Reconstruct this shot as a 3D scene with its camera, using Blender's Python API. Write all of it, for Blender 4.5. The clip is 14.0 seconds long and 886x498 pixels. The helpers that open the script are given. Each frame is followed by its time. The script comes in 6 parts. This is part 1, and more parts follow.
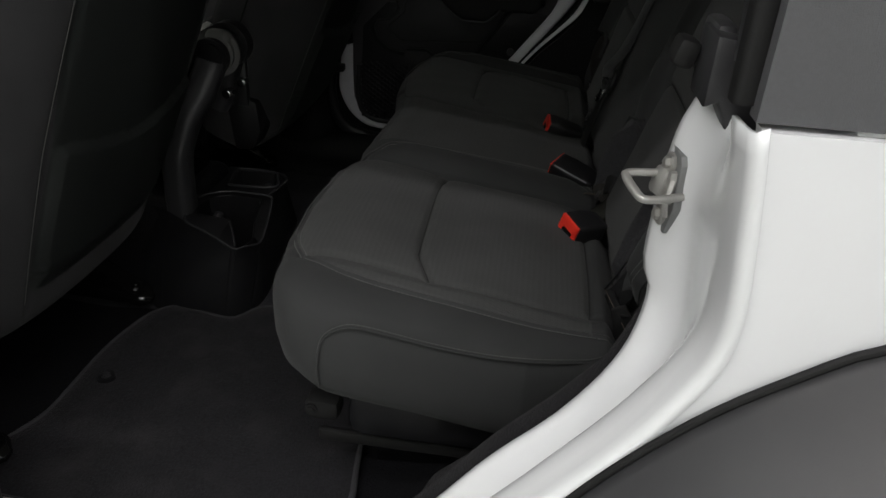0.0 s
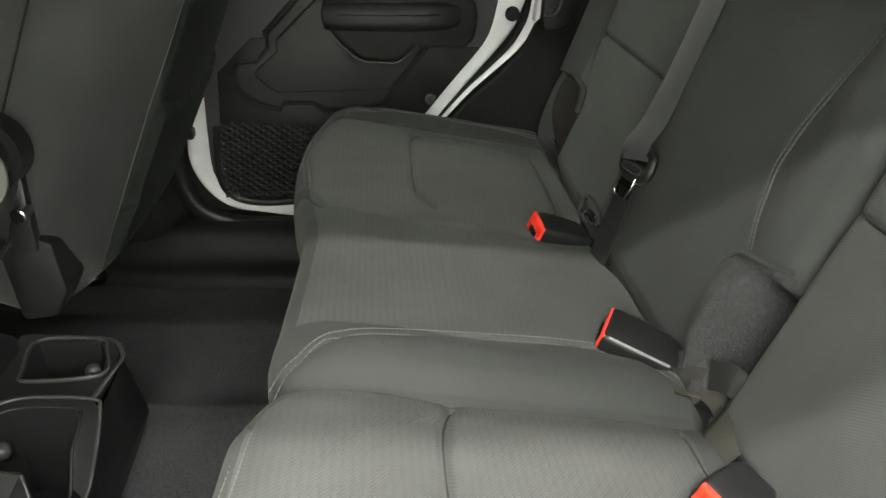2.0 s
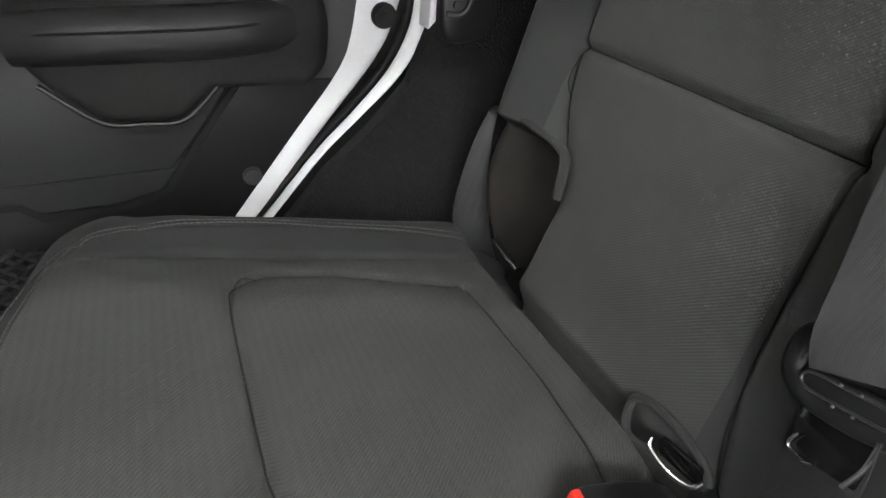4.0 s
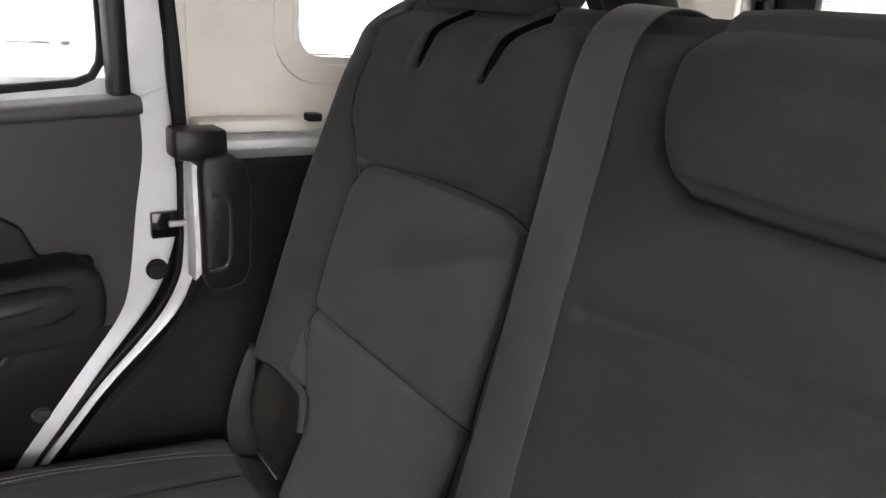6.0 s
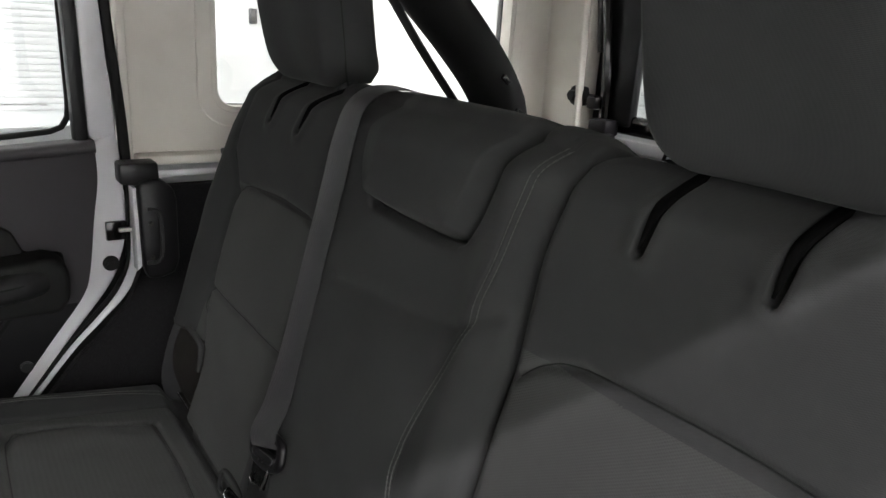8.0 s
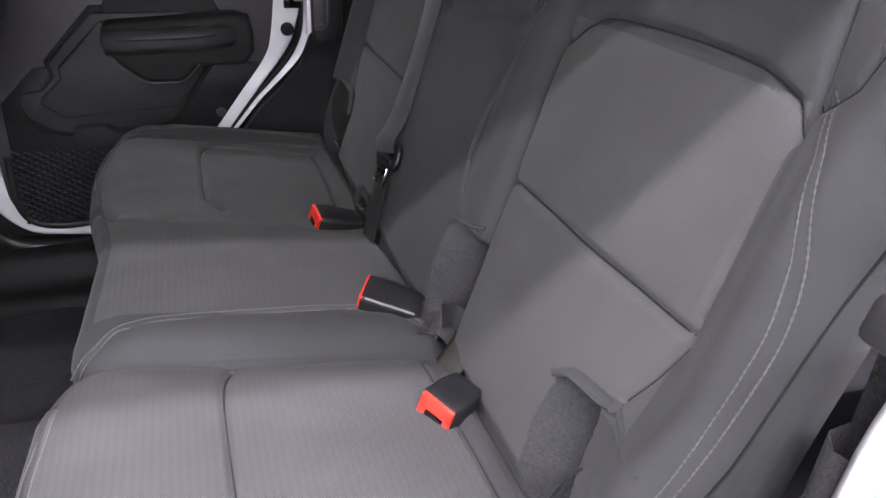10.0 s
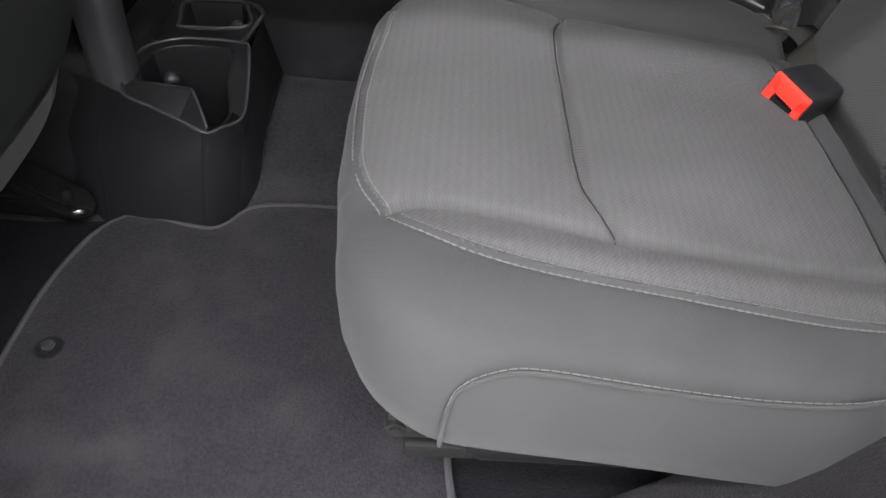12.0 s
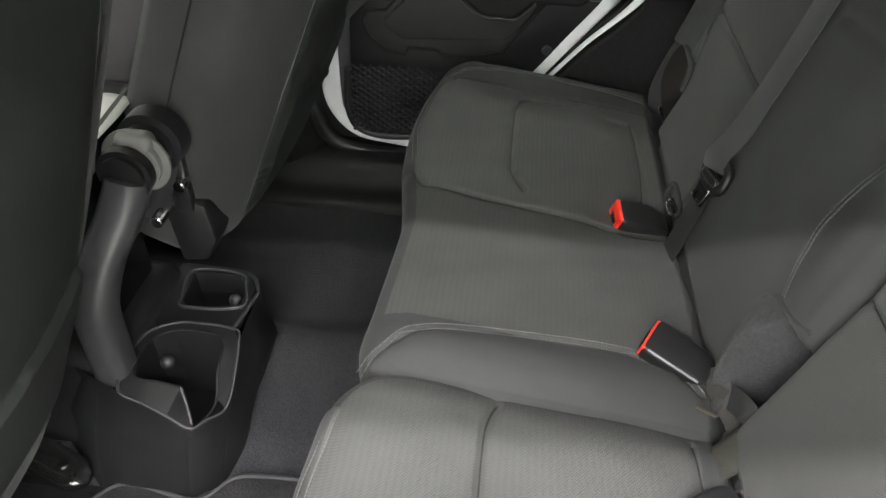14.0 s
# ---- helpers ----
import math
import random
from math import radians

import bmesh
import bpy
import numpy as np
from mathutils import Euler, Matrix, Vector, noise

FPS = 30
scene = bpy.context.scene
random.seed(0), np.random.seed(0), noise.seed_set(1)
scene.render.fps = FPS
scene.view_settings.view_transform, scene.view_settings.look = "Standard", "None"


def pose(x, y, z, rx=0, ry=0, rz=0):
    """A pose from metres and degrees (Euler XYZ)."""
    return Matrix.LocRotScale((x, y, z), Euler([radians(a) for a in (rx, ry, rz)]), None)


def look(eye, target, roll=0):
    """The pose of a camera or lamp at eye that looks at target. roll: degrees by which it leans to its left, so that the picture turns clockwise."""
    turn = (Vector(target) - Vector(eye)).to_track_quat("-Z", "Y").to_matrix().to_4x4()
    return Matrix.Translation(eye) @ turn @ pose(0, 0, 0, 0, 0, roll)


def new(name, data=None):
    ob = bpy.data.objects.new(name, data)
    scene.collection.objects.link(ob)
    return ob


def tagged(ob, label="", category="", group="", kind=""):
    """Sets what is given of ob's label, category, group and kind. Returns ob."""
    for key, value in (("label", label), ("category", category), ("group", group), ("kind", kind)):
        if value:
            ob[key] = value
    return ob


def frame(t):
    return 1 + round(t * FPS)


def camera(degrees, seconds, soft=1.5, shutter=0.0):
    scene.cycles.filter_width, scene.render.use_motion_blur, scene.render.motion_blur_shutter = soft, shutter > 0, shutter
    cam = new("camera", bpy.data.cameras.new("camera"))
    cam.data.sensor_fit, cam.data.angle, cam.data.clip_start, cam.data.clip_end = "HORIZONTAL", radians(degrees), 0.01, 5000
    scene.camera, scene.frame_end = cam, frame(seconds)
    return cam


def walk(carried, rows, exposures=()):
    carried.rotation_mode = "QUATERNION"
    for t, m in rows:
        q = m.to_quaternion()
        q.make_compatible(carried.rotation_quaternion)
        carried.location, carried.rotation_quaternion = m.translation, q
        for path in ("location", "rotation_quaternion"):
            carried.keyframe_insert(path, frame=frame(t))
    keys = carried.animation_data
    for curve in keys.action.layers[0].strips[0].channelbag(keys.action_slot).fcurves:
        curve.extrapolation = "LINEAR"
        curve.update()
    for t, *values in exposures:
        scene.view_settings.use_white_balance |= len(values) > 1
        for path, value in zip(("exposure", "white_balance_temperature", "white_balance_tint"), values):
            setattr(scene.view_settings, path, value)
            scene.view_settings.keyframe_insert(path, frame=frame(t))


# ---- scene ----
cam = camera(62.9, 14.0)
PATH = [
    (0, (0.018, 0.021, 1.533), (-0.168, 1.771, 0.583), 3.4),
    (0.5, (-0.03, 0.152, 1.477), (-0.148, 1.911, 0.532), 3.5),
    (1, (-0.054, 0.278, 1.457), (-0.087, 2.045, 0.52), 3.7),
    (1.5, (-0.094, 0.45, 1.461), (-0.026, 2.214, 0.522), 3.6),
    (2, (-0.17, 0.638, 1.484), (0.036, 2.395, 0.552), 3.6),
    (2.2, (-0.193, 0.713, 1.468), (0.042, 2.467, 0.536), 3.6),
    (4.3, (-0.114, 1.334, 1.343), (0.68, 2.938, 0.452), 3.3),
    (4.5, (-0.103, 1.341, 1.325), (0.763, 2.914, 0.446), 2.9),
    (5, (-0.111, 1.34, 1.358), (0.875, 2.851, 0.496), 2.8),
    (5.5, (-0.122, 1.28, 1.463), (0.957, 2.802, 0.743), 5.0),
    (5.8, (-0.125, 1.204, 1.553), (1.011, 2.717, 0.906), 6.1),
    (6, (-0.139, 1.147, 1.601), (1.014, 2.654, 0.97), 4.8),
    (6.5, (-0.165, 1.042, 1.672), (1.013, 2.564, 1.129), 4.5),
    (7, (-0.162, 0.899, 1.693), (1.024, 2.429, 1.19), 4.6),
    (7.2, (-0.158, 0.844, 1.702), (1.027, 2.373, 1.194), 4.5),
    (9.3, (-0.088, 0.547, 1.649), (0.715, 2.201, 0.862), 2.7),
    (9.5, (-0.093, 0.512, 1.622), (0.651, 2.181, 0.808), 2.8),
    (10, (-0.104, 0.459, 1.553), (0.506, 2.126, 0.631), 2.8),
    (10.5, (-0.132, 0.418, 1.491), (0.352, 2.048, 0.438), 3.3),
    (11, (-0.143, 0.413, 1.47), (0.211, 1.996, 0.3), 3.1),
    (11.5, (-0.184, 0.422, 1.427), (0.01, 1.962, 0.165), 3.3),
    (12, (-0.203, 0.436, 1.398), (-0.203, 1.876, 0.009), 3.2),
    (12.5, (-0.208, 0.49, 1.408), (-0.321, 1.873, -0.033), 2.9),
    (13, (-0.197, 0.568, 1.452), (-0.35, 1.944, 0.009), 2.6),
    (13.5, (-0.177, 0.599, 1.533), (-0.336, 1.991, 0.106), 2.7),
    (13.7, (-0.138, 0.597, 1.595), (-0.323, 2.040, 0.222), 1.9),
    (14, (-0.112, 0.616, 1.691), (-0.259, 2.166, 0.436), 1.9),
]
walk(cam, [(t, look(eye, target, roll)) for t, eye, target, roll in PATH],
     [(0.0, -0.93, 6500, 10), (0.7, -0.40, 6500, 8), (1.2, 0.52, 6600, 6), (1.5, 1.42, 6800, 4), (2.0, 2.46, 6900, 2), (4.5, 3.02, 6350, 16), (5.5, 3.08, 6400, 18), (6.0, 2.72, 6500, 17), (6.3, 2.42, 6500, 16), (7.0, 1.72, 6500, 13), (9.5, 1.95, 6200, 23), (10.0, 2.38, 6150, 25), (10.5, 2.16, 6150, 25), (11.0, 1.90, 6150, 24), (11.5, 1.92, 6250, 21), (12.0, 1.68, 6350, 17), (12.5, 1.60, 6500, 14), (13.0, 1.78, 6600, 12), (13.5, 1.98, 6600, 10), (14.0, 2.46, 6600, 9)])

# ---- world and lamps: a closed white garage with strip lamps and added fill lamps ----
world = bpy.data.worlds.new("garage_air")
scene.world = world
world.use_nodes = True
world.node_tree.nodes["Background"].inputs[0].default_value = (0.9, 0.95, 1.0, 1)
world.node_tree.nodes["Background"].inputs[1].default_value = 0.010

YC = 1.355            # the car's middle line
LAMP_Z = 4.05


def strip_or_fill_lamp(x, y, length, watts, turn=0, tint=(1.0, 0.985, 0.95), width=0.10):
    data = bpy.data.lights.new("strip_or_fill_light", "AREA")
    data.shape, data.size, data.size_y = "RECTANGLE", length, width
    data.energy, data.color = watts, tint
    ob = new("strip_or_fill_light", data)
    ob.matrix_world = pose(x, y, LAMP_Z, 0, 0, turn)
    return ob


# First two follow the shadow edges on the bench; the other four are unseen fill.
LAMPS = [(0.2, -0.735, 6.0, 125, 0), (0.2, -1.71, 6.0, 150, 0), (0.2, -4.2, 7.0, 150, 0), (0.2, 3.9, 6.0, 18, 0), (-3.6, 1.36, 5.0, 95, 90), (4.3, 1.36, 5.0, 7, 90)]
for lx, ly, ll, lw, la in LAMPS:
    strip_or_fill_lamp(lx, ly, ll, lw, la, (1.0, 0.97, 0.98) if -2.5 < ly < 0 else (0.97, 1.0, 0.93))


# ---- materials ----
def material(name, base, rough=0.5, metal=0.0, spread=0.12, scale=30.0, bump=0.0, bump_scale=400.0,
             dirt=None, dirt_scale=6.0, dirt_amount=0.3, sheen=0.0, coat=0.0, spec=0.5, relief=0.001):
    """Principled paint with tone variation at two scales, an optional dirt colour and fine relief."""
    m = bpy.data.materials.new(name)
    m.use_nodes = True
    nt = m.node_tree
    b = nt.nodes["Principled BSDF"]
    co = nt.nodes.new("ShaderNodeTexCoord")
    n1 = nt.nodes.new("ShaderNodeTexNoise")
    n1.inputs["Scale"].default_value, n1.inputs["Detail"].default_value = scale, 5
    nt.links.new(co.outputs["Object"], n1.inputs["Vector"])
    ramp = nt.nodes.new("ShaderNodeMapRange")
    ramp.inputs["To Min"].default_value, ramp.inputs["To Max"].default_value = 1 - spread, 1 + spread
    nt.links.new(n1.outputs["Fac"], ramp.inputs["Value"])
    mul = nt.nodes.new("ShaderNodeVectorMath")
    mul.operation = "SCALE"
    mul.inputs[0].default_value = base
    nt.links.new(ramp.outputs["Result"], mul.inputs["Scale"])
    colour = mul.outputs["Vector"]
    if dirt:
        n2 = nt.nodes.new("ShaderNodeTexNoise")
        n2.inputs["Scale"].default_value, n2.inputs["Detail"].default_value = dirt_scale, 7
        nt.links.new(co.outputs["Object"], n2.inputs["Vector"])
        r2 = nt.nodes.new("ShaderNodeMapRange")
        r2.inputs["From Min"].default_value, r2.inputs["From Max"].default_value = 0.5, 0.78
        r2.inputs["To Max"].default_value = dirt_amount
        nt.links.new(n2.outputs["Fac"], r2.inputs["Value"])
        mix = nt.nodes.new("ShaderNodeMixRGB")
        mix.inputs[2].default_value = (*dirt, 1)
        nt.links.new(r2.outputs["Result"], mix.inputs[0])
        nt.links.new(colour, mix.inputs[1])
        colour = mix.outputs[0]
    nt.links.new(colour, b.inputs["Base Color"])
    b.inputs["Roughness"].default_value, b.inputs["Metallic"].default_value = rough, metal
    b.inputs["Specular IOR Level"].default_value = spec
    b.inputs["Sheen Weight"].default_value, b.inputs["Coat Weight"].default_value = sheen, coat
    b.inputs["Coat Roughness"].default_value = 0.05
    if bump:
        n3 = nt.nodes.new("ShaderNodeTexNoise")
        n3.inputs["Scale"].default_value, n3.inputs["Detail"].default_value = bump_scale, 3
        nt.links.new(co.outputs["Object"], n3.inputs["Vector"])
        bp = nt.nodes.new("ShaderNodeBump")
        bp.inputs["Strength"].default_value, bp.inputs["Distance"].default_value = bump, relief
        nt.links.new(n3.outputs["Fac"], bp.inputs["Height"])
        nt.links.new(bp.outputs["Normal"], b.inputs["Normal"])
    return m


def fabric(name, base, period, turn, depth, sheen=0.25, coarse=0.0, contrast=0.15):
    """Woven seat cloth: diagonal ribs crossed by a finer weft, with worn and dusty areas."""
    m = material(name, base, 0.9, spread=0.14, scale=9.0, dirt=tuple(c * 1.5 + 0.006 for c in base), dirt_scale=5.0,
                 dirt_amount=0.35, sheen=sheen, spec=0.06)
    nt = m.node_tree
    b = nt.nodes["Principled BSDF"]
    b.inputs["Sheen Roughness"].default_value = 0.45
    co = nt.nodes.new("ShaderNodeTexCoord")
    mp = nt.nodes.new("ShaderNodeMapping")
    mp.inputs["Rotation"].default_value = turn
    nt.links.new(co.outputs["Object"], mp.inputs["Vector"])
    waves = []
    for direction, p in (("X", period), ("Y", period * 0.6), ("Z", period)):
        w = nt.nodes.new("ShaderNodeTexWave")
        w.bands_direction = direction
        w.inputs["Scale"].default_value = 0.314 / p
        w.inputs["Distortion"].default_value, w.inputs["Detail"].default_value = 0.5, 1.0
        w.inputs["Detail Scale"].default_value = 3.0
        nt.links.new(mp.outputs["Vector"], w.inputs["Vector"])
        waves.append(w)
    add = nt.nodes.new("ShaderNodeMath")
    nt.links.new(waves[0].outputs["Fac"], add.inputs[0])
    nt.links.new(waves[2].outputs["Fac"], add.inputs[1])
    half = nt.nodes.new("ShaderNodeMath")
    half.operation = "MULTIPLY_ADD"
    half.inputs[1].default_value = 0.35
    nt.links.new(waves[1].outputs["Fac"], half.inputs[0])
    nt.links.new(add.outputs[0], half.inputs[2])
    bp = nt.nodes.new("ShaderNodeBump")
    bp.inputs["Strength"].default_value, bp.inputs["Distance"].default_value = depth, 0.0006
    nt.links.new(half.outputs[0], bp.inputs["Height"])
    nt.links.new(bp.outputs["Normal"], b.inputs["Normal"])
    old = b.inputs["Base Color"].links[0].from_socket
    tone = nt.nodes.new("ShaderNodeMapRange")
    tone.inputs["From Max"].default_value = 2.35
    if coarse:
        rib = nt.nodes.new("ShaderNodeTexWave")
        rib.bands_direction = "X"
        rib.inputs["Scale"].default_value, rib.inputs["Distortion"].default_value = 0.314 / coarse, 1.0
        rib.inputs["Detail"].default_value, rib.inputs["Detail Scale"].default_value = 2.0, 1.0
        nt.links.new(co.outputs["Object"], rib.inputs["Vector"])
        more = nt.nodes.new("ShaderNodeMath")
        more.operation = "MULTIPLY_ADD"
        more.inputs[1].default_value = 0.55
        nt.links.new(rib.outputs["Fac"], more.inputs[0])
        nt.links.new(half.outputs[0], more.inputs[2])
        half = more
        tone.inputs["From Max"].default_value = 2.9
    tone.inputs["To Min"].default_value, tone.inputs["To Max"].default_value = 1 - contrast, 1 + contrast
    nt.links.new(half.outputs[0], tone.inputs["Value"])
    mul = nt.nodes.new("ShaderNodeVectorMath")
    mul.operation = "SCALE"
    nt.links.new(old, mul.inputs[0])
    nt.links.new(tone.outputs["Result"], mul.inputs["Scale"])
    nt.links.new(mul.outputs["Vector"], b.inputs["Base Color"])
    return m


def glass(name, tint=(1, 1, 1), rough=0.0):
    m = bpy.data.materials.new(name)
    m.use_nodes = True
    nt = m.node_tree
    b = nt.nodes["Principled BSDF"]
    b.inputs["Base Color"].default_value = (*tint, 1)
    b.inputs["Transmission Weight"].default_value, b.inputs["Roughness"].default_value = 1.0, rough
    b.inputs["IOR"].default_value = 1.45
    return m


def lamp_glow(name, strength):
    m = bpy.data.materials.new(name)
    m.use_nodes = True
    b = m.node_tree.nodes["Principled BSDF"]
    b.inputs["Base Color"].default_value = (0.9, 0.9, 0.9, 1)
    b.inputs["Emission Color"].default_value, b.inputs["Emission Strength"].default_value = (1, 0.98, 0.95, 1), strength
    return m


CLOTH = fabric("ribbed_seat_cloth", (0.052, 0.053, 0.052), 0.0017, (0.5, 0.35, 0.75), 0.32, 0.05, 0.0075, 0.22)
CLOTH_BACK = fabric("ribbed_backrest_cloth", (0.051, 0.052, 0.051), 0.0019, (0.5, 0.35, 0.75), 0.22, 0.05, 0.0, 0.10)
CLOTH_PLAIN = fabric("plain_seat_cloth", (0.034, 0.035, 0.035), 0.0012, (0.2, 0.3, 0.4), 0.16, 0.05, 0.0, 0.06)
CLOTH_FRONT = material("front_seat_vinyl", (0.017, 0.019, 0.018), 0.5, spread=0.25, scale=8, bump=0.25, bump_scale=700, spec=0.20,
                       dirt=(0.022, 0.023, 0.021), dirt_scale=4, dirt_amount=0.3)
CARPET = material("dark_carpet", (0.0145, 0.014, 0.0152), 1.0, spread=0.35, scale=330, bump=1.0, bump_scale=420,
                  dirt=(0.026, 0.025, 0.026), dirt_scale=150, dirt_amount=0.4, sheen=0.05, spec=0.03, relief=0.0025)
CLOTH_EDGE = material("front_seat_edge_cloth", (0.026, 0.026, 0.027), 0.8, spread=0.25, scale=14, bump=0.4, bump_scale=900, spec=0.15, sheen=0.05)
# Cabin carpet with the shade round the front seats put into its colour.
FLOOR_SHADED = material("shaded_floor_carpet", (0.009, 0.009, 0.010), 1.0, spread=0.6, scale=260, bump=1.0, bump_scale=300, spec=0.03, relief=0.002)
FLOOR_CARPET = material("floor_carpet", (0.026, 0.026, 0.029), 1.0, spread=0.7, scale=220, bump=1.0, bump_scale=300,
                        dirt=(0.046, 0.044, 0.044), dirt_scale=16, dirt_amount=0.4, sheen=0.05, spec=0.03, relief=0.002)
FELT = material("pocket_felt", (0.032, 0.032, 0.034), 1.0, spread=0.45, scale=260, bump=1.0, bump_scale=330, sheen=0.08, spec=0.03, relief=0.002)
POCKET_VINYL = material("pocket_vinyl", (0.0147, 0.0126, 0.0112), 0.8, spread=0.4, scale=35, bump=0.4, bump_scale=90, spec=0.3)
MAT_PILE = material("floor_mat_pile", (0.019, 0.0185, 0.0205), 1.0, spread=0.7, scale=240, bump=1.0, bump_scale=300,
                    dirt=(0.040, 0.038, 0.039), dirt_scale=14, dirt_amount=0.5, sheen=0.05, spec=0.03, relief=0.002)
HEM = material("mat_binding", (0.032, 0.032, 0.035), 0.9, spread=0.3, scale=600, bump=0.6, bump_scale=900)
THREAD = material("grey_thread", (0.064, 0.064, 0.062), 0.8, spread=0.2, scale=200)
# Dark piping cloth, used too for the shade drawn into seam creases.
PIPING_AND_CREASE = material("dark_piping_and_crease", (0.010, 0.010, 0.010), 0.8, spread=0.2, scale=100, bump=0.3, spec=0.2)
PLASTIC = material("grained_black_plastic", (0.009, 0.009, 0.010), 0.38, spread=0.2, scale=20, bump=0.22, bump_scale=900,
                   dirt=(0.02, 0.02, 0.02), dirt_scale=18, dirt_amount=0.25, spec=0.35)
PLASTIC_GREY = material("worn_or_lit_grey_plastic", (0.030, 0.030, 0.032), 0.40, spread=0.2, scale=20, bump=0.15, bump_scale=900, spec=0.45)
GLOSS = material("gloss_black_plastic", (0.006, 0.006, 0.006), 0.10, spread=0.1, scale=20)
DOOR_TRIM = material("door_trim_vinyl", (0.050, 0.047, 0.051), 0.48, spread=0.14, scale=12, bump=0.3, bump_scale=800, spec=0.35)
RUBBER = material("black_rubber", (0.007, 0.007, 0.007), 0.7, spread=0.2, scale=40, bump=0.2, spec=0.3)
PAINT = material("white_car_paint", (0.74, 0.75, 0.76), 0.22, spread=0.02, scale=4, coat=0.6)
PAINT_IN = material("white_inner_paint", (0.70, 0.70, 0.73), 0.32, spread=0.04, scale=12, dirt=(0.5, 0.48, 0.46), dirt_scale=20,
                    dirt_amount=0.25, coat=0.4)
CREAM = material("hardtop_cream_lining", (0.78, 0.75, 0.69), 0.8, spread=0.05, scale=9, bump=0.25, bump_scale=300,
                 dirt=(0.50, 0.44, 0.38), dirt_scale=7, dirt_amount=0.3)
HARDTOP = material("black_hardtop_texture", (0.075, 0.076, 0.080), 0.6, spread=0.10, scale=420, bump=0.35, bump_scale=1100)
FLARE = material("flare_plastic", (0.040, 0.040, 0.042), 0.40, spread=0.1, scale=9, bump=0.06, bump_scale=900,
                 dirt=(0.07, 0.066, 0.06), dirt_scale=5, dirt_amount=0.35)


def webbing(name, base):
    """Belt webbing: fine ribs along the strap, cross threads and a silky gloss."""
    m = material(name, base, 0.48, spread=0.22, scale=14, dirt=tuple(c * 1.7 for c in base), dirt_scale=30, dirt_amount=0.4, sheen=0.1, spec=0.45)
    nt = m.node_tree
    b = nt.nodes["Principled BSDF"]
    co = nt.nodes.new("ShaderNodeTexCoord")
    heights = []
    for direction, p in (("Y", 0.0048), ("Y", 0.0016)):
        w = nt.nodes.new("ShaderNodeTexWave")
        w.bands_direction = direction
        w.inputs["Scale"].default_value, w.inputs["Distortion"].default_value = 0.314 / p, 0.12
        nt.links.new(co.outputs["Object"], w.inputs["Vector"])
        heights.append(w)
    add = nt.nodes.new("ShaderNodeMath")
    nt.links.new(heights[0].outputs["Fac"], add.inputs[0])
    nt.links.new(heights[1].outputs["Fac"], add.inputs[1])
    bp = nt.nodes.new("ShaderNodeBump")
    bp.inputs["Strength"].default_value, bp.inputs["Distance"].default_value = 0.22, 0.0004
    nt.links.new(add.outputs[0], bp.inputs["Height"])
    nt.links.new(bp.outputs["Normal"], b.inputs["Normal"])
    return m


WEBBING = webbing("belt_webbing", (0.028, 0.0277, 0.030))
WEB_DARK = material("dark_belt_webbing", (0.0055, 0.0055, 0.006), 0.75, spread=0.25, scale=260, bump=0.5, bump_scale=900)
RED = material("red_button_plastic", (0.75, 0.035, 0.02), 0.35, spread=0.06, scale=60)
CHROME = material("bright_steel", (0.75, 0.75, 0.76), 0.18, 1.0, spread=0.05)
ZINC = material("zinc_striker", (0.40, 0.395, 0.375), 0.5, 0.7, spread=0.15, scale=60, dirt=(0.35, 0.33, 0.28), dirt_scale=40)
STEEL_DARK = material("dark_steel", (0.030, 0.027, 0.024), 0.5, 0.35, spread=0.3, scale=80)
STRIKER_PLATE = material("striker_plate_steel", (0.24, 0.245, 0.245), 0.55, 0.5, spread=0.2, scale=50)
SILL = material("matt_black_sill", (0.0055, 0.0055, 0.006), 0.6, spread=0.3, scale=30, bump=0.2, bump_scale=700, spec=0.22)
RING_LIT = material("lit_grey_hinge_plastic", (0.11, 0.11, 0.105), 0.5, spread=0.2, scale=40)
# Door trim darkened for the shade low on the door; also the armrest's black.
LOWER_TRIM_DARKENED = material("darkened_lower_trim", (0.018, 0.018, 0.019), 0.5, spread=0.2, scale=20, bump=0.2, bump_scale=900, spec=0.3)
SLIT_SHADE = material("slit_shade", (0.003, 0.003, 0.003), 1.0, spread=0.3, scale=200, spec=0.02)
NET = material("elastic_net", (0.019, 0.018, 0.020), 0.8, spread=0.4, scale=200, spec=0.15)
HINGE_FELT = material("hinge_felt", (0.012, 0.012, 0.0125), 0.9, spread=0.4, scale=120, bump=0.5, bump_scale=500, spec=0.1)
RUSTED = material("rusted_steel_edge", (0.085, 0.07, 0.055), 0.5, 0.6, spread=0.5, scale=120)
OLIVE = material("olive_strap", (0.027, 0.027, 0.023), 0.9, spread=0.3, scale=60, bump=0.5, bump_scale=600, spec=0.1)
TRIM_SILVER = material("silver_trim_line", (0.13, 0.13, 0.135), 0.7, spread=0.15, scale=80, spec=0.2)
FOAM = material("dusty_foam", (0.022, 0.020, 0.018), 1.0, spread=0.4, scale=90, bump=0.8, bump_scale=300)
GLASS = glass("window_glass", (0.97, 0.99, 0.98))
GLASS_TINT = glass("tinted_rear_glass", (0.80, 0.83, 0.82))
# The white wall paint greyed, so the walls behind the windows look less bright.
WALL_DIMMED = material("dimmed_wall_paint", (0.43, 0.443, 0.437), 0.7, spread=0.04, scale=2, bump=0.1, bump_scale=60)
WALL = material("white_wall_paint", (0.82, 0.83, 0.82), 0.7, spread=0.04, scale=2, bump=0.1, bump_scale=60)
SHUTTER = material("white_shutter_steel", (0.36, 0.375, 0.375), 0.45, spread=0.03, scale=3)
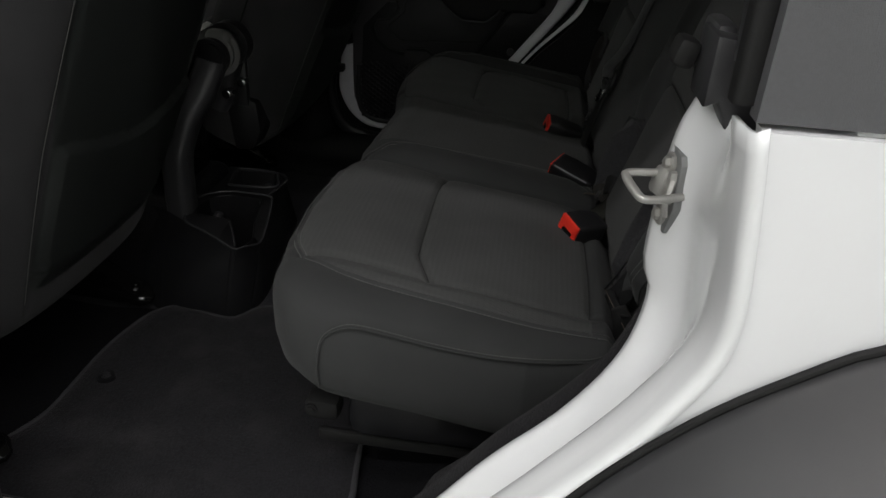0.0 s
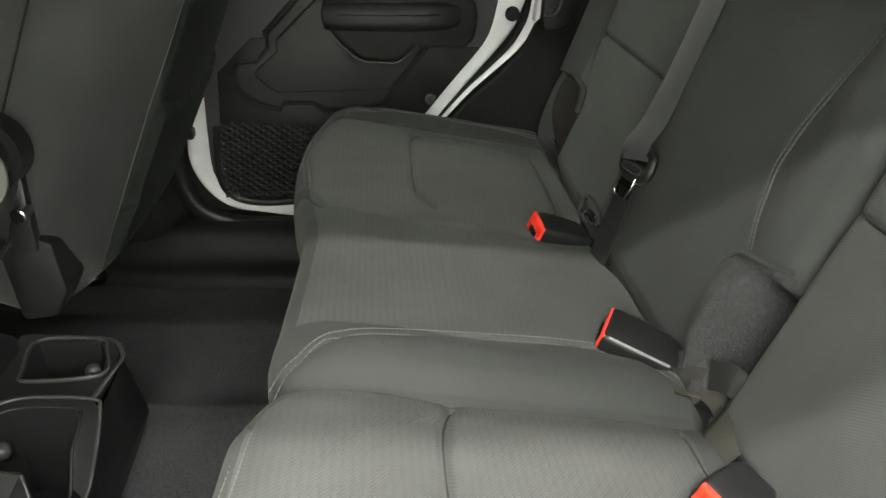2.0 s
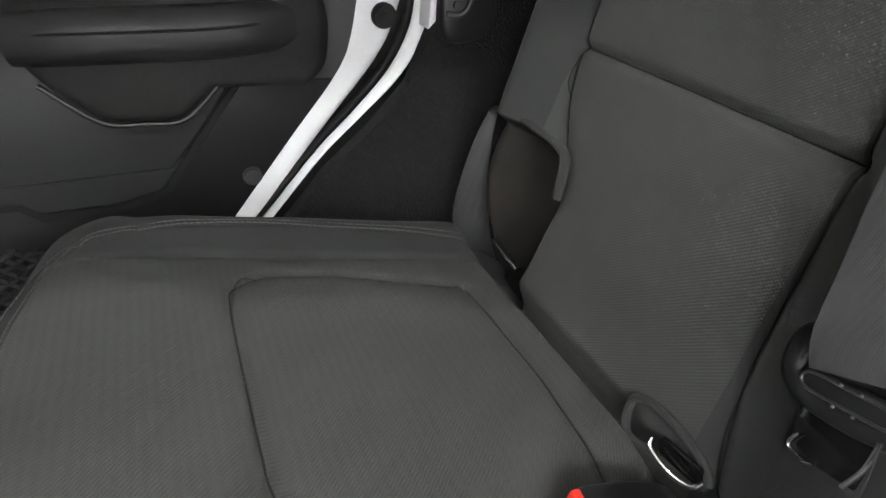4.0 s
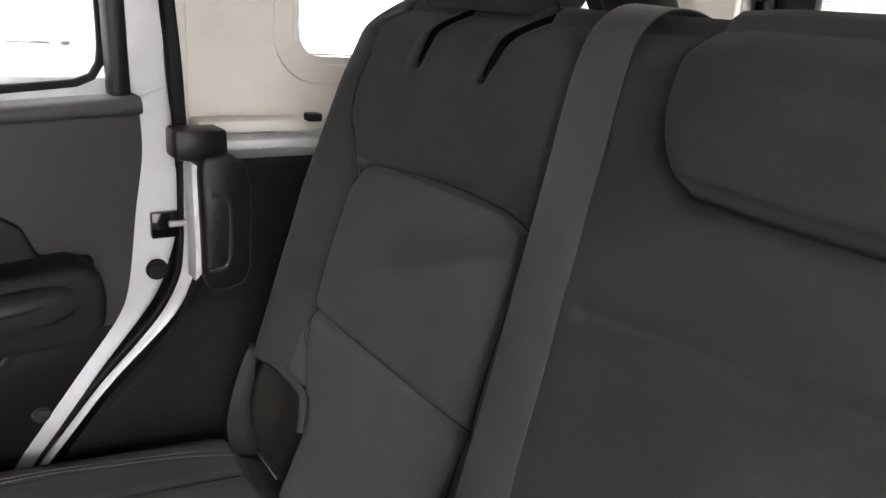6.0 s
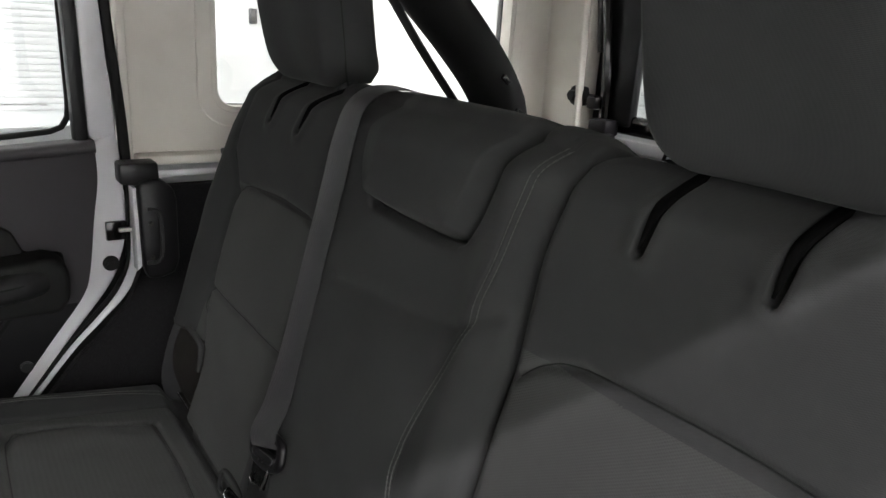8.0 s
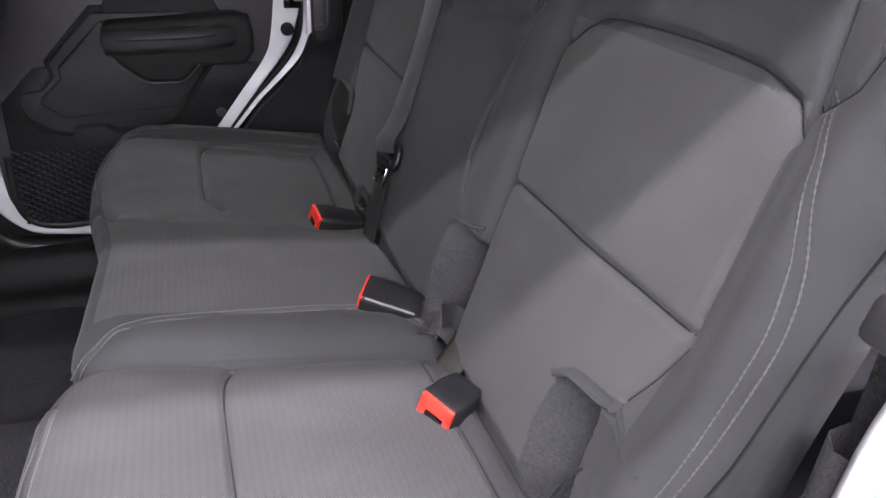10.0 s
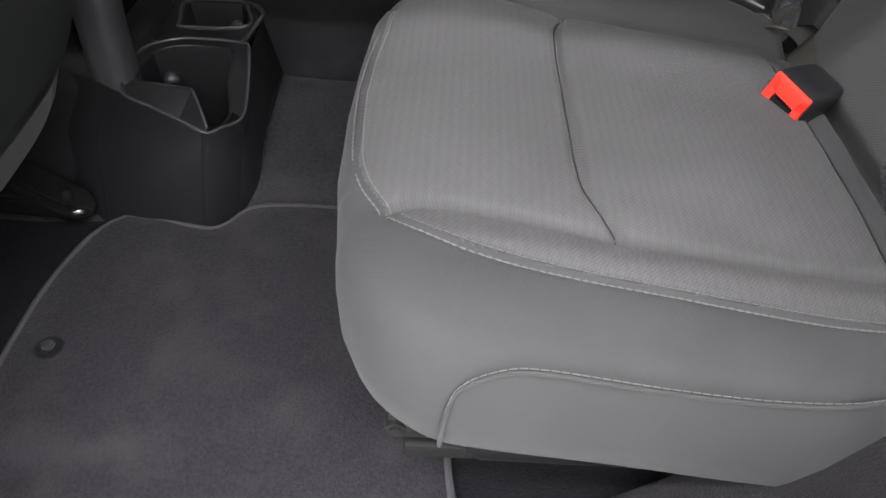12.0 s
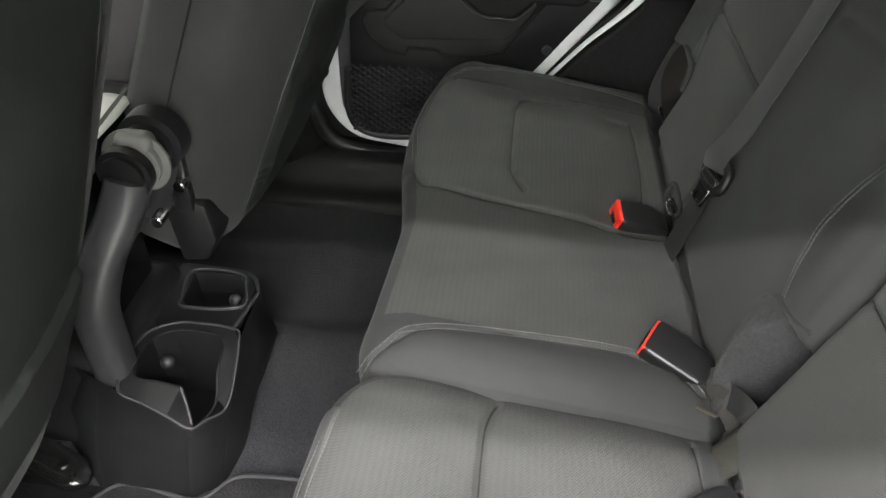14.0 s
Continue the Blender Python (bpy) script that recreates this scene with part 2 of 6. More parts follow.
GREY_PALE = material("pale_grey_panel", (0.50, 0.53, 0.54), 0.6, spread=0.05, scale=3)
GREY_BAND = material("grey_wall_band", (0.42, 0.44, 0.44), 0.6, spread=0.06, scale=4)
CONCRETE = material("sealed_concrete", (0.36, 0.36, 0.35), 0.45, spread=0.12, scale=3, bump=0.1, bump_scale=50,
                    dirt=(0.22, 0.21, 0.2), dirt_scale=2, dirt_amount=0.5)
PAPER = material("white_paper", (0.8, 0.8, 0.78), 0.7, spread=0.03, scale=10)
PRINT = material("dark_print", (0.03, 0.03, 0.03), 0.6)
PRINT_GREY = material("faint_print", (0.42, 0.43, 0.43), 0.6)
LAMP = lamp_glow("lamp_diffuser", 6.0)
LAMP_BODY = material("lamp_housing", (0.7, 0.7, 0.7), 0.5)
TYRE = material("tyre_rubber", (0.02, 0.02, 0.02), 0.8, spread=0.2, scale=30, bump=0.4, bump_scale=200)


# ---- building tools ----
def thing(name, at, label, category, group="", kind=""):
    """A top-level thing: an Empty at its base."""
    ob = new(name)
    ob.empty_display_size = 0.05
    ob.location = at
    return tagged(ob, label, category, group, kind)


def base_of(ob):
    """Where the frame of a parent stands, as all parts are modelled in the car's own metres."""
    m = Matrix.Translation(ob.location) if ob.rotation_mode == "XYZ" else Matrix()
    if ob.parent:
        m = base_of(ob.parent) @ ob.matrix_parent_inverse @ m
    return m


def part(name, bm, mat, parent=None, label="", smooth=True, angle=35, kind=""):
    """Link a bmesh as one mesh object under a thing or a part."""
    bmesh.ops.recalc_face_normals(bm, faces=bm.faces)
    me = bpy.data.meshes.new(name)
    bm.to_mesh(me)
    bm.free()
    return part_mesh(name, me, mat, parent, label, smooth, angle, kind)


def part_mesh(name, me, mat, parent=None, label="", smooth=True, angle=35, kind=""):
    for one in (mat if isinstance(mat, (list, tuple)) else [mat]):
        me.materials.append(one)
    if smooth:
        me.shade_smooth()
        if angle < 179:
            me.set_sharp_from_angle(angle=radians(angle))
    ob = new(name, me)
    if parent:
        ob.parent = parent
        ob.matrix_parent_inverse = base_of(parent).inverted()
    return tagged(ob, label, kind=kind)


def raw(verts, faces):
    bm = bmesh.new()
    vs = [bm.verts.new(v) for v in verts]
    for f in faces:
        try:
            bm.faces.new([vs[i] for i in f])
        except ValueError:
            pass
    return bm


def join(*bms):
    """One bmesh out of several."""
    out = bmesh.new()
    for b in bms:
        me = bpy.data.meshes.new("tmp")
        b.to_mesh(me)
        b.free()
        out.from_mesh(me)
        bpy.data.meshes.remove(me)
    return out


def turned(bm, m):
    bmesh.ops.transform(bm, matrix=m, verts=bm.verts)
    return bm


def rbox(size, at=(0, 0, 0), bevel=0.004, seg=2, m=None):
    """A box with rounded edges."""
    bm = bmesh.new()
    bmesh.ops.create_cube(bm, size=1)
    bmesh.ops.scale(bm, vec=size, verts=bm.verts)
    if bevel:
        bmesh.ops.bevel(bm, geom=bm.edges[:], offset=min(bevel, min(size) * 0.49), segments=seg, affect="EDGES", profile=0.5)
    if m is not None:
        turned(bm, m)
    bmesh.ops.translate(bm, vec=at, verts=bm.verts)
    return bm


def prism(poly, axis, lo, hi, bevel=0.0, seg=2):
    """A polygon in the plane across an axis, pushed from lo to hi along it. Points are given as the other two coordinates in order."""
    def at(p, w):
        return {"x": (w, p[0], p[1]), "y": (p[0], w, p[1]), "z": (p[0], p[1], w)}[axis]
    bm = bmesh.new()
    a = [bm.verts.new(at(p, lo)) for p in poly]
    b = [bm.verts.new(at(p, hi)) for p in poly]
    n = len(poly)
    bm.faces.new(a)
    bm.faces.new(b[::-1])
    for i in range(n):
        bm.faces.new((a[i], b[i], b[(i + 1) % n], a[(i + 1) % n]))
    bmesh.ops.recalc_face_normals(bm, faces=bm.faces)
    if bevel:
        bmesh.ops.bevel(bm, geom=bm.edges[:], offset=bevel, segments=seg, affect="EDGES", profile=0.5)
    return bm


def cyl(r, depth, at=(0, 0, 0), axis="z", seg=24, bevel=0.0, r2=None):
    bm = bmesh.new()
    bmesh.ops.create_cone(bm, cap_ends=True, segments=seg, radius1=r, radius2=r if r2 is None else r2, depth=depth)
    if bevel:
        bmesh.ops.bevel(bm, geom=[e for e in bm.edges if abs(e.verts[0].co.z - e.verts[1].co.z) < 1e-6], offset=bevel, segments=2, affect="EDGES")
    turned(bm, {"z": Matrix(), "x": pose(0, 0, 0, 0, 90, 0), "y": pose(0, 0, 0, 90, 0, 0)}[axis])
    bmesh.ops.translate(bm, vec=at, verts=bm.verts)
    return bm


def curve(points, n, closed=False):
    """Catmull-Rom through a few points, n samples even along its length."""
    p = np.array(points, float)
    k = len(p)
    fine = []
    spans = k if closed else k - 1
    for i in range(spans):
        idx = [(i - 1) % k, i, (i + 1) % k, (i + 2) % k] if closed else [max(i - 1, 0), i, i + 1, min(i + 2, k - 1)]
        a, b, c, d = p[idx]
        for t in np.linspace(0, 1, 16, endpoint=False):
            fine.append(0.5 * (2 * b + (c - a) * t + (2 * a - 5 * b + 4 * c - d) * t * t + (3 * b - a - 3 * c + d) * t ** 3))
    fine.append(p[0] if closed else p[-1])
    fine = np.array(fine)
    s = np.concatenate([[0], np.cumsum(np.linalg.norm(np.diff(fine, axis=0), axis=1))])
    at = np.linspace(0, s[-1], n, endpoint=not closed)
    return np.stack([np.interp(at, s, fine[:, j]) for j in range(p.shape[1])], 1)


def loft(rails, n, closed=False, across=3):
    """A skin over rails that run side by side, smooth along and across."""
    r = np.array([curve(q, n, closed) for q in rails])
    if across > 1 and len(rails) > 2:
        m = (len(rails) - 1) * across + 1
        r = np.array([curve(r[:, j], m) for j in range(n)]).transpose(1, 0, 2)
    elif across > 1:
        w = np.linspace(0, 1, across + 1)[:, None, None]
        r = r[0] * (1 - w) + r[1] * w
    rows = len(r)
    faces = []
    for i in range(rows - 1):
        for j in range(n if closed else n - 1):
            k = (j + 1) % n
            faces.append((i * n + j, i * n + k, (i + 1) * n + k, (i + 1) * n + j))
    return raw(r.reshape(-1, 3).tolist(), faces)


def thicken(bm, t):
    """Give a skin a back, t metres along its normals."""
    bmesh.ops.recalc_face_normals(bm, faces=bm.faces)
    bmesh.ops.solidify(bm, geom=bm.faces[:] , thickness=t)
    return bm


def sweep(points, profile, n=24, closed=False, up=(0, 0, 1), smooth=True, cap=True, scale=None):
    """A cross-section (pairs: sideways, up) drawn along a line."""
    p = curve(points, n, closed) if smooth else np.array(points, float)
    n = len(p)
    verts, k = [], len(profile)
    for i in range(n):
        a, b = p[(i - 1) % n if closed else max(i - 1, 0)], p[(i + 1) % n if closed else min(i + 1, n - 1)]
        t = Vector(b - a).normalized()
        side = t.cross(Vector(up))
        side = side.normalized() if side.length > 1e-5 else Vector((1, 0, 0))
        top = side.cross(t).normalized()
        f = 1 if scale is None else scale(i / (n - 1))
        verts += [tuple(Vector(p[i]) + side * (q[0] * f) + top * (q[1] * f)) for q in profile]
    faces = []
    for i in range(n if closed else n - 1):
        for j in range(k):
            a, b = i * k, ((i + 1) % n) * k
            faces.append((a + j, a + (j + 1) % k, b + (j + 1) % k, b + j))
    if cap and not closed:
        faces += [tuple(range(k))[::-1], tuple(range((n - 1) * k, n * k))]
    return raw(verts, faces)


def ring(r, k=10, squash=1.0):
    return [(r * math.cos(2 * math.pi * i / k), r * squash * math.sin(2 * math.pi * i / k)) for i in range(k)]


def rrect(w, h, r, k=4):
    """A rounded rectangle as a cross-section."""
    out = []
    for cx, cy, a0 in ((w / 2 - r, h / 2 - r, 0), (-w / 2 + r, h / 2 - r, 90), (-w / 2 + r, -h / 2 + r, 180), (w / 2 - r, -h / 2 + r, 270)):
        for i in range(k + 1):
            a = radians(a0 + 90 * i / k)
            out.append((cx + r * math.cos(a), cy + r * math.sin(a)))
    return out


def dist_line(x, y, line):
    """Distance of points from a polyline."""
    best = np.full(np.shape(x), 9.0)
    for (ax, ay), (bx, by) in zip(line[:-1], line[1:]):
        dx, dy = bx - ax, by - ay
        t = np.clip(((x - ax) * dx + (y - ay) * dy) / (dx * dx + dy * dy + 1e-12), 0, 1)
        best = np.minimum(best, np.hypot(x - ax - t * dx, y - ay - t * dy))
    return best


def groove(x, y, line, depth, width):
    """A sewn seam: a sharp valley with the padding drawn down to it on both sides."""
    d = dist_line(x, y, line)
    return 1.25 * depth * (0.58 * np.exp(-(d / width) ** 2) + 0.42 * np.exp(-d / (3.0 * width)))


def welt(x, y, line, high=0.0014, apart=0.0038):
    """A twin-sewn fold: a low ridge between two rows of stitching that draw the cloth down."""
    d = dist_line(x, y, line)
    return high * np.exp(-(d / 0.0036) ** 2) - 0.0019 * np.exp(-((d - apart) / 0.0020) ** 2) - 0.0012 * np.exp(-d / 0.012)


def step(v, lo, hi):
    t = np.clip((v - lo) / (hi - lo), 0, 1)
    return t * t * (3 - 2 * t)


def inside(x, y, poly):
    """Which points lie in a polygon."""
    hit = np.zeros(np.shape(x), bool)
    for (ax, ay), (bx, by) in zip(poly, poly[1:] + poly[:1]):
        cond = (ay > y) != (by > y)
        hit ^= cond & (x < (bx - ax) * (y - ay) / (by - ay + 1e-12) + ax)
    return hit


def pad(lo, hi, radius, top, side, cells, mat_of=None, place=None, side_slot=0):
    """An upholstered pad: a fine top sheet over a rectangle with rounded corners, rolled over its rim and down its sides.
    top(a, b): height; side: (outwards, down) pairs from the rim; place: turns (a, b, height) arrays into metres."""
    hx, hy, cx, cy = (hi[0] - lo[0]) / 2, (hi[1] - lo[1]) / 2, (hi[0] + lo[0]) / 2, (hi[1] + lo[1]) / 2
    na, nb = cells
    u, v = np.meshgrid(np.linspace(-1, 1, na + 1), np.linspace(-1, 1, nb + 1), indexing="ij")
    m = np.maximum(np.abs(u), np.abs(v))
    rm = radius * m
    qx, qy = hx * u, hy * v
    ix, iy = hx * m - rm, hy * m - rm
    dx, dy = qx - np.clip(qx, -ix, ix), qy - np.clip(qy, -iy, iy)
    long = np.hypot(dx, dy)
    corner = (np.abs(dx) > 1e-9) & (np.abs(dy) > 1e-9)
    f = np.where(corner, rm / np.maximum(long, 1e-9), 1.0)
    a, b = qx - dx + dx * f + cx, qy - dy + dy * f + cy
    h = top(a, b)
    idx = np.arange((na + 1) * (nb + 1)).reshape(na + 1, nb + 1)
    rim = np.concatenate([idx[:-1, 0], idx[-1, :-1], idx[:0:-1, -1], idx[0, :0:-1]])
    fa, fb, fh = a.ravel(), b.ravel(), h.ravel()
    dxr, dyr = dx.ravel()[rim], dy.ravel()[rim]
    ln = np.maximum(np.hypot(dxr, dyr), 1e-9)
    nx, ny = dxr / ln, dyr / ln
    A, B, H = [fa], [fb], [fh]
    for out, down in side:
        A.append(fa[rim] + nx * out)
        B.append(fb[rim] + ny * out)
        H.append(fh[rim] - down)
    A.append([cx]), B.append([cy]), H.append([H[-1].mean()])
    A, B, H = np.concatenate(A), np.concatenate(B), np.concatenate(H)
    quads = np.stack([idx[:-1, :-1], idx[1:, :-1], idx[1:, 1:], idx[:-1, 1:]], -1).reshape(-1, 4)
    k = len(rim)
    faces = quads.tolist()
    prev = rim
    for s in range(len(side)):
        cur = (na + 1) * (nb + 1) + s * k + np.arange(k)
        faces += np.stack([prev, cur, np.roll(cur, -1), np.roll(prev, -1)], -1)[:, ::1].tolist()
        prev = cur
    last = len(A) - 1
    faces += [(int(prev[i]), last, int(prev[(i + 1) % k])) for i in range(k)]
    xyz = np.stack(place(A, B, H) if place else (A, B, H), -1)
    me = bpy.data.meshes.new("pad")
    me.from_pydata(xyz.tolist(), [], faces)
    if mat_of:
        ca, cb = a.ravel()[quads].mean(1), b.ravel()[quads].mean(1)
        slots = np.full(len(faces), side_slot, np.int32)
        slots[:len(quads)] = mat_of(ca, cb)
        me.polygons.foreach_set("material_index", slots)
    return me


def stitches(line, place, top, length=0.0056, r=0.00092):
    """A row of thread stitches over a sewn surface: one thread, thin where it dives into the cloth."""
    total = float(np.sum(np.linalg.norm(np.diff(np.array(line, float), axis=0), axis=1)))
    count = max(int(total / (length / 5)), 12)
    p = curve(line, count)
    pts = np.stack(place(p[:, 0], p[:, 1], top(p[:, 0], p[:, 1]) + 0.0002), -1)
    return sweep(pts.tolist(), ring(r, 6), count, smooth=False, scale=lambda w: 0.08 + 0.92 * abs(math.sin(math.pi * w * total / length)) ** 0.7)


# ---- the garage ----
def structure(name, bm, mat, label, smooth=False):
    ob = part(name, bm, mat, None, label, smooth)
    return tagged(ob, label, name.split("_")[0], kind="structure")


GX0, GX1, GY0, GY1, GH = -5.5, 6.2, -4.6, 6.2, 4.2
structure("ground", rbox((GX1 - GX0 + 1, GY1 - GY0 + 1, 0.2), ((GX0 + GX1) / 2, (GY0 + GY1) / 2, -0.1), 0), CONCRETE, "sealed grey concrete garage floor under the car")
structure("ceiling", rbox((GX1 - GX0 + 1, GY1 - GY0 + 1, 0.2), ((GX0 + GX1) / 2, (GY0 + GY1) / 2, GH + 0.1), 0), WALL, "plain white garage ceiling with strip lamps")
structure("wall_south", rbox((GX1 - GX0 + 0.4, 0.2, GH), ((GX0 + GX1) / 2, GY0 - 0.1, GH / 2), 0), WALL, "plain white painted garage wall")
structure("wall_west", rbox((0.2, GY1 - GY0, GH), (GX0 - 0.1, (GY0 + GY1) / 2, GH / 2), 0), WALL, "plain white painted garage wall")
structure("wall_east", rbox((0.2, GY1 - GY0, GH), (GX1 + 0.1, (GY0 + GY1) / 2, GH / 2), 0), WALL_DIMMED, "white garage wall behind the car, greyed to dim it")
structure("wall_north", rbox((GX1 - GX0 + 0.4, 0.2, GH), ((GX0 + GX1) / 2, GY1 + 0.1, GH / 2), 0), WALL_DIMMED, "white garage wall greyed to dim it, with a grey lower band")
structure("trim_north", rbox((GX1 - GX0, 0.02, 1.0), ((GX0 + GX1) / 2, GY1 - 0.012, 0.5), 0.003), GREY_BAND, "grey painted band along the wall foot")

# the four added fill lamps get a housing and diffuser as well
for lx, ly, ll, lw, la in LAMPS:
    lamp = thing("strip_or_fill_lamp", (lx, ly, GH), "unseen long white strip lamp under the garage ceiling, some added as fill", "lamp", "ceiling strip lamps")
    part("housing", rbox((ll + 0.06, 0.16, 0.05), (lx, ly, GH - 0.026), 0.01, m=pose(0, 0, 0, 0, 0, la)), LAMP_BODY, lamp)
    part("diffuser", rbox((ll, 0.12, 0.03), (lx, ly, GH - 0.066), 0.006, m=pose(0, 0, 0, 0, 0, la)), LAMP, lamp)


def roller_shutter(x0, x1, y, z0, z1, axis, label):
    """A shutter of steel slats hung in front of a wall."""
    sh = thing("roller_shutter", ((x0 + x1) / 2, y, z0) if axis == "y" else (y, (x0 + x1) / 2, z0), label, "shutter")
    pitch = 0.042
    count = int((z1 - z0) / pitch)
    prof = [(0, 0), (0.003, 0.002), (0.005, 0.020), (0.003, 0.039), (0, 0.041), (-0.006, 0.0415), (-0.006, 0)]
    first = None
    for i in range(count):
        if first is None:
            if axis == "y":
                bm = prism([(y - p[0], z0 + p[1]) for p in prof], "x", x0, x1)
            else:
                bm = turned(prism([(y - p[0], z0 + p[1]) for p in prof], "y", x0, x1), Matrix())
            first = part("slat", bm, SHUTTER, sh, smooth=False)
        else:
            ob = first.copy()
            scene.collection.objects.link(ob)
            ob.location.z = first.location.z + i * pitch
    return sh


roller_shutter(-3.6, 1.55, GY1 - 0.03, 1.0, 3.9, "y", "white roller shutter of narrow steel slats, closed")
wall_door = thing("door_2", (3.1, GY1, 0.0), "plain white garage wall door, shut", "door", kind="structure")
part("leaf", rbox((2.10, 0.04, 2.60), (3.14, GY1 - 0.022, 1.30), 0.006), PAPER, wall_door)
part("door_handle", rbox((0.03, 0.05, 0.10), (2.115, GY1 - 0.06, 1.60), 0.008), PLASTIC_GREY, wall_door)
reader = thing("switch_box", (1.905, GY1, 1.62), "small dark switch box on the garage wall", "switch")
part("case", rbox((0.055, 0.04, 0.11), (1.905, GY1 - 0.022, 1.675), 0.008), PLASTIC, reader)
part("keypad", rbox((0.035, 0.006, 0.04), (1.905, GY1 - 0.044, 1.69), 0.002), PLASTIC_GREY, reader)
structure("trim_east", join(rbox((0.03, 0.30, GH), (GX1 - 0.016, 4.95, GH / 2), 0.004), rbox((0.02, 0.05, GH), (GX1 - 0.011, 4.55, GH / 2), 0.004)), GREY_PALE, "pale grey upright panel strips on the garage wall")

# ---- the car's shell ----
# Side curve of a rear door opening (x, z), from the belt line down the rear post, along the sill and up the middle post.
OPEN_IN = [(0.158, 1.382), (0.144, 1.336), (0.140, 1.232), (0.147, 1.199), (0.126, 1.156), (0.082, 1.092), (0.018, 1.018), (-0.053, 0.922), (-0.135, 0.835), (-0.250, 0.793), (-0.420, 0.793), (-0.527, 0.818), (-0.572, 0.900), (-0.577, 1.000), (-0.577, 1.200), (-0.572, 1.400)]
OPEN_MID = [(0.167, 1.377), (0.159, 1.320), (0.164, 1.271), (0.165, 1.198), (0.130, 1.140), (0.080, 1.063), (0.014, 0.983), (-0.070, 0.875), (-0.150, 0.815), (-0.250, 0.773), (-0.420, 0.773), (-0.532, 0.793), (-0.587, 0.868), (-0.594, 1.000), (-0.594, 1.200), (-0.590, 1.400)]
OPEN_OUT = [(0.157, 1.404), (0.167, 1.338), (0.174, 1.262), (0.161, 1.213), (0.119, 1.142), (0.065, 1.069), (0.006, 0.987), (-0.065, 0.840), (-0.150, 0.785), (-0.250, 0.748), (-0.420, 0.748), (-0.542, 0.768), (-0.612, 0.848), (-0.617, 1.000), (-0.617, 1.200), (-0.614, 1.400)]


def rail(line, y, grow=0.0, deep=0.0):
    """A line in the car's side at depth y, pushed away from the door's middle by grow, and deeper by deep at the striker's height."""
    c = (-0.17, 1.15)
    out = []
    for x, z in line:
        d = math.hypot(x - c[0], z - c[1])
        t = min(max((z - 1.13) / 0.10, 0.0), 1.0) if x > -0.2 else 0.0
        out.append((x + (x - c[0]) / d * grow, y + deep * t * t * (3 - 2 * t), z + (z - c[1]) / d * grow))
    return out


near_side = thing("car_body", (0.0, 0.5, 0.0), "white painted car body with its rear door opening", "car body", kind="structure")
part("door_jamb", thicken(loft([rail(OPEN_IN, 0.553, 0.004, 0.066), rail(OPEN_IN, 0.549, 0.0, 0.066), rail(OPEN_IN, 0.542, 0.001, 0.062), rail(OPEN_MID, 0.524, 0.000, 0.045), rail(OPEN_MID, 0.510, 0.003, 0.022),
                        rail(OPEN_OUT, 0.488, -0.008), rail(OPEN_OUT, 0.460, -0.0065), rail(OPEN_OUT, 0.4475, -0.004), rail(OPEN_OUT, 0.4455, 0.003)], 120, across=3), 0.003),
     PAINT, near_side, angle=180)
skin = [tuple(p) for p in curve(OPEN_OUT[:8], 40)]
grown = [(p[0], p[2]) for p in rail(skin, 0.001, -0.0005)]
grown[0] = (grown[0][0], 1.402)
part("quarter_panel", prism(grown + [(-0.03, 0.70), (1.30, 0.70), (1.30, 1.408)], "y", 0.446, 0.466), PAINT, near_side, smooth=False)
part("sill_panel", prism([(-0.20, 0.75), (-0.20, 0.60), (-1.9, 0.60), (-1.9, 0.75), (-0.30, 0.75)], "y", 0.446, 0.64, 0.006), PAINT, near_side)
part("front_door", prism([(-0.625, 0.70), (-0.64, 0.66), (-1.75, 0.66), (-1.80, 1.40), (-0.62, 1.40)], "y", 0.44, 0.485, 0.006), PAINT, near_side)
part("middle_post", prism([(-0.70, 0.70), (-0.60, 0.70), (-0.59, 1.40), (-0.58, 1.90), (-0.68, 1.90)], "y", 0.53, 0.62, 0.006), PLASTIC, near_side)
part("roof_rail", rbox((3.1, 0.075, 0.07), (-0.3, 0.6415, 1.886), 0.006), HARDTOP, near_side)
# the belt rail under the hardtop
part("belt_rail", rbox((1.10, 0.10, 0.030), (0.76, 0.505, 1.392), 0.006), PAINT, near_side)

# wheel arch flare: a swollen lip of black plastic, over the rear wheel
fl = [(-0.015, 0.926), (0.077, 1.084), (0.151, 1.177), (0.217, 1.235), (0.283, 1.273), (0.420, 1.292), (0.680, 1.300), (0.950, 1.240), (1.100, 1.100)]
flare = [[(x, 0.445, z) for x, z in fl], [(x + 0.004, 0.428, z - 0.004) for x, z in fl], [(x + 0.010, 0.389, z - 0.020) for x, z in fl],
         [(x + 0.028, 0.321, z - 0.050) for x, z in fl], [(x + 0.050, 0.268, z - 0.085) for x, z in fl],
         [(x + 0.078, 0.249, z - 0.130) for x, z in fl], [(x + 0.10, 0.259, z - 0.165) for x, z in fl]]
wheel_flare = thing("fender_flare", (0.4, 0.42, 0.8), "black grained plastic fender flare over the rear wheel", "fender flare")
part("flare_shell", thicken(loft(flare, 70, across=3), 0.004), FLARE, wheel_flare, angle=180)
part("lip_seal", sweep([(x, 0.44, z) for x, z in fl], ring(0.0035), 70), RUBBER, wheel_flare)

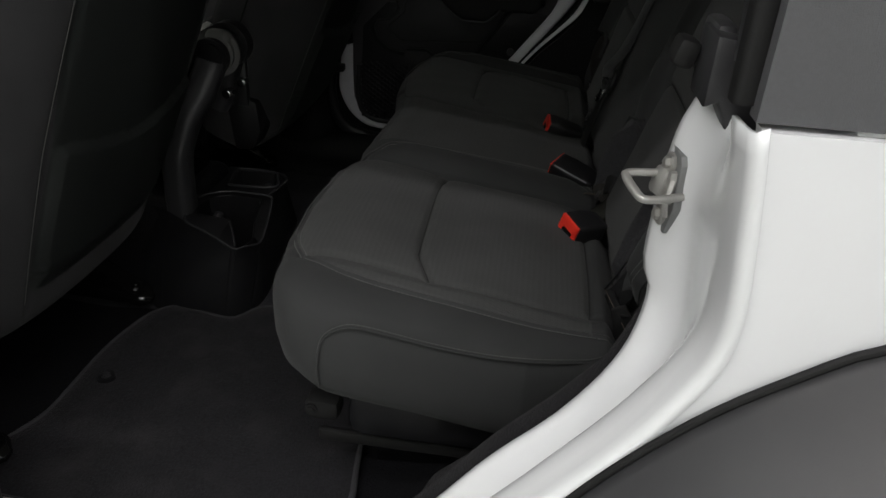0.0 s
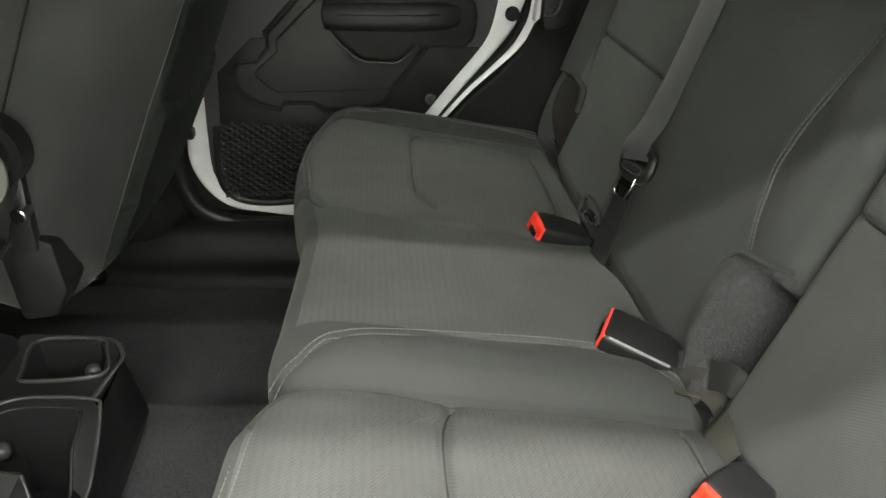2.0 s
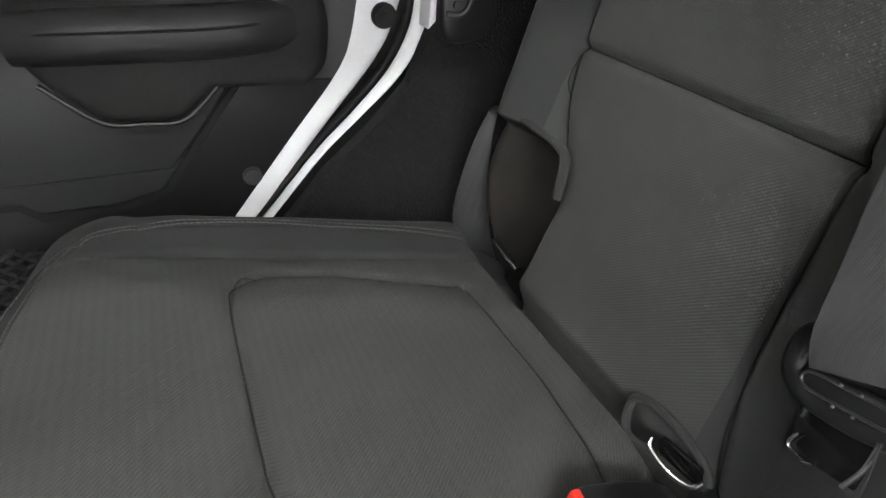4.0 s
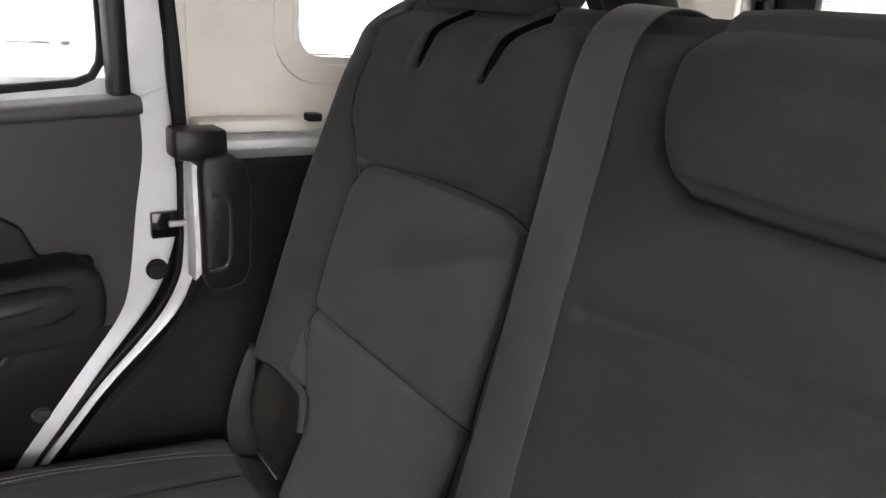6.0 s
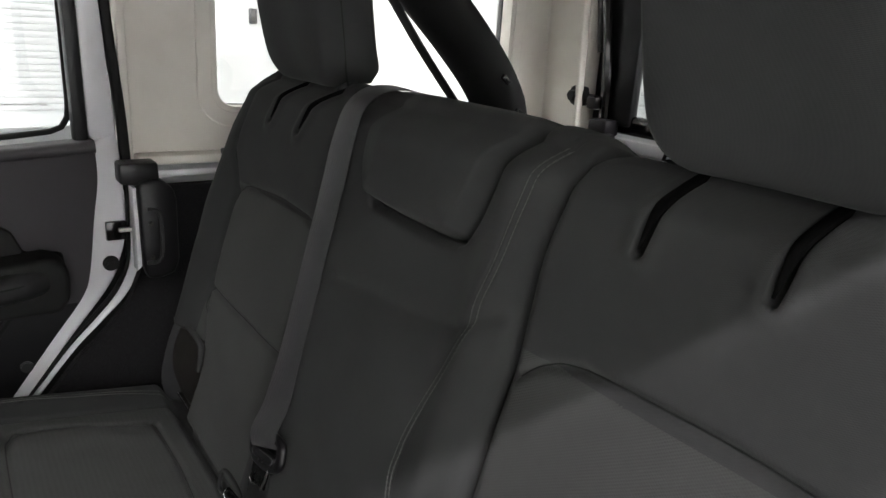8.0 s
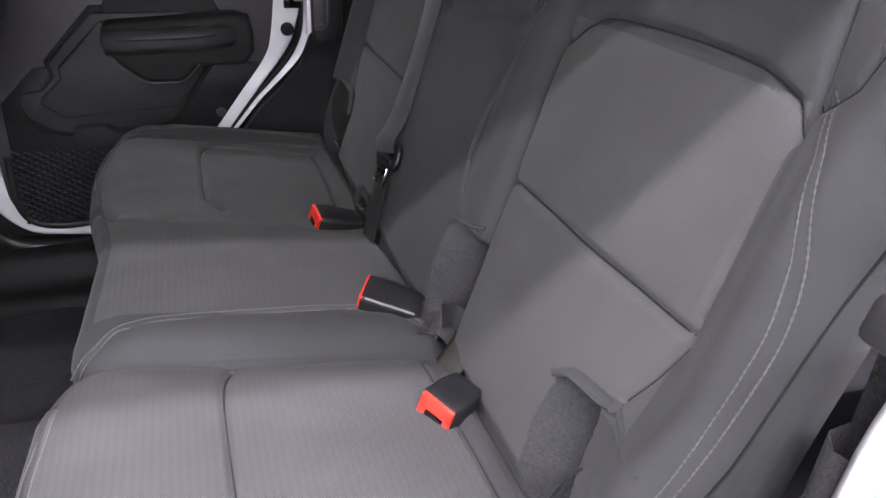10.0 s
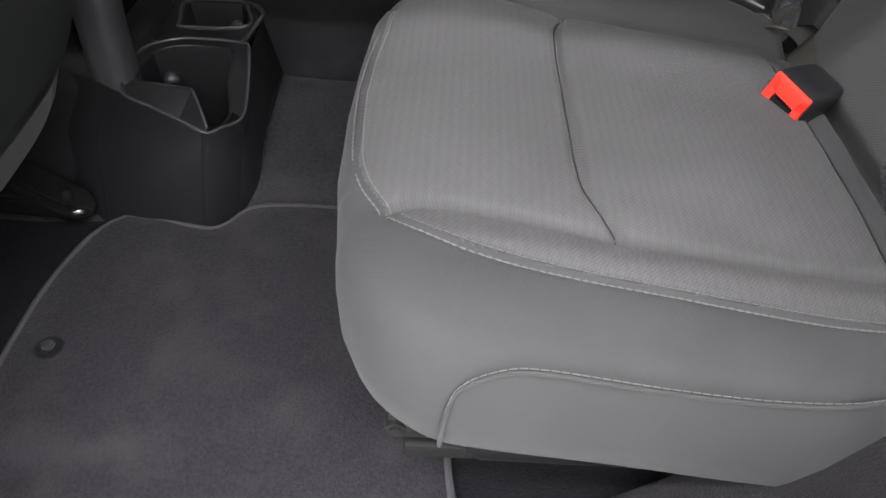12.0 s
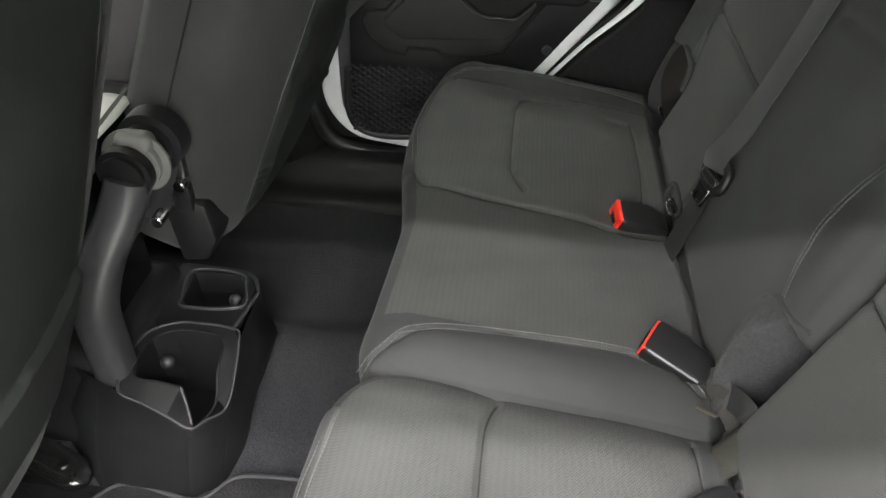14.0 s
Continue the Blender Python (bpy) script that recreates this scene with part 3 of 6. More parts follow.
# striker on the rear post
def striker(m, label):
    """A steel plate with two bolts and a bent loop that stands out towards the door."""
    s = thing("door_striker", (0, 0, 0), label, "striker")
    part("plate", prism([(0.009, 0.037), (-0.012, 0.033), (-0.016, 0.026), (-0.017, -0.012), (-0.008, -0.038), (0.002, -0.040), (0.013, -0.029), (0.015, -0.010), (0.014, 0.018)], "x", -0.004, 0.010, 0.0012), STRIKER_PLATE, s)
    part("bar", sweep([(0.004, 0.005, 0.013), (-0.016, 0.005, 0.012), (-0.037, 0.006, 0.011), (-0.041, 0.002, 0.009), (-0.036, -0.019, 0.002), (-0.030, -0.024, 0.000), (-0.014, -0.022, 0.000), (0.004, -0.015, 0.000)], rrect(0.0075, 0.0065, 0.0028), 44, up=(0, 0.2, 1)), ZINC, s)
    part("block", join(rbox((0.016, 0.020, 0.026), (-0.009, 0.002, 0.006), 0.006, m=pose(0, 0, 0, 0, 14, 12)), rbox((0.010, 0.010, 0.030), (-0.005, -0.008, 0.004), 0.004)), ZINC, s)
    for z in (0.022, -0.024):
        part("bolt", join(cyl(0.0095, 0.004, (-0.006, 0.002, z), "x", 22, 0.001), cyl(0.0058, 0.008, (-0.008, 0.002, z), "x", 6, 0.001)), ZINC, s)
    part("clip", sweep([(-0.006, -0.012, 0.012), (-0.010, -0.016, 0.000), (-0.010, -0.015, -0.010), (-0.007, -0.012, -0.020)], rrect(0.005, 0.003, 0.001), 14), ZINC, s)
    s.matrix_basis = m
    return s


striker(pose(0.1465, 0.599, 1.300, 0, 0, 10), "zinc door striker loop bolted to the white post")

# corner post seals and bracket under the hardtop, beside the opening
post = thing("corner_bracket", (0.16, 0.58, 1.39), "black plastic bracket at the hardtop's lower corner", "bracket")
part("bracket_body", join(prism([(0.1444, 1.4347), (0.1631, 1.4324), (0.1830, 1.4066), (0.1923, 1.3762), (0.1806, 1.3587), (0.1631, 1.3669), (0.1549, 1.3867), (0.1444, 1.3809)], "y", 0.555, 0.612, 0.004),
                          rbox((0.016, 0.05, 0.04), (0.1561, 0.6025, 1.4183), 0.005)), PLASTIC_GREY, post)
part("bracket_lug", rbox((0.018, 0.03, 0.022), (0.1345, 0.6101, 1.4109), 0.005, m=pose(0, 0, 0, 0, 15, 0)), RUBBER, post)
part("seal_strip", sweep([(0.164, 0.545, 1.420), (0.158, 0.545, 1.55), (0.150, 0.550, 1.88)], rrect(0.014, 0.02, 0.005), 10, up=(0, 1, 0)), PLASTIC_GREY, post)
part("outer_seal", sweep([(0.148, 0.474, 1.412), (0.146, 0.474, 1.55), (0.144, 0.484, 1.88)], rrect(0.016, 0.02, 0.005), 10, up=(0, 1, 0)), RUBBER, post)

# hardtop: side walls with window openings, roof, corner posts
top_shell = thing("hardtop", (0.7, YC, 1.4), "removable hardtop, black textured outside and cream inside", "hardtop", kind="structure")


def frame_with_hole(x0, x1, z0, z1, hx0, hx1, hz0, hz1, r, y0, y1, slant=0.0):
    """A wall panel in the car's side with a rounded window hole through it."""
    hole = []
    for cx, cz, a0 in ((hx1 - r, hz1 - r, 0), (hx0 + r, hz1 - r, 90), (hx0 + r, hz0 + r, 180), (hx1 - r, hz0 + r, 270)):
        for i in range(7):
            a = radians(a0 + 15 * i)
            hole.append((cx + r * math.cos(a), cz + r * math.sin(a)))
    cx, cz = (hx0 + hx1) / 2, (hz0 + hz1) / 2
    outer = []
    for x, z in hole:
        dx, dz = x - cx, z - cz
        t = min((x1 - cx) / dx if dx > 1e-9 else 1e9, (x0 - cx) / dx if dx < -1e-9 else 1e9, (z1 - cz) / dz if dz > 1e-9 else 1e9, (z0 - cz) / dz if dz < -1e-9 else 1e9)
        outer.append((cx + dx * t, cz + dz * t))
    # the four corners join the nearest outer points
    for gx, gz in ((x0, z0), (x0, z1), (x1, z0), (x1, z1)):
        i = min(range(len(outer)), key=lambda j: (outer[j][0] - gx) ** 2 + (outer[j][1] - gz) ** 2)
        outer[i] = (gx, gz)
    n = len(hole)
    verts = []
    for y in (y0, y1):
        verts += [(x, y + slant * (z - z0), z) for x, z in outer] + [(x, y + slant * (z - z0), z) for x, z in hole]
    faces = []
    for i in range(n):
        j = (i + 1) % n
        faces += [(i, j, n + j, n + i), (2 * n + i, 3 * n + i, 3 * n + j, 2 * n + j), (n + i, n + j, 3 * n + j, 3 * n + i), (i, 2 * n + i, 2 * n + j, j)]
    return raw(verts, faces)


part("near_outer", frame_with_hole(0.152, 1.28, 1.406, 1.92, 0.34, 1.06, 1.53, 1.86, 0.04, 0.451, 0.468), HARDTOP, top_shell, smooth=False)
part("near_inner", frame_with_hole(0.160, 1.25, 1.406, 1.92, 0.34, 1.06, 1.53, 1.86, 0.04, 0.472, 0.518), CREAM, top_shell, smooth=False)
part("far_outer", frame_with_hole(0.150, 1.28, 1.414, 1.92, 0.335, 1.065, 1.517, 1.86, 0.035, 2.190, 2.206), HARDTOP, top_shell, smooth=False)
part("far_inner", frame_with_hole(0.150, 1.25, 1.414, 1.92, 0.335, 1.065, 1.517, 1.86, 0.035, 2.150, 2.186), CREAM, top_shell, smooth=False)
# raised surround of the far window and the panel's foot
hx0, hx1, hz0, hz1 = 0.335, 1.065, 1.517, 1.86
part("window_surround", sweep([((hx0 + hx1) / 2 + u, 2.149, (hz0 + hz1) / 2 + v) for u, v in rrect(hx1 - hx0 + 0.050, hz1 - hz0 + 0.050, 0.055, 8)], rrect(0.030, 0.006, 0.0028), closed=True, up=(0, 1, 0), smooth=False), CREAM, top_shell)
part("foot_ledge", rbox((1.06, 0.045, 0.018), (0.70, 2.128, 1.424), 0.006), CREAM, top_shell)
part("front_lip", rbox((0.016, 0.06, 0.50), (0.158, 2.150, 1.66), 0.006), CREAM, top_shell)
part("roof_panel", rbox((3.2, 1.635, 0.03), (-0.30, 1.3775, 1.945), 0.01), HARDTOP, top_shell)
part("roof_lining", rbox((3.1, 1.56, 0.02), (-0.30, 1.358, 1.918), 0.006), CREAM, top_shell)
for side_y in (0.62, 2.09):
    part("rear_corner", prism([(1.20, 1.40), (1.28, 1.40), (1.27, 1.92), (1.19, 1.92)], "y", side_y - 0.085, side_y + 0.085, 0.012), CREAM, top_shell)
part("corner_bead", sweep([(1.190, 2.010, 1.42), (1.188, 2.014, 1.62), (1.182, 2.024, 1.91)], rrect(0.02, 0.012, 0.004), 10, up=(0, 1, 0)), CREAM, top_shell)

for nm, yy in (("window_1", 2.192), ("window_2", 0.462)):
    w = thing(nm, (0.7, yy, 1.52), "fixed quarter window pane in the hardtop side", "window", kind="structure")
    p = part("pane", rbox((0.76, 0.004, 0.38), (0.70, yy, 1.69), 0.001), GLASS, w, smooth=False)
    p.visible_shadow = False
    part("gasket", sweep([(0.335, yy - 0.004, 1.55), (0.345, yy - 0.004, 1.520), (0.40, yy - 0.004, 1.515), (1.00, yy - 0.004, 1.515), (1.06, yy - 0.004, 1.53), (1.067, yy - 0.004, 1.84), (1.03, yy - 0.004, 1.862), (0.37, yy - 0.004, 1.862), (0.335, yy - 0.004, 1.83)],
                         rrect(0.007, 0.006, 0.002), 120, True, up=(0, 1, 0)), RUBBER, w)

# rear: lift glass with heater lines, frame, tailgate
rear = thing("window_3", (1.26, YC, 1.50), "rear lift glass with heater lines and black frame", "window", kind="structure")
pane = part("pane", rbox((0.005, 1.16, 0.42), (1.272, YC, 1.70), 0.001), GLASS_TINT, rear, smooth=False)
pane.visible_shadow = False
part("bottom_frame", rbox((0.028, 1.20, 0.046), (1.258, YC, 1.495), 0.008), GLOSS, rear)
part("top_frame", rbox((0.028, 1.20, 0.04), (1.258, YC, 1.895), 0.008), PLASTIC, rear)
for yy in (YC - 0.56, YC + 0.56):
    part("side_frame", rbox((0.030, 0.150, 0.42), (1.252, yy + (0.044 if yy > YC else -0.044), 1.70), 0.010), PLASTIC, rear)
for i in range(14):
    part("heater_line", rbox((0.0012, 1.06, 0.0011), (1.268, YC, 1.545 + 0.0245 * i), 0), PLASTIC_GREY, rear, smooth=False)
tail = thing("tailgate", (1.25, YC, 0.75), "white swing tailgate below the rear glass", "tailgate")
part("gate_panel", rbox((0.07, 1.42, 0.74), (1.285, YC, 1.10), 0.015), PAINT_IN, tail)
part("gate_ledge", rbox((0.05, 1.36, 0.03), (1.245, YC, 1.452), 0.008), PAINT_IN, tail)

# wiper and spare wheel outside the rear glass
wiper = thing("rear_wiper", (1.31, 1.50, 1.55), "black rear wiper arm resting on the glass", "wiper")
part("blade", rbox((0.012, 0.44, 0.012), (1.292, 1.50, 1.612), 0.004, m=pose(0, 0, 0, 2, 0, 0)), RUBBER, wiper)
part("arm", sweep([(1.315, 1.50, 1.618), (1.325, 1.40, 1.600), (1.330, 1.30, 1.560)], rrect(0.014, 0.012, 0.004), 12), PLASTIC, wiper)
part("motor_cap", cyl(0.035, 0.05, (1.31, 1.30, 1.555), "x", 24, 0.008), PLASTIC, wiper)
spare = thing("spare_wheel", (1.46, YC, 0.80), "spare wheel hung on the tailgate", "wheel")
tyre = bmesh.new()
ts = []
for i in range(48):
    a = 2 * math.pi * i / 48
    for r, x in ((0.24, 1.36), (0.36, 1.345), (0.395, 1.37), (0.40, 1.46), (0.395, 1.55), (0.36, 1.575), (0.24, 1.56)):
        ts.append((x, 1.33 + 1.08 * r * math.cos(a), 1.24 + 1.08 * r * math.sin(a)))
tf = [(i * 7 + j, i * 7 + (j + 1) % 7, ((i + 1) % 48) * 7 + (j + 1) % 7, ((i + 1) % 48) * 7 + j) for i in range(48) for j in range(7)]
part("tyre", raw(ts, tf), TYRE, spare)
part("rim", cyl(0.245, 0.16, (1.46, 1.33, 1.24), "x", 40, 0.01), PLASTIC_GREY, spare)

# far rear corner: hinge post, knob and bundle of black trim
hinge = thing("corner_strut", (1.18, 1.93, 1.45), "black gas strut and trim in the rear corner", "strut")
part("strut_tube", sweep([(1.225, 1.955, 1.500), (1.222, 1.965, 1.66), (1.205, 1.998, 1.90)], ring(0.013), 12), GLOSS, hinge)
part("strut_rod", sweep([(1.214, 1.985, 1.66), (1.202, 2.01, 1.90)], ring(0.006), 8), PLASTIC_GREY, hinge)
part("hinge_block", join(rbox((0.05, 0.06, 0.04), (1.215, 1.945, 1.485), 0.008), rbox((0.04, 0.05, 0.06), (1.20, 1.925, 1.445), 0.012)), PLASTIC, hinge)
part("ledge_trim", sweep([(1.20, 2.04, 1.470), (1.18, 1.99, 1.468), (1.17, 1.92, 1.455)], rrect(0.03, 0.012, 0.004), 12), PLASTIC, hinge)
knob = thing("fixing_knob", (1.22, 2.04, 1.55), "black clamp knob holding the hardtop", "knob")
part("knob_head", join(cyl(0.032, 0.022, (1.205, 2.028, 1.553), "x", 8, 0.005), cyl(0.014, 0.03, (1.188, 2.028, 1.553), "x", 6, 0.002)), PLASTIC, knob)
part("knob_stem", join(cyl(0.012, 0.06, (1.212, 2.005, 1.548), "y", 14), rbox((0.03, 0.03, 0.03), (1.212, 1.98, 1.54), 0.006)), PLASTIC, knob)

# ---- floor, tunnel, side carpets ----
def ground_height(x, y):
    hump = 0.072 * step(y, 1.26, 1.485) * (1 - step(y, 1.505, 1.62))
    rise = 0.10 * step(x, -0.16, 0.10) * (1 - 0.3 * step(x, 0.1, 0.3))
    return 0.672 + hump + rise + 0.004 * np.sin(x * 23 + y * 9) * np.sin(y * 17)


gx, gy = np.meshgrid(np.linspace(-1.95, 1.25, 150), np.linspace(0.595, 2.10, 100), indexing="ij")
gz = ground_height(gx, gy)
gi = np.arange(gx.size).reshape(gx.shape)
gm = bpy.data.meshes.new("floor")
gm.from_pydata(np.stack([gx, gy, gz], -1).reshape(-1, 3).tolist(), [], np.stack([gi[:-1, :-1], gi[1:, :-1], gi[1:, 1:], gi[:-1, 1:]], -1).reshape(-1, 4).tolist())
fq = np.stack([gi[:-1, :-1], gi[1:, :-1], gi[1:, 1:], gi[:-1, 1:]], -1).reshape(-1, 4)
# near half takes the carpet darkened for shade, tunnel half the lighter one
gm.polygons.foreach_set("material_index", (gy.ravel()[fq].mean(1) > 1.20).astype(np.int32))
tagged(part_mesh("floor", gm, [FLOOR_SHADED, FLOOR_CARPET], None, "dark grey cabin carpet over the floor and tunnel", angle=180), category="floor", kind="structure")
structure("floor_pan", rbox((3.3, 1.60, 0.06), (-0.35, YC, 0.615), 0.01), PLASTIC, "black car floor pan under the carpet")

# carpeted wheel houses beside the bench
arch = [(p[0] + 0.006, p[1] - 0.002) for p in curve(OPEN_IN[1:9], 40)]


def wheel_house(y_out, y_in, label):
    w = thing("wheel_house", (0.6, (y_out + y_in) / 2, 0.7), label, "side trim", kind="structure")
    sgn = 1 if y_in > y_out else -1
    def edge(d, y, back=0.0):
        deep = 0.066 * float(step(np.array(0.110 - abs(y - y_out)), 0.0, 0.100))
        return [(x + d * 0.8 + back * float(step(np.array(z), 1.10, 1.24)), y + deep * float(step(np.array(z), 1.13, 1.23)), z - d * 0.38) for x, z in arch]
    rails_ = [edge(0.004, y_out), edge(-0.010, y_out + sgn * 0.013), edge(-0.011, y_out + sgn * 0.026, 0.012), edge(0.004, y_out + sgn * 0.045, 0.05), edge(0.036, y_out + sgn * 0.085, 0.09), edge(0.075, y_out + sgn * 0.135, 0.13), edge(0.115, y_in, 0.16), edge(0.22, y_in, 0.16)]
    if sgn > 0:
        part("arch_carpet", loft(rails_, 60, across=4), CARPET, w, angle=180)
    front = [(0.178, 1.384), (0.176, 1.20), (0.160, 1.125), (0.11, 1.045), (0.04, 0.965)] if sgn > 0 else [(0.156, 1.384), (0.155, 1.225), (0.131, 1.165), (0.088, 1.115), (0.034, 1.065), (-0.018, 1.0), (-0.058, 0.95)]
    lo_y, hi_y = (y_out + 0.073, y_out + 0.097) if sgn > 0 else (y_out - 0.024, y_out - 0.002)
    part("side_carpet", prism(front + [(-0.03, 0.85) if sgn > 0 else (-0.12, 0.84), (-0.03 if sgn > 0 else -0.12, 0.68), (1.24, 0.68), (1.24, 1.384)], "y", lo_y, hi_y), CARPET, w, smooth=False)
    return w


wheel_house(0.551, 0.758, "fuzzy dark carpet over the wheel house beside the seat")
wheel_house(2.092, 2.000, "fuzzy dark carpet on the far wheel house beside the seat")


# ---- rear bench, in two sections ----
def cushion_base(x):
    return 1.066 - 0.14 * (x + 0.08)


def edge_drop(d, width, depth):
    t = np.clip(1 - d / width, 0, 1)
    return depth * t * t


CUSH_SIDE = [(0.007, 0.003), (0.013, 0.011), (0.017, 0.026), (0.018, 0.046), (0.017, 0.082), (0.010, 0.116), (-0.006, 0.140), (-0.045, 0.152)]
FX0, FX1 = -0.254, 0.215

# near cushion seams (x, y)
N_CROSS = [(-0.096, 1.135), (-0.106, 1.100), (-0.108, 1.040), (-0.105, 0.890), (-0.101, 0.856), (-0.078, 0.803)]
N_LONG = [(-0.237, 0.802), (-0.224, 0.808), (-0.206, 0.810), (-0.179, 0.810), (-0.114, 0.808), (-0.047, 0.803), (0.007, 0.800), (0.053, 0.800), (0.129, 0.806), (0.165, 0.812)]
N_REAR = [(0.126, 0.806), (0.128, 0.90), (0.126, 1.010), (0.122, 1.13)]
N_DOUBLE = [tuple(q[:2]) for q in curve([(-0.253, 1.090), (-0.257, 0.980), (-0.257, 0.900), (-0.253, 0.846), (-0.243, 0.815), (-0.224, 0.789), (-0.200, 0.774), (-0.166, 0.765), (-0.120, 0.760), (-0.060, 0.757), (0.0, 0.754), (0.079, 0.754), (0.155, 0.764)], 60)]
N_TOP = [q for q in N_DOUBLE if q[0] < 0.126] + [(0.126, 0.757), (0.126, 1.16), (-0.253, 1.16)]


def near_cushion(x, y):
    z = cushion_base(x)
    z = z + 0.007 * np.exp(-((x + 0.18) / 0.055) ** 2) * step(y, 0.80, 0.90) + 0.006 * np.exp(-((x - 0.01) / 0.09) ** 2) * np.exp(-((y - 0.98) / 0.13) ** 2)
    z = z - groove(x, y, N_CROSS, 0.0085, 0.0045) - groove(x, y, N_LONG, 0.0100, 0.0042) - groove(x, y, N_REAR, 0.006, 0.0045)
    z = z + welt(x, y, N_DOUBLE, 0.0024)
    z = z + 0.004 * np.exp(-((y - 0.778) / 0.014) ** 2) * step(x, -0.24, -0.19)
    z = z - edge_drop(np.minimum(x - FX0, 0.5), 0.045, 0.014) - edge_drop(y - 0.712, 0.045, 0.010)
    z = z - edge_drop(1.143 - y, 0.035, 0.012) - edge_drop(FX1 - x, 0.05, 0.02)
    z = z - 0.034 * step(x, 0.142, 0.172)
    return z + 0.0007 * np.sin(x * 41 + 3 * np.sin(y * 23)) * np.sin(y * 37)


# far section: the middle place and the far place
F_CROSS = [(-0.078, 1.556), (-0.100, 1.600), (-0.103, 1.646), (-0.102, 1.80), (-0.096, 1.842), (-0.072, 1.858), (0.0, 1.856), (0.10, 1.838)]
F_LONG = [(-0.236, 1.885), (-0.134, 1.893), (-0.027, 1.890), (0.129, 1.891), (0.165, 1.885)]
F_REAR = [(0.110, 1.54), (0.113, 1.625), (0.116, 1.711), (0.113, 1.832)]
F_INNER = [(-0.255, 1.575), (-0.238, 1.522), (-0.134, 1.511), (0.045, 1.507), (0.170, 1.518)]
F_RIDGE = [(-0.252, 1.150), (-0.236, 1.180), (-0.200, 1.210), (-0.099, 1.232), (0.047, 1.245), (0.110, 1.225), (0.140, 1.195)]
F_DOUBLE = [(-0.250, 1.60), (-0.258, 1.70), (-0.254, 1.86), (-0.232, 1.912), (-0.17, 1.935), (0.0, 1.94), (0.15, 1.925)]


def far_cushion(x, y):
    z = cushion_base(x)
    z = z + 0.013 * np.exp(-((y - 1.200) / 0.038) ** 2) * step(x, -0.26, -0.16) * (1 - 0.6 * step(x, 0.09, 0.17))
    z = z + 0.010 * step(y, 1.52, 1.40) * step(y, 1.22, 1.28) * 0.4
    z = z + 0.006 * np.exp(-((x + 0.18) / 0.055) ** 2) * step(y, 1.56, 1.66) * (1 - step(y, 1.83, 1.9))
    z = z + 0.006 * np.exp(-((x - 0.01) / 0.09) ** 2) * np.exp(-((y - 1.72) / 0.12) ** 2)
    z = z - groove(x, y, F_CROSS, 0.0085, 0.0045) - groove(x, y, F_LONG, 0.0065, 0.0045) - groove(x, y, F_REAR, 0.006, 0.0045)
    z = z - groove(x, y, F_INNER, 0.007, 0.005) - groove(x, y, F_RIDGE, 0.0055, 0.004) + welt(x, y, F_DOUBLE)
    z = z - 0.012 * np.exp(-((y - 1.47) / 0.05) ** 2) * step(x, -0.05, 0.1) - 0.018 * np.exp(-((y - 1.555) / 0.040) ** 2) * step(x, 0.0, 0.075)
    z = z - edge_drop(x - FX0, 0.045, 0.014) - edge_drop(1.990 - y, 0.06, 0.014) - edge_drop(y - 1.150, 0.03, 0.012) - edge_drop(FX1 - x, 0.05, 0.02)
    z = z + 0.012 * np.exp(-((y - 1.945) / 0.035) ** 2) * step(x, -0.22, -0.12)
    z = z - 0.034 * step(x, 0.142, 0.172)
    return z + 0.0007 * np.sin(x * 39 + 3 * np.sin(y * 21)) * np.sin(y * 35)


def nose(a, b, ys, outs):
    """How far the cushion's front swells or draws in, along the bench."""
    return np.interp(b, ys, outs) * step(-a, 0.13, 0.25)


def bend_bench(a, b, h):
    """The front hollows under the middle place, swells at the far place and rounds off at its outer corner."""
    return a + nose(a, b, [1.15, 1.19, 1.25, 1.32, 1.43, 1.50, 1.60, 1.70, 1.78, 1.88, 1.94, 2.01], [0.0, 0.006, 0.012, 0.016, 0.021, 0.012, -0.005, -0.009, -0.002, 0.012, 0.026, 0.040]), b, h


def sewn(parent, lines, place, top, label="grey stitched seam thread"):
    """Rows of stitching as one part."""
    return part("stitching", join(*[stitches(line, place, top) for line in lines]), THREAD, parent, label, angle=180, kind="stuff")


def seam(parent, lines, place, top, r=0.0008):
    """Dark strands in the padding's valleys, in place of the shade along its sewn seams."""
    for line in lines:
        p = curve(line, max(int(np.sum(np.linalg.norm(np.diff(np.array(line), axis=0), axis=1)) / 0.006), 8))
        h = top(p[:, 0], p[:, 1]) + 0.0004
        pts = np.stack(place(p[:, 0], p[:, 1], h), -1)
        part("seam", sweep(pts.tolist(), ring(r, 6), len(pts), smooth=False), PIPING_AND_CREASE, parent)


def shift(line, d):
    """A line moved sideways by d, for the second row of a twin seam."""
    p = np.array(line, float)
    t = np.gradient(p, axis=0)
    t /= np.linalg.norm(t, axis=1)[:, None] + 1e-9
    return (p + np.stack([-t[:, 1], t[:, 0]], 1) * d).tolist()


seat_a = thing("rear_bench", (0.05, 0.93, 0.69), "single rear seat section in dark grey woven cloth", "car seat", "rear bench sections")
def bend_cushion(a, b, h):
    """The outer edge draws in towards the rear corner."""
    k = np.clip((a - 0.05) / 0.11, 0, 1) * np.clip((0.752 - b) / 0.040, 0, 1)
    return a + nose(a, b, [0.74, 0.80, 0.86, 0.95, 1.00, 1.08, 1.14], [0.0, -0.006, -0.014, -0.018, -0.017, -0.012, -0.004]), b + 0.028 * k, h


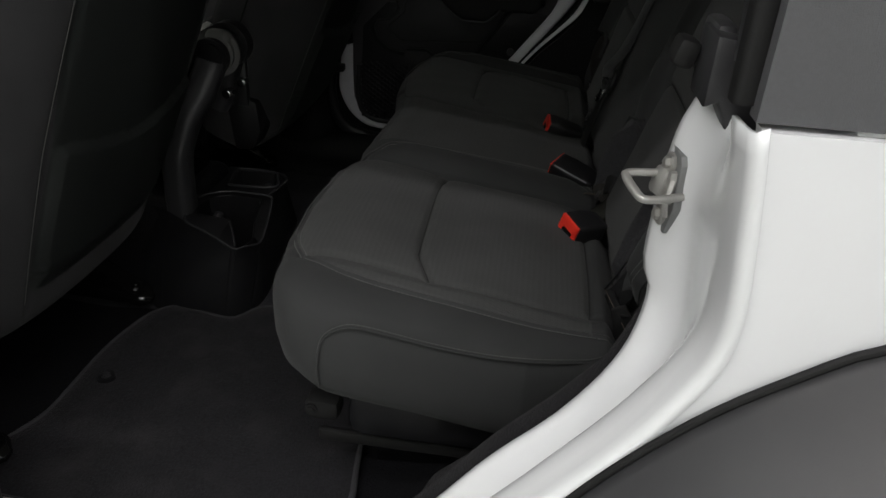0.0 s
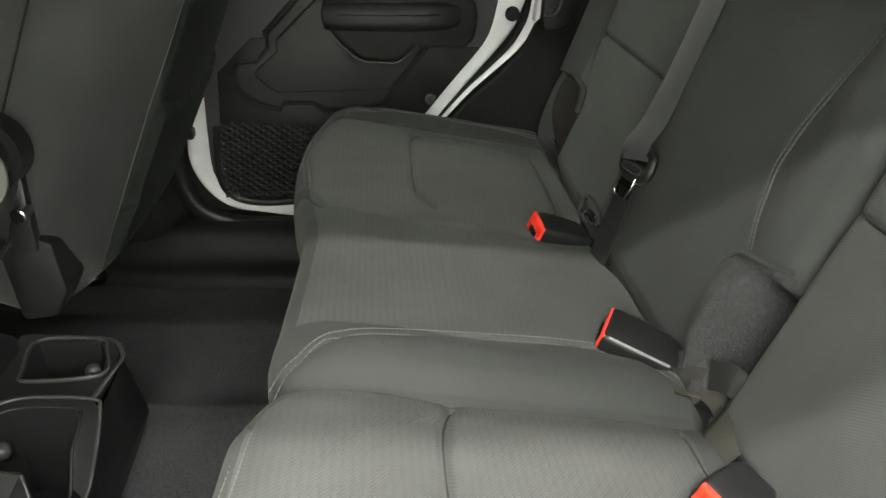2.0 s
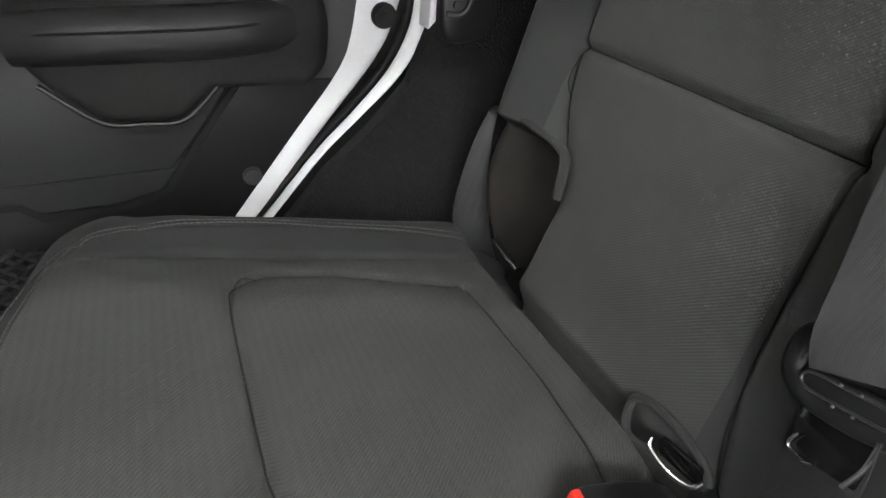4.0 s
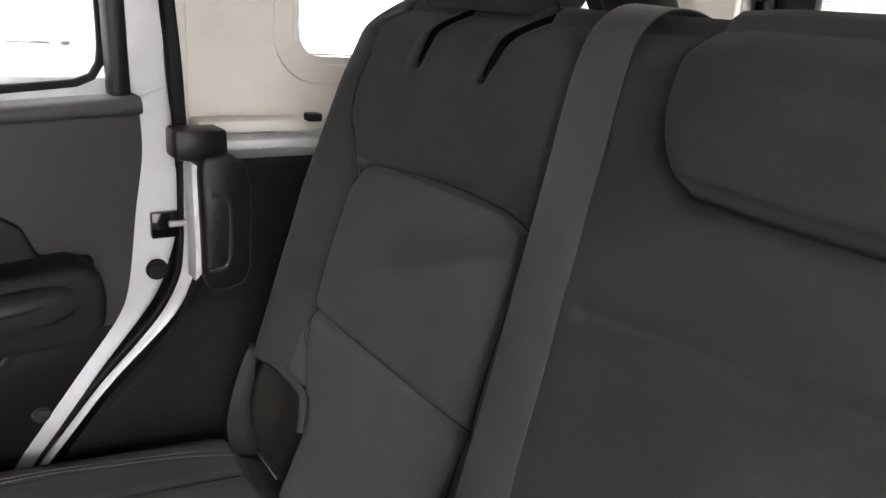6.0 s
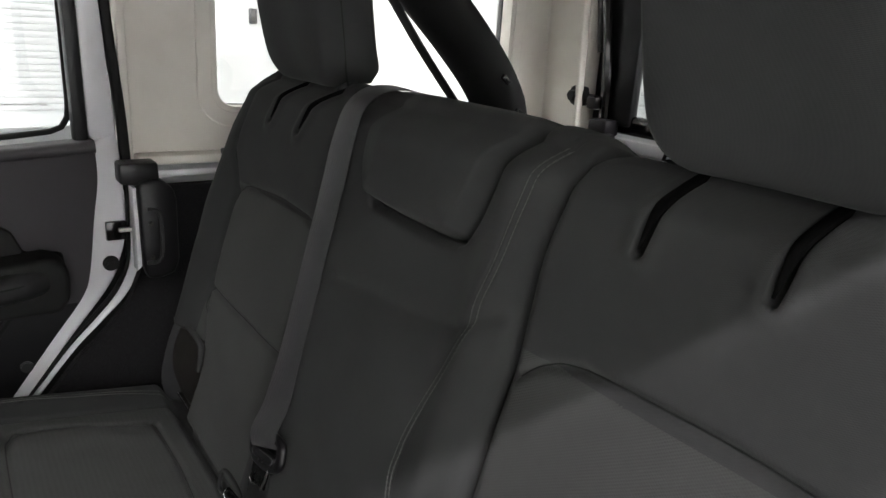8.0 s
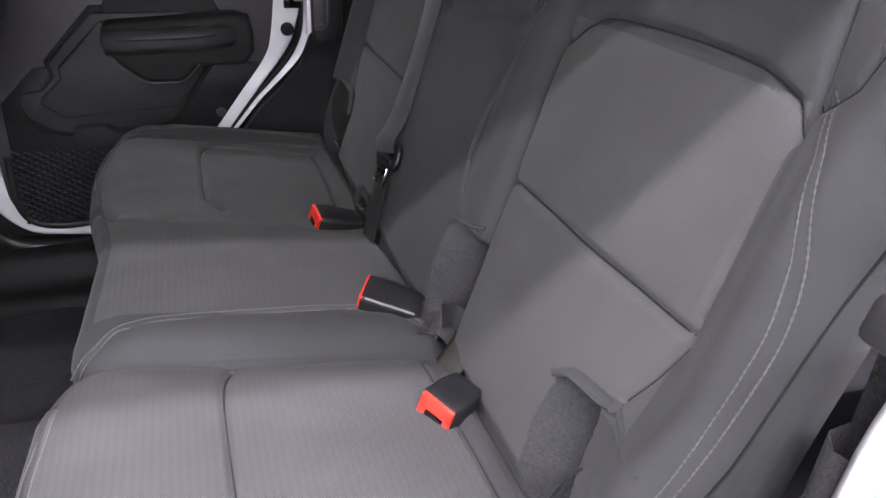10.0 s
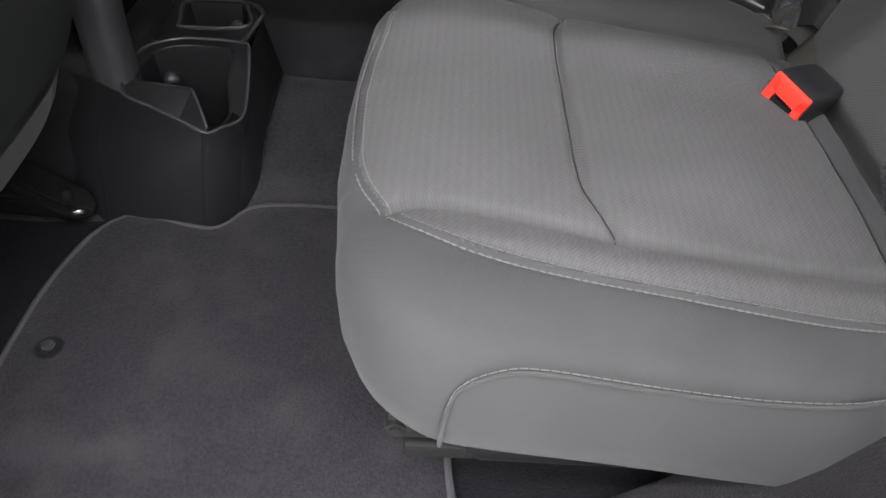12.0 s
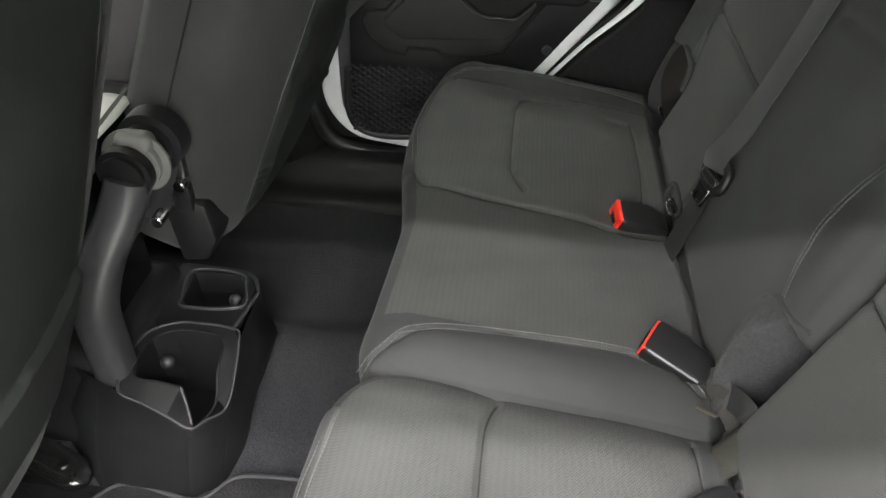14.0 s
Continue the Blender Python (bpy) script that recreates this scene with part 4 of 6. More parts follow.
ca = part_mesh("cushion", pad((FX0, 0.712), (FX1, 1.141), 0.068, near_cushion, CUSH_SIDE, (250, 230),
               lambda x, y: np.where(inside(x, y, N_TOP), 1, 0), bend_cushion), [CLOTH_PLAIN, CLOTH], seat_a, angle=180)
seam(ca, [N_CROSS, N_LONG, N_REAR], bend_cushion, near_cushion)
sewn(ca, [shift(N_DOUBLE, 0.0038), shift(N_DOUBLE, -0.0038)], bend_cushion, near_cushion)
# sewn panel line along the cushion's side
side_line = [(0.165, 0.766, 1.032), (0.153, 0.748, 1.022), (0.128, 0.727, 1.022), (0.095, 0.710, 1.028), (0.052, 0.6965, 1.033), (0.0, 0.694, 1.034), (-0.063, 0.694, 1.040), (-0.140, 0.694, 1.052), (-0.168, 0.6935, 1.048), (-0.190, 0.6935, 1.028), (-0.197, 0.694, 0.990), (-0.198, 0.704, 0.950)]
part("piping", sweep(side_line, ring(0.0018, 8), 80), CLOTH_PLAIN, ca)
side_run = curve([(x, y - 0.0010, z + 0.0050) for x, y, z in side_line], 380)
part("side_stitching", join(*[sweep(side_run[k:k + 5].tolist(), ring(0.0005, 5), 4, smooth=False) for k in range(0, 374, 5)]), THREAD, ca, "grey stitched seam thread", kind="stuff")
# the seat's foot and rear hinge
part("foot", join(rbox((0.050, 0.040, 0.034), (-0.222, 0.803, 0.838), 0.010), cyl(0.009, 0.050, (-0.236, 0.803, 0.842), "y", 16, 0.003)), RUBBER, seat_a, "dark steel seat foot")
part("underframe", rbox((0.36, 0.36, 0.10), (0.0, 0.94, 0.87), 0.02), PLASTIC, seat_a)
part("foot_rail", rbox((0.40, 0.012, 0.02), (-0.03, 0.80, 0.785), 0.004), RUBBER, seat_a)

seat_b = thing("rear_bench", (0.05, 1.57, 0.69), "double rear seat section in dark grey woven cloth", "car seat", "rear bench sections")
cb = part_mesh("cushion", pad((FX0, 1.152), (FX1, 1.990), 0.060, far_cushion, CUSH_SIDE, (250, 430),
               lambda x, y: np.where(((x > -0.25) & (y > 1.235) & (y < 1.89)), 1, 0), bend_bench), [CLOTH_PLAIN, CLOTH], seat_b, angle=180)
seam(cb, [F_CROSS, F_LONG, F_REAR, F_INNER], bend_bench, far_cushion)
sewn(cb, [F_RIDGE, shift(F_RIDGE, 0.006), shift(F_DOUBLE, 0.0038), shift(F_DOUBLE, -0.0038)], bend_bench, far_cushion)
part("underframe", rbox((0.36, 0.74, 0.10), (0.0, 1.57, 0.87), 0.02), PLASTIC, seat_b)
part("foot", rbox((0.05, 0.04, 0.15), (-0.20, 1.88, 0.85), 0.008), STEEL_DARK, seat_b, "dark steel seat foot")

# backrests: a runs across the car, b up the leaning back, h out of its front
BO = (0.158, 0.0, 1.03)


def back_place(a, b, h):
    return BO[0] + 0.2873 * b - 0.9578 * h, a + 0 * b, BO[2] + 0.9578 * b + 0.2873 * h


def bz(z):
    return (z - 1.03) / 0.9578


BACK_SIDE = [(0.010, 0.003), (0.019, 0.012), (0.024, 0.028), (0.024, 0.055), (0.018, 0.085), (0.004, 0.105), (-0.03, 0.112)]
NEAR_SIDE = [(0.007, 0.004), (0.009, 0.012), (0.006, 0.026), (-0.006, 0.050), (-0.020, 0.078), (-0.036, 0.100), (-0.06, 0.110)]
NB_LOW = [(0.823, bz(1.255)), (0.983, bz(1.252)), (1.138, bz(1.252))]
NB_UP = [(1.138, bz(1.405)), (1.112, bz(1.426)), (1.069, bz(1.439)), (0.954, bz(1.443)), (0.874, bz(1.440)), (0.832, bz(1.428)), (0.818, bz(1.405))]
NB_BOL = [(0.815, 0.60), (0.822, bz(1.517)), (0.814, bz(1.440)), (0.818, bz(1.30)), (0.818, bz(1.250)), (0.836, bz(1.205)), (0.852, bz(1.175))]
NB_DBL = [(0.802, bz(1.440)), (0.772, bz(1.405)), (0.750, bz(1.345)), (0.744, bz(1.295)), (0.748, bz(1.21)), (0.762, bz(1.130)), (0.778, bz(1.065))]
NB_EAR = [(0.79, bz(1.58)), (0.765, bz(1.50)), (0.775, bz(1.445)), (0.812, bz(1.425))]
N_SLITS = [[(0.938, bz(1.540)), (0.934, 0.61)], [(1.050, bz(1.541)), (1.047, 0.61)]]
N_POCKET = [(0.927, bz(1.153)), (0.902, bz(1.160)), (0.870, bz(1.163)), (0.862, bz(1.145)), (0.858, bz(1.10)), (0.850, bz(1.06)), (0.846, bz(0.98)), (0.935, bz(0.98)), (0.936, bz(1.045)), (0.942, bz(1.09))]


def pocket(a, b, poly, depth, soft=0.012):
    d = dist_line(a, b, poly + poly[:1])
    return np.where(inside(a, b, poly), depth * step(d, 0.0, soft), 0.0)


def near_back(a, b):
    h = 0.0 * a
    # side bolster swells forward, insert is slightly hollow
    h = h + 0.030 * np.exp(-((a - 0.764 - 0.020 * step(b, 0.22, 0.10)) / (0.036 + 0.008 * step(b, 0.22, 0.10))) ** 2) * step(b, 0.58, 0.36) * step(b, -0.02, 0.10)
    h = h + 0.006 * np.exp(-((a - 0.98) / 0.11) ** 2) * (np.exp(-((b - 0.33) / 0.08) ** 2) + np.exp(-((b - 0.12) / 0.09) ** 2))
    h = h + 0.010 * np.exp(-((b - 0.50) / 0.06) ** 2) - 0.030 * step(b, 0.56, 0.62)
    h = h - groove(a, b, NB_LOW, 0.0075, 0.0045) - groove(a, b, NB_UP, 0.0075, 0.0045) - groove(a, b, NB_BOL, 0.0085, 0.0045)
    h = h + welt(a, b, NB_DBL, 0.0012, 0.0034) - groove(a, b, NB_EAR, 0.004, 0.004)
    for s in N_SLITS:
        d = dist_line(a, b, s)
        h = h - 0.030 * np.exp(-(d / 0.0042) ** 4) + 0.003 * np.exp(-((d - 0.012) / 0.008) ** 2)
    h = h - pocket(a, b, N_POCKET, 0.070, 0.008) * (0.10 + 0.90 * step(a, 0.945, 0.855))
    h = h - edge_drop(1.148 - a, 0.016, 0.009) - edge_drop(a - 0.728, 0.03, 0.015) - edge_drop(0.605 - b, 0.04, 0.016)
    h = h - 0.022 * step(b, 0.016, -0.022)
    return h + 0.0006 * np.sin(a * 43 + 3 * np.sin(b * 19)) * np.sin(b * 33)


def bend_near(a, b, h):
    """The outer side narrows towards the foot, and the side bolster ends above the cushion."""
    k = np.clip((0.80 - a) / 0.06, 0, 1) * np.clip((0.14 - b) / 0.20, 0, 1)
    lift = 1 - 0.58 * step(a, 0.862, 0.800)
    b = np.where(b < 0.085, 0.085 + (b - 0.085) * lift, b)
    return back_place(np.where(a > 1.148, 1.148 + (a - 1.148) * 0.2, a) + 0.035 * k, b, h)


ba = part_mesh("backrest", pad((0.728, -0.045), (1.148, 0.600), 0.034, near_back, NEAR_SIDE, (220, 340),
               lambda a, b: np.where(inside(a, b, N_POCKET), 2, np.where((a > 0.82 + 0.10 * (b < 0.13)) & (a < 1.14) & (b < bz(1.43)), 1, 0)), bend_near),
               [CLOTH_PLAIN, CLOTH_BACK, FELT], seat_a, angle=180)
seam(ba, [NB_LOW, NB_UP, NB_BOL, NB_EAR], bend_near, near_back)
sewn(ba, [shift(NB_DBL, 0.0034), shift(NB_DBL, -0.0034)], bend_near, near_back)
# folded lip over the pocket and piping down the outer edge
part("pocket_lip", sweep([back_place(a, b, 0.008) for a, b in ((0.930, bz(1.148)), (0.912, bz(1.160)), (0.885, bz(1.165)), (0.862, bz(1.168)), (0.846, bz(1.172)))], ring(0.0075, 10, 0.6), 24), CLOTH_PLAIN, ba)
part("pocket_flap", sweep([bend_near(a, b, float(near_back(np.array([a]), np.array([b]))[0]) + 0.0004) for a, b in ((0.852, bz(1.170)), (0.838, bz(1.166)), (0.818, bz(1.163)), (0.795, bz(1.162)), (0.774, bz(1.164)))], ring(0.0048, 10, 0.6), 20, scale=lambda w: 1.0 - 0.6 * w), CLOTH_PLAIN, ba)
part("piping", sweep([bend_near(a, b, h) for a, b, h in ((0.716, 0.46, -0.012), (0.720, 0.384, -0.005), (0.728, 0.32, -0.003), (0.731, 0.26, 0.000), (0.732, 0.204, 0.003), (0.734, 0.172, 0.006), (0.738, 0.121, 0.0115), (0.740, 0.086, 0.0135), (0.740, 0.058, 0.010), (0.738, 0.02, 0.003))], ring(0.0010, 8), 60), PIPING_AND_CREASE, ba)

# far section's backrest
FB_LOW = [(1.873, bz(1.249)), (1.714, bz(1.248)), (1.570, bz(1.246))]
FB_UP = [(1.868, bz(1.405)), (1.860, bz(1.420)), (1.825, bz(1.430)), (1.704, bz(1.438)), (1.610, bz(1.434)), (1.580, bz(1.424)), (1.573, bz(1.400))]
FB_BOL = [(1.912, 0.60), (1.902, bz(1.476)), (1.873, bz(1.418)), (1.874, bz(1.243)), (1.860, bz(1.20)), (1.838, bz(1.165))]
FB_IN = [(1.582, 0.60), (1.575, bz(1.42)), (1.570, bz(1.23)), (1.566, bz(1.10)), (1.545, bz(1.03)), (1.53, -0.04)]
FB_STITCH = [(1.230, bz(1.170)), (1.252, bz(1.22)), (1.260, bz(1.267)), (1.245, bz(1.330)), (1.218, bz(1.398)), (1.198, bz(1.48)), (1.185, 0.60)]
FB_CREASE = [(1.490, bz(1.385)), (1.40, bz(1.395)), (1.315, bz(1.399)), (1.231, bz(1.412)), (1.180, bz(1.445))]
F_SLITS = [[(1.797, bz(1.541)), (1.788, 0.61)], [(1.687, bz(1.539)), (1.667, 0.61)]]
F_POCKET = [(1.805, bz(1.140)), (1.815, bz(1.162)), (1.86, bz(1.166)), (1.923, bz(1.166)), (1.975, bz(1.163)), (1.975, bz(0.98)), (1.835, bz(0.98)), (1.812, bz(1.066)), (1.803, bz(1.118))]
M_POCKET = [(1.160, bz(1.180)), (1.185, bz(1.175)), (1.210, bz(1.169)), (1.233, bz(1.164)), (1.250, bz(1.150)), (1.258, bz(1.118)), (1.252, bz(1.068)), (1.228, bz(1.030)), (1.205, bz(0.98)), (1.150, bz(0.98))]
C_PAD = [(1.228, 0.66), (1.245, bz(1.555)), (1.262, bz(1.503)), (1.280, bz(1.489)), (1.340, bz(1.487)), (1.432, bz(1.490)), (1.456, bz(1.498)), (1.480, bz(1.550)), (1.473, 0.66)]


C_ROUND = [tuple(p) for p in curve(C_PAD, 56)]


def far_back(a, b):
    h = 0.0 * a
    h = h + 0.026 * np.exp(-((a - 1.925) / 0.034) ** 2) * step(b, 0.58, 0.36) * step(b, -0.02, 0.10)
    h = h + 0.006 * np.exp(-((a - 1.72) / 0.11) ** 2) * (np.exp(-((b - 0.33) / 0.08) ** 2) + np.exp(-((b - 0.12) / 0.09) ** 2))
    h = h + 0.008 * np.exp(-((b - 0.50) / 0.06) ** 2) * step(a, 1.56, 1.60)
    h = h - 0.030 * step(b, 0.56, 0.62)
    # middle place lies flatter and carries the folded head pad
    h = h + 0.010 * np.exp(-((a - 1.365) / 0.11) ** 2) * np.exp(-((b - 0.18) / 0.18) ** 2)
    h = h + 0.012 * np.exp(-((a - 1.205) / 0.030) ** 2) * step(b, 0.12, 0.2)
    d = dist_line(a, b, C_ROUND)
    h = h + np.where(inside(a, b, C_ROUND), 0.021 * step(d, 0.0, 0.012) + 0.010 * step(d, 0.0, 0.060), 0.0) - 0.015 * np.exp(-(d / 0.0065) ** 2)
    h = h - groove(a, b, FB_LOW, 0.0075, 0.0045) - groove(a, b, FB_UP, 0.0075, 0.0045) - groove(a, b, FB_BOL, 0.0075, 0.0045) - groove(a, b, FB_IN, 0.006, 0.005)
    h = h + welt(a, b, FB_STITCH, 0.0012, 0.0034) - groove(a, b, FB_CREASE, 0.006, 0.010)
    for s in F_SLITS:
        d = dist_line(a, b, s)
        h = h - 0.030 * np.exp(-(d / 0.0042) ** 4) + 0.003 * np.exp(-((d - 0.012) / 0.008) ** 2)
    h = h - pocket(a, b, F_POCKET, 0.024, 0.008) * (1 - 0.6 * np.exp(-((b - bz(1.110)) / 0.060) ** 4 - ((a - 1.900) / 0.080) ** 4))
    h = h + pocket(a, b, M_POCKET, 0.022, 0.045) * step(a, 1.186, 1.214) - 0.045 * step(a, 1.208, 1.184) * step(b, bz(1.172), bz(1.150)) * inside(a, b, M_POCKET)
    h = h - edge_drop(a - 1.160, 0.016, 0.009) - edge_drop(1.965 - a, 0.05, 0.018) - edge_drop(0.605 - b, 0.04, 0.016)
    h = h - 0.022 * step(b, 0.016, -0.022)
    return h + 0.0006 * np.sin(a * 41 + 3 * np.sin(b * 19)) * np.sin(b * 31)


def bend_far(a, b, h):
    """The outer side narrows towards the foot."""
    k = np.clip((a - 1.90) / 0.06, 0, 1) * np.clip((0.17 - b) / 0.17, 0, 1)
    return back_place(np.where(a < 1.160, 1.160 + (a - 1.160) * 0.28, a) - 0.030 * k, b, h)


bb = part_mesh("backrest", pad((1.160, -0.045), (1.965, 0.600), 0.034, far_back, BACK_SIDE, (430, 340),
               lambda a, b: np.where(inside(a, b, F_POCKET), 3, np.where(inside(a, b, M_POCKET), 2, np.where((a > 1.573) & (a < 1.873) & (b < bz(1.43)), 1, 0))), bend_far),
               [CLOTH_PLAIN, CLOTH_BACK, FELT, POCKET_VINYL], seat_b, angle=180)
seam(bb, [FB_LOW, FB_UP, FB_BOL, FB_IN], bend_far, far_back)
seam(bb, [[q for q in C_ROUND if q[1] < 0.545][::2]], back_place, far_back, 0.0016)
sewn(bb, [shift(FB_STITCH, 0.0034), shift(FB_STITCH, -0.0034)], back_place, far_back)
part("pocket_lip", sweep([back_place(a, b, 0.010) for a, b in ((1.802, bz(1.128)), (1.804, bz(1.142)), (1.810, bz(1.158)), (1.822, bz(1.166)), (1.860, bz(1.169)), (1.92, bz(1.169)), (1.950, bz(1.166)), (1.962, bz(1.160)))], ring(0.0050, 10, 0.7), 40), CLOTH_PLAIN, bb)
part("middle_lip", sweep([back_place(a, b, h) for a, b, h in ((1.262, bz(1.110), -0.001), (1.259, bz(1.138), 0.001), (1.250, bz(1.155), 0.003), (1.232, bz(1.167), 0.006), (1.210, bz(1.171), 0.006), (1.185, bz(1.177), 0.004), (1.164, bz(1.184), -0.002))], ring(0.0034, 10, 0.8), 40), CLOTH_PLAIN, bb)


# Black strip along each slit, in place of the shade down inside it.
for sec, place_, slits_, shape_ in ((ba, bend_near, N_SLITS, near_back), (bb, back_place, F_SLITS, far_back)):
    for (a0, b0), (a1, b1) in slits_:
        part("slit", sweep([place_(a0 + (a1 - a0) * k, b0 + (b1 - b0) * k, float(shape_(np.array([a0 + (a1 - a0) * k + 0.016]), np.array([b0 + (b1 - b0) * k]))[0]) - 0.0010) for k in (0.02, 0.25, 0.5, 0.75, 0.95)], ring(0.0058, 10, 0.75), 20, scale=lambda w: 0.2 + 0.75 * min(1.0, 2.5 * w)), SLIT_SHADE, sec, "black strip in place of the shade inside the head restraint slit")


def headrest(parent, y, label=""):
    """A padded head restraint: a pillow with a slightly hollow front, on two posts."""
    def front(a, b):
        r = 0.055 * (1 - np.abs((a) / 0.16) ** 3) * (1 - np.abs(b / 0.115) ** 4)
        return 0.030 + 0.4 * r - 0.006 * np.exp(-(a / 0.07) ** 2)
    def place(a, b, h):
        w = a * (1.0 + 0.08 * (b / 0.11))
        return 0.376 - 0.16 * (b + 0.1) - h, y + 0.022 + w * 0.93, 1.716 + b
    hd = part_mesh("headrest", pad((-0.114, -0.105), (0.114, 0.130), 0.035, front, [(0.006, 0.004), (0.010, 0.014), (0.011, 0.03), (0.010, 0.055), (0.004, 0.085), (-0.012, 0.10)], (50, 40), None, place), CLOTH_PLAIN, parent, label, angle=180)
    part("seam", sweep([place(np.float64(a), np.float64(b), np.float64(0.006)) for a, b in ((-0.123, -0.09), (-0.114, -0.114), (0.114, -0.114), (0.123, -0.09), (0.122, 0.115), (0.106, 0.140), (-0.106, 0.140), (-0.122, 0.115))], ring(0.0016, 6), 90, True), PIPING_AND_CREASE, hd)
    for dy in (-0.055, 0.055):
        part("post", cyl(0.006, 0.10, (0.385, y + dy, 1.60), "z", 14), GLOSS, parent)


headrest(seat_b, 1.752)
headrest(seat_a, 0.960)

# ---- belts ----
belt = thing("shoulder_belt", (0.16, 1.51, 1.05), "grey woven shoulder belt lying down the backrest", "seat belt")
def ribbon(points, width, thick, normal, n=40):
    return sweep(points, rrect(width, thick, thick * 0.45, 2), n, up=normal)
part("webbing", ribbon([(0.430, 1.552, 1.606), (0.390, 1.552, 1.615), (0.352, 1.552, 1.612), (0.324, 1.552, 1.592), (0.308, 1.550, 1.555), (0.289, 1.543, 1.495), (0.260, 1.534, 1.400), (0.237, 1.526, 1.325), (0.212, 1.518, 1.250), (0.194, 1.508, 1.210), (0.172, 1.495, 1.184), (0.173, 1.491, 1.164)], 0.049, 0.0016, (-0.55, -0.03, 0.83), 80), WEBBING, belt)
tongue_at = Matrix.Translation((0.176, 1.491, 1.160)) @ Matrix(((0.10, 0.2873, -0.9578), (-0.985, 0.15, 0.0), (0.12, 0.945, 0.2873))).to_4x4() @ Matrix.Diagonal((1.0, 0.86, 0.9, 1.0))
part("tongue_cover", turned(join(sweep([(-0.036, 0.004, 0), (-0.030, 0.018, 0), (0.0, 0.021, -0.002), (0.030, 0.018, 0), (0.036, 0.004, 0), (0.034, -0.012, 0), (0.020, -0.021, 0), (0.0, -0.023, 0), (-0.020, -0.021, 0), (-0.034, -0.012, 0)], rrect(0.015, 0.012, 0.0055, 4), 60, True),
                          rbox((0.060, 0.018, 0.010), (0, -0.010, 0.001), 0.004)), tongue_at), PLASTIC, belt, "worn black plastic tongue cover")
part("cover_frame", turned(sweep([(0, -0.004, 0.0068), (0.020, -0.004, 0.0068), (0.026, -0.007, 0.0068), (0.026, -0.012, 0.0068), (0.020, -0.015, 0.0068), (0, -0.015, 0.0068), (-0.020, -0.015, 0.0068), (-0.026, -0.012, 0.0068), (-0.026, -0.007, 0.0068), (-0.020, -0.004, 0.0068)], ring(0.0011, 6), 50, True), tongue_at), PLASTIC_GREY, belt)
for px, py in ((-0.005, -0.003), (0.006, -0.003), (-0.005, -0.017), (0.006, -0.017)):
    part("stud", turned(rbox((0.0018, 0.0018, 0.0014), (px, py, 0.0082), 0.0004), tongue_at), TRIM_SILVER, belt)
part("tongue_plate", turned(prism([(-0.024, -0.020), (0.022, -0.020), (0.018, -0.056), (-0.020, -0.056)], "z", 0.002, 0.0045, 0.001), tongue_at), GLOSS, belt)
part("tongue", turned(sweep([(0.022, -0.022, 0.007), (0.020, -0.040, 0.007), (0.013, -0.057, 0.006)], ring(0.0016, 8), 12), tongue_at), CHROME, belt, "bright steel belt tongue")
part("tongue_hook", turned(sweep([(-0.016, -0.042, 0.007), (-0.020, -0.052, 0.006), (-0.010, -0.057, 0.006), (-0.004, -0.055, 0.006)], ring(0.0011, 8), 16), tongue_at), CHROME, belt)
part("lower_webbing", ribbon([(0.172, 1.494, 1.150), (0.164, 1.488, 1.12), (0.149, 1.482, 1.06), (0.134, 1.478, 1.00)], 0.046, 0.0016, (-0.95, -0.1, 0.25), 30), WEB_DARK, belt, "dark lower belt webbing")
part("guide", join(rbox((0.056, 0.080, 0.026), (0.402, 1.535, 1.596), 0.011, 3), cyl(0.011, 0.070, (0.424, 1.535, 1.598), "y", 20, 0.003)), PLASTIC_GREY, belt, "grey plastic belt guide")

lap = thing("lap_belt", (0.16, 1.95, 1.04), "grey lap belt webbing beside the far backrest", "seat belt")
part("webbing", sweep([(0.204, 1.996, 1.15), (0.194, 1.993, 1.12), (0.186, 1.990, 1.08), (0.182, 1.986, 1.04), (0.186, 1.980, 1.00), (0.192, 1.975, 0.975)], rrect(0.042, 0.0016, 0.0007, 2), 30, up=(-0.5, -0.85, 0.1), scale=lambda w: 0.25 + 0.75 * min(1.0, 1.5 * w)), WEBBING, lap)
part("anchor", sweep([(0.172, 1.90, 1.045), (0.174, 1.872, 1.040), (0.176, 1.850, 1.036)], rrect(0.008, 0.004, 0.0015), 10), CHROME, lap, "small steel belt anchor")


def axes(at, x, y):
    """A pose from a place, the way of its x axis and roughly of its y axis."""
    x = Vector(x).normalized()
    z = x.cross(Vector(y)).normalized()
    return Matrix.Translation(at) @ Matrix((x, z.cross(x), z)).transposed().to_4x4()


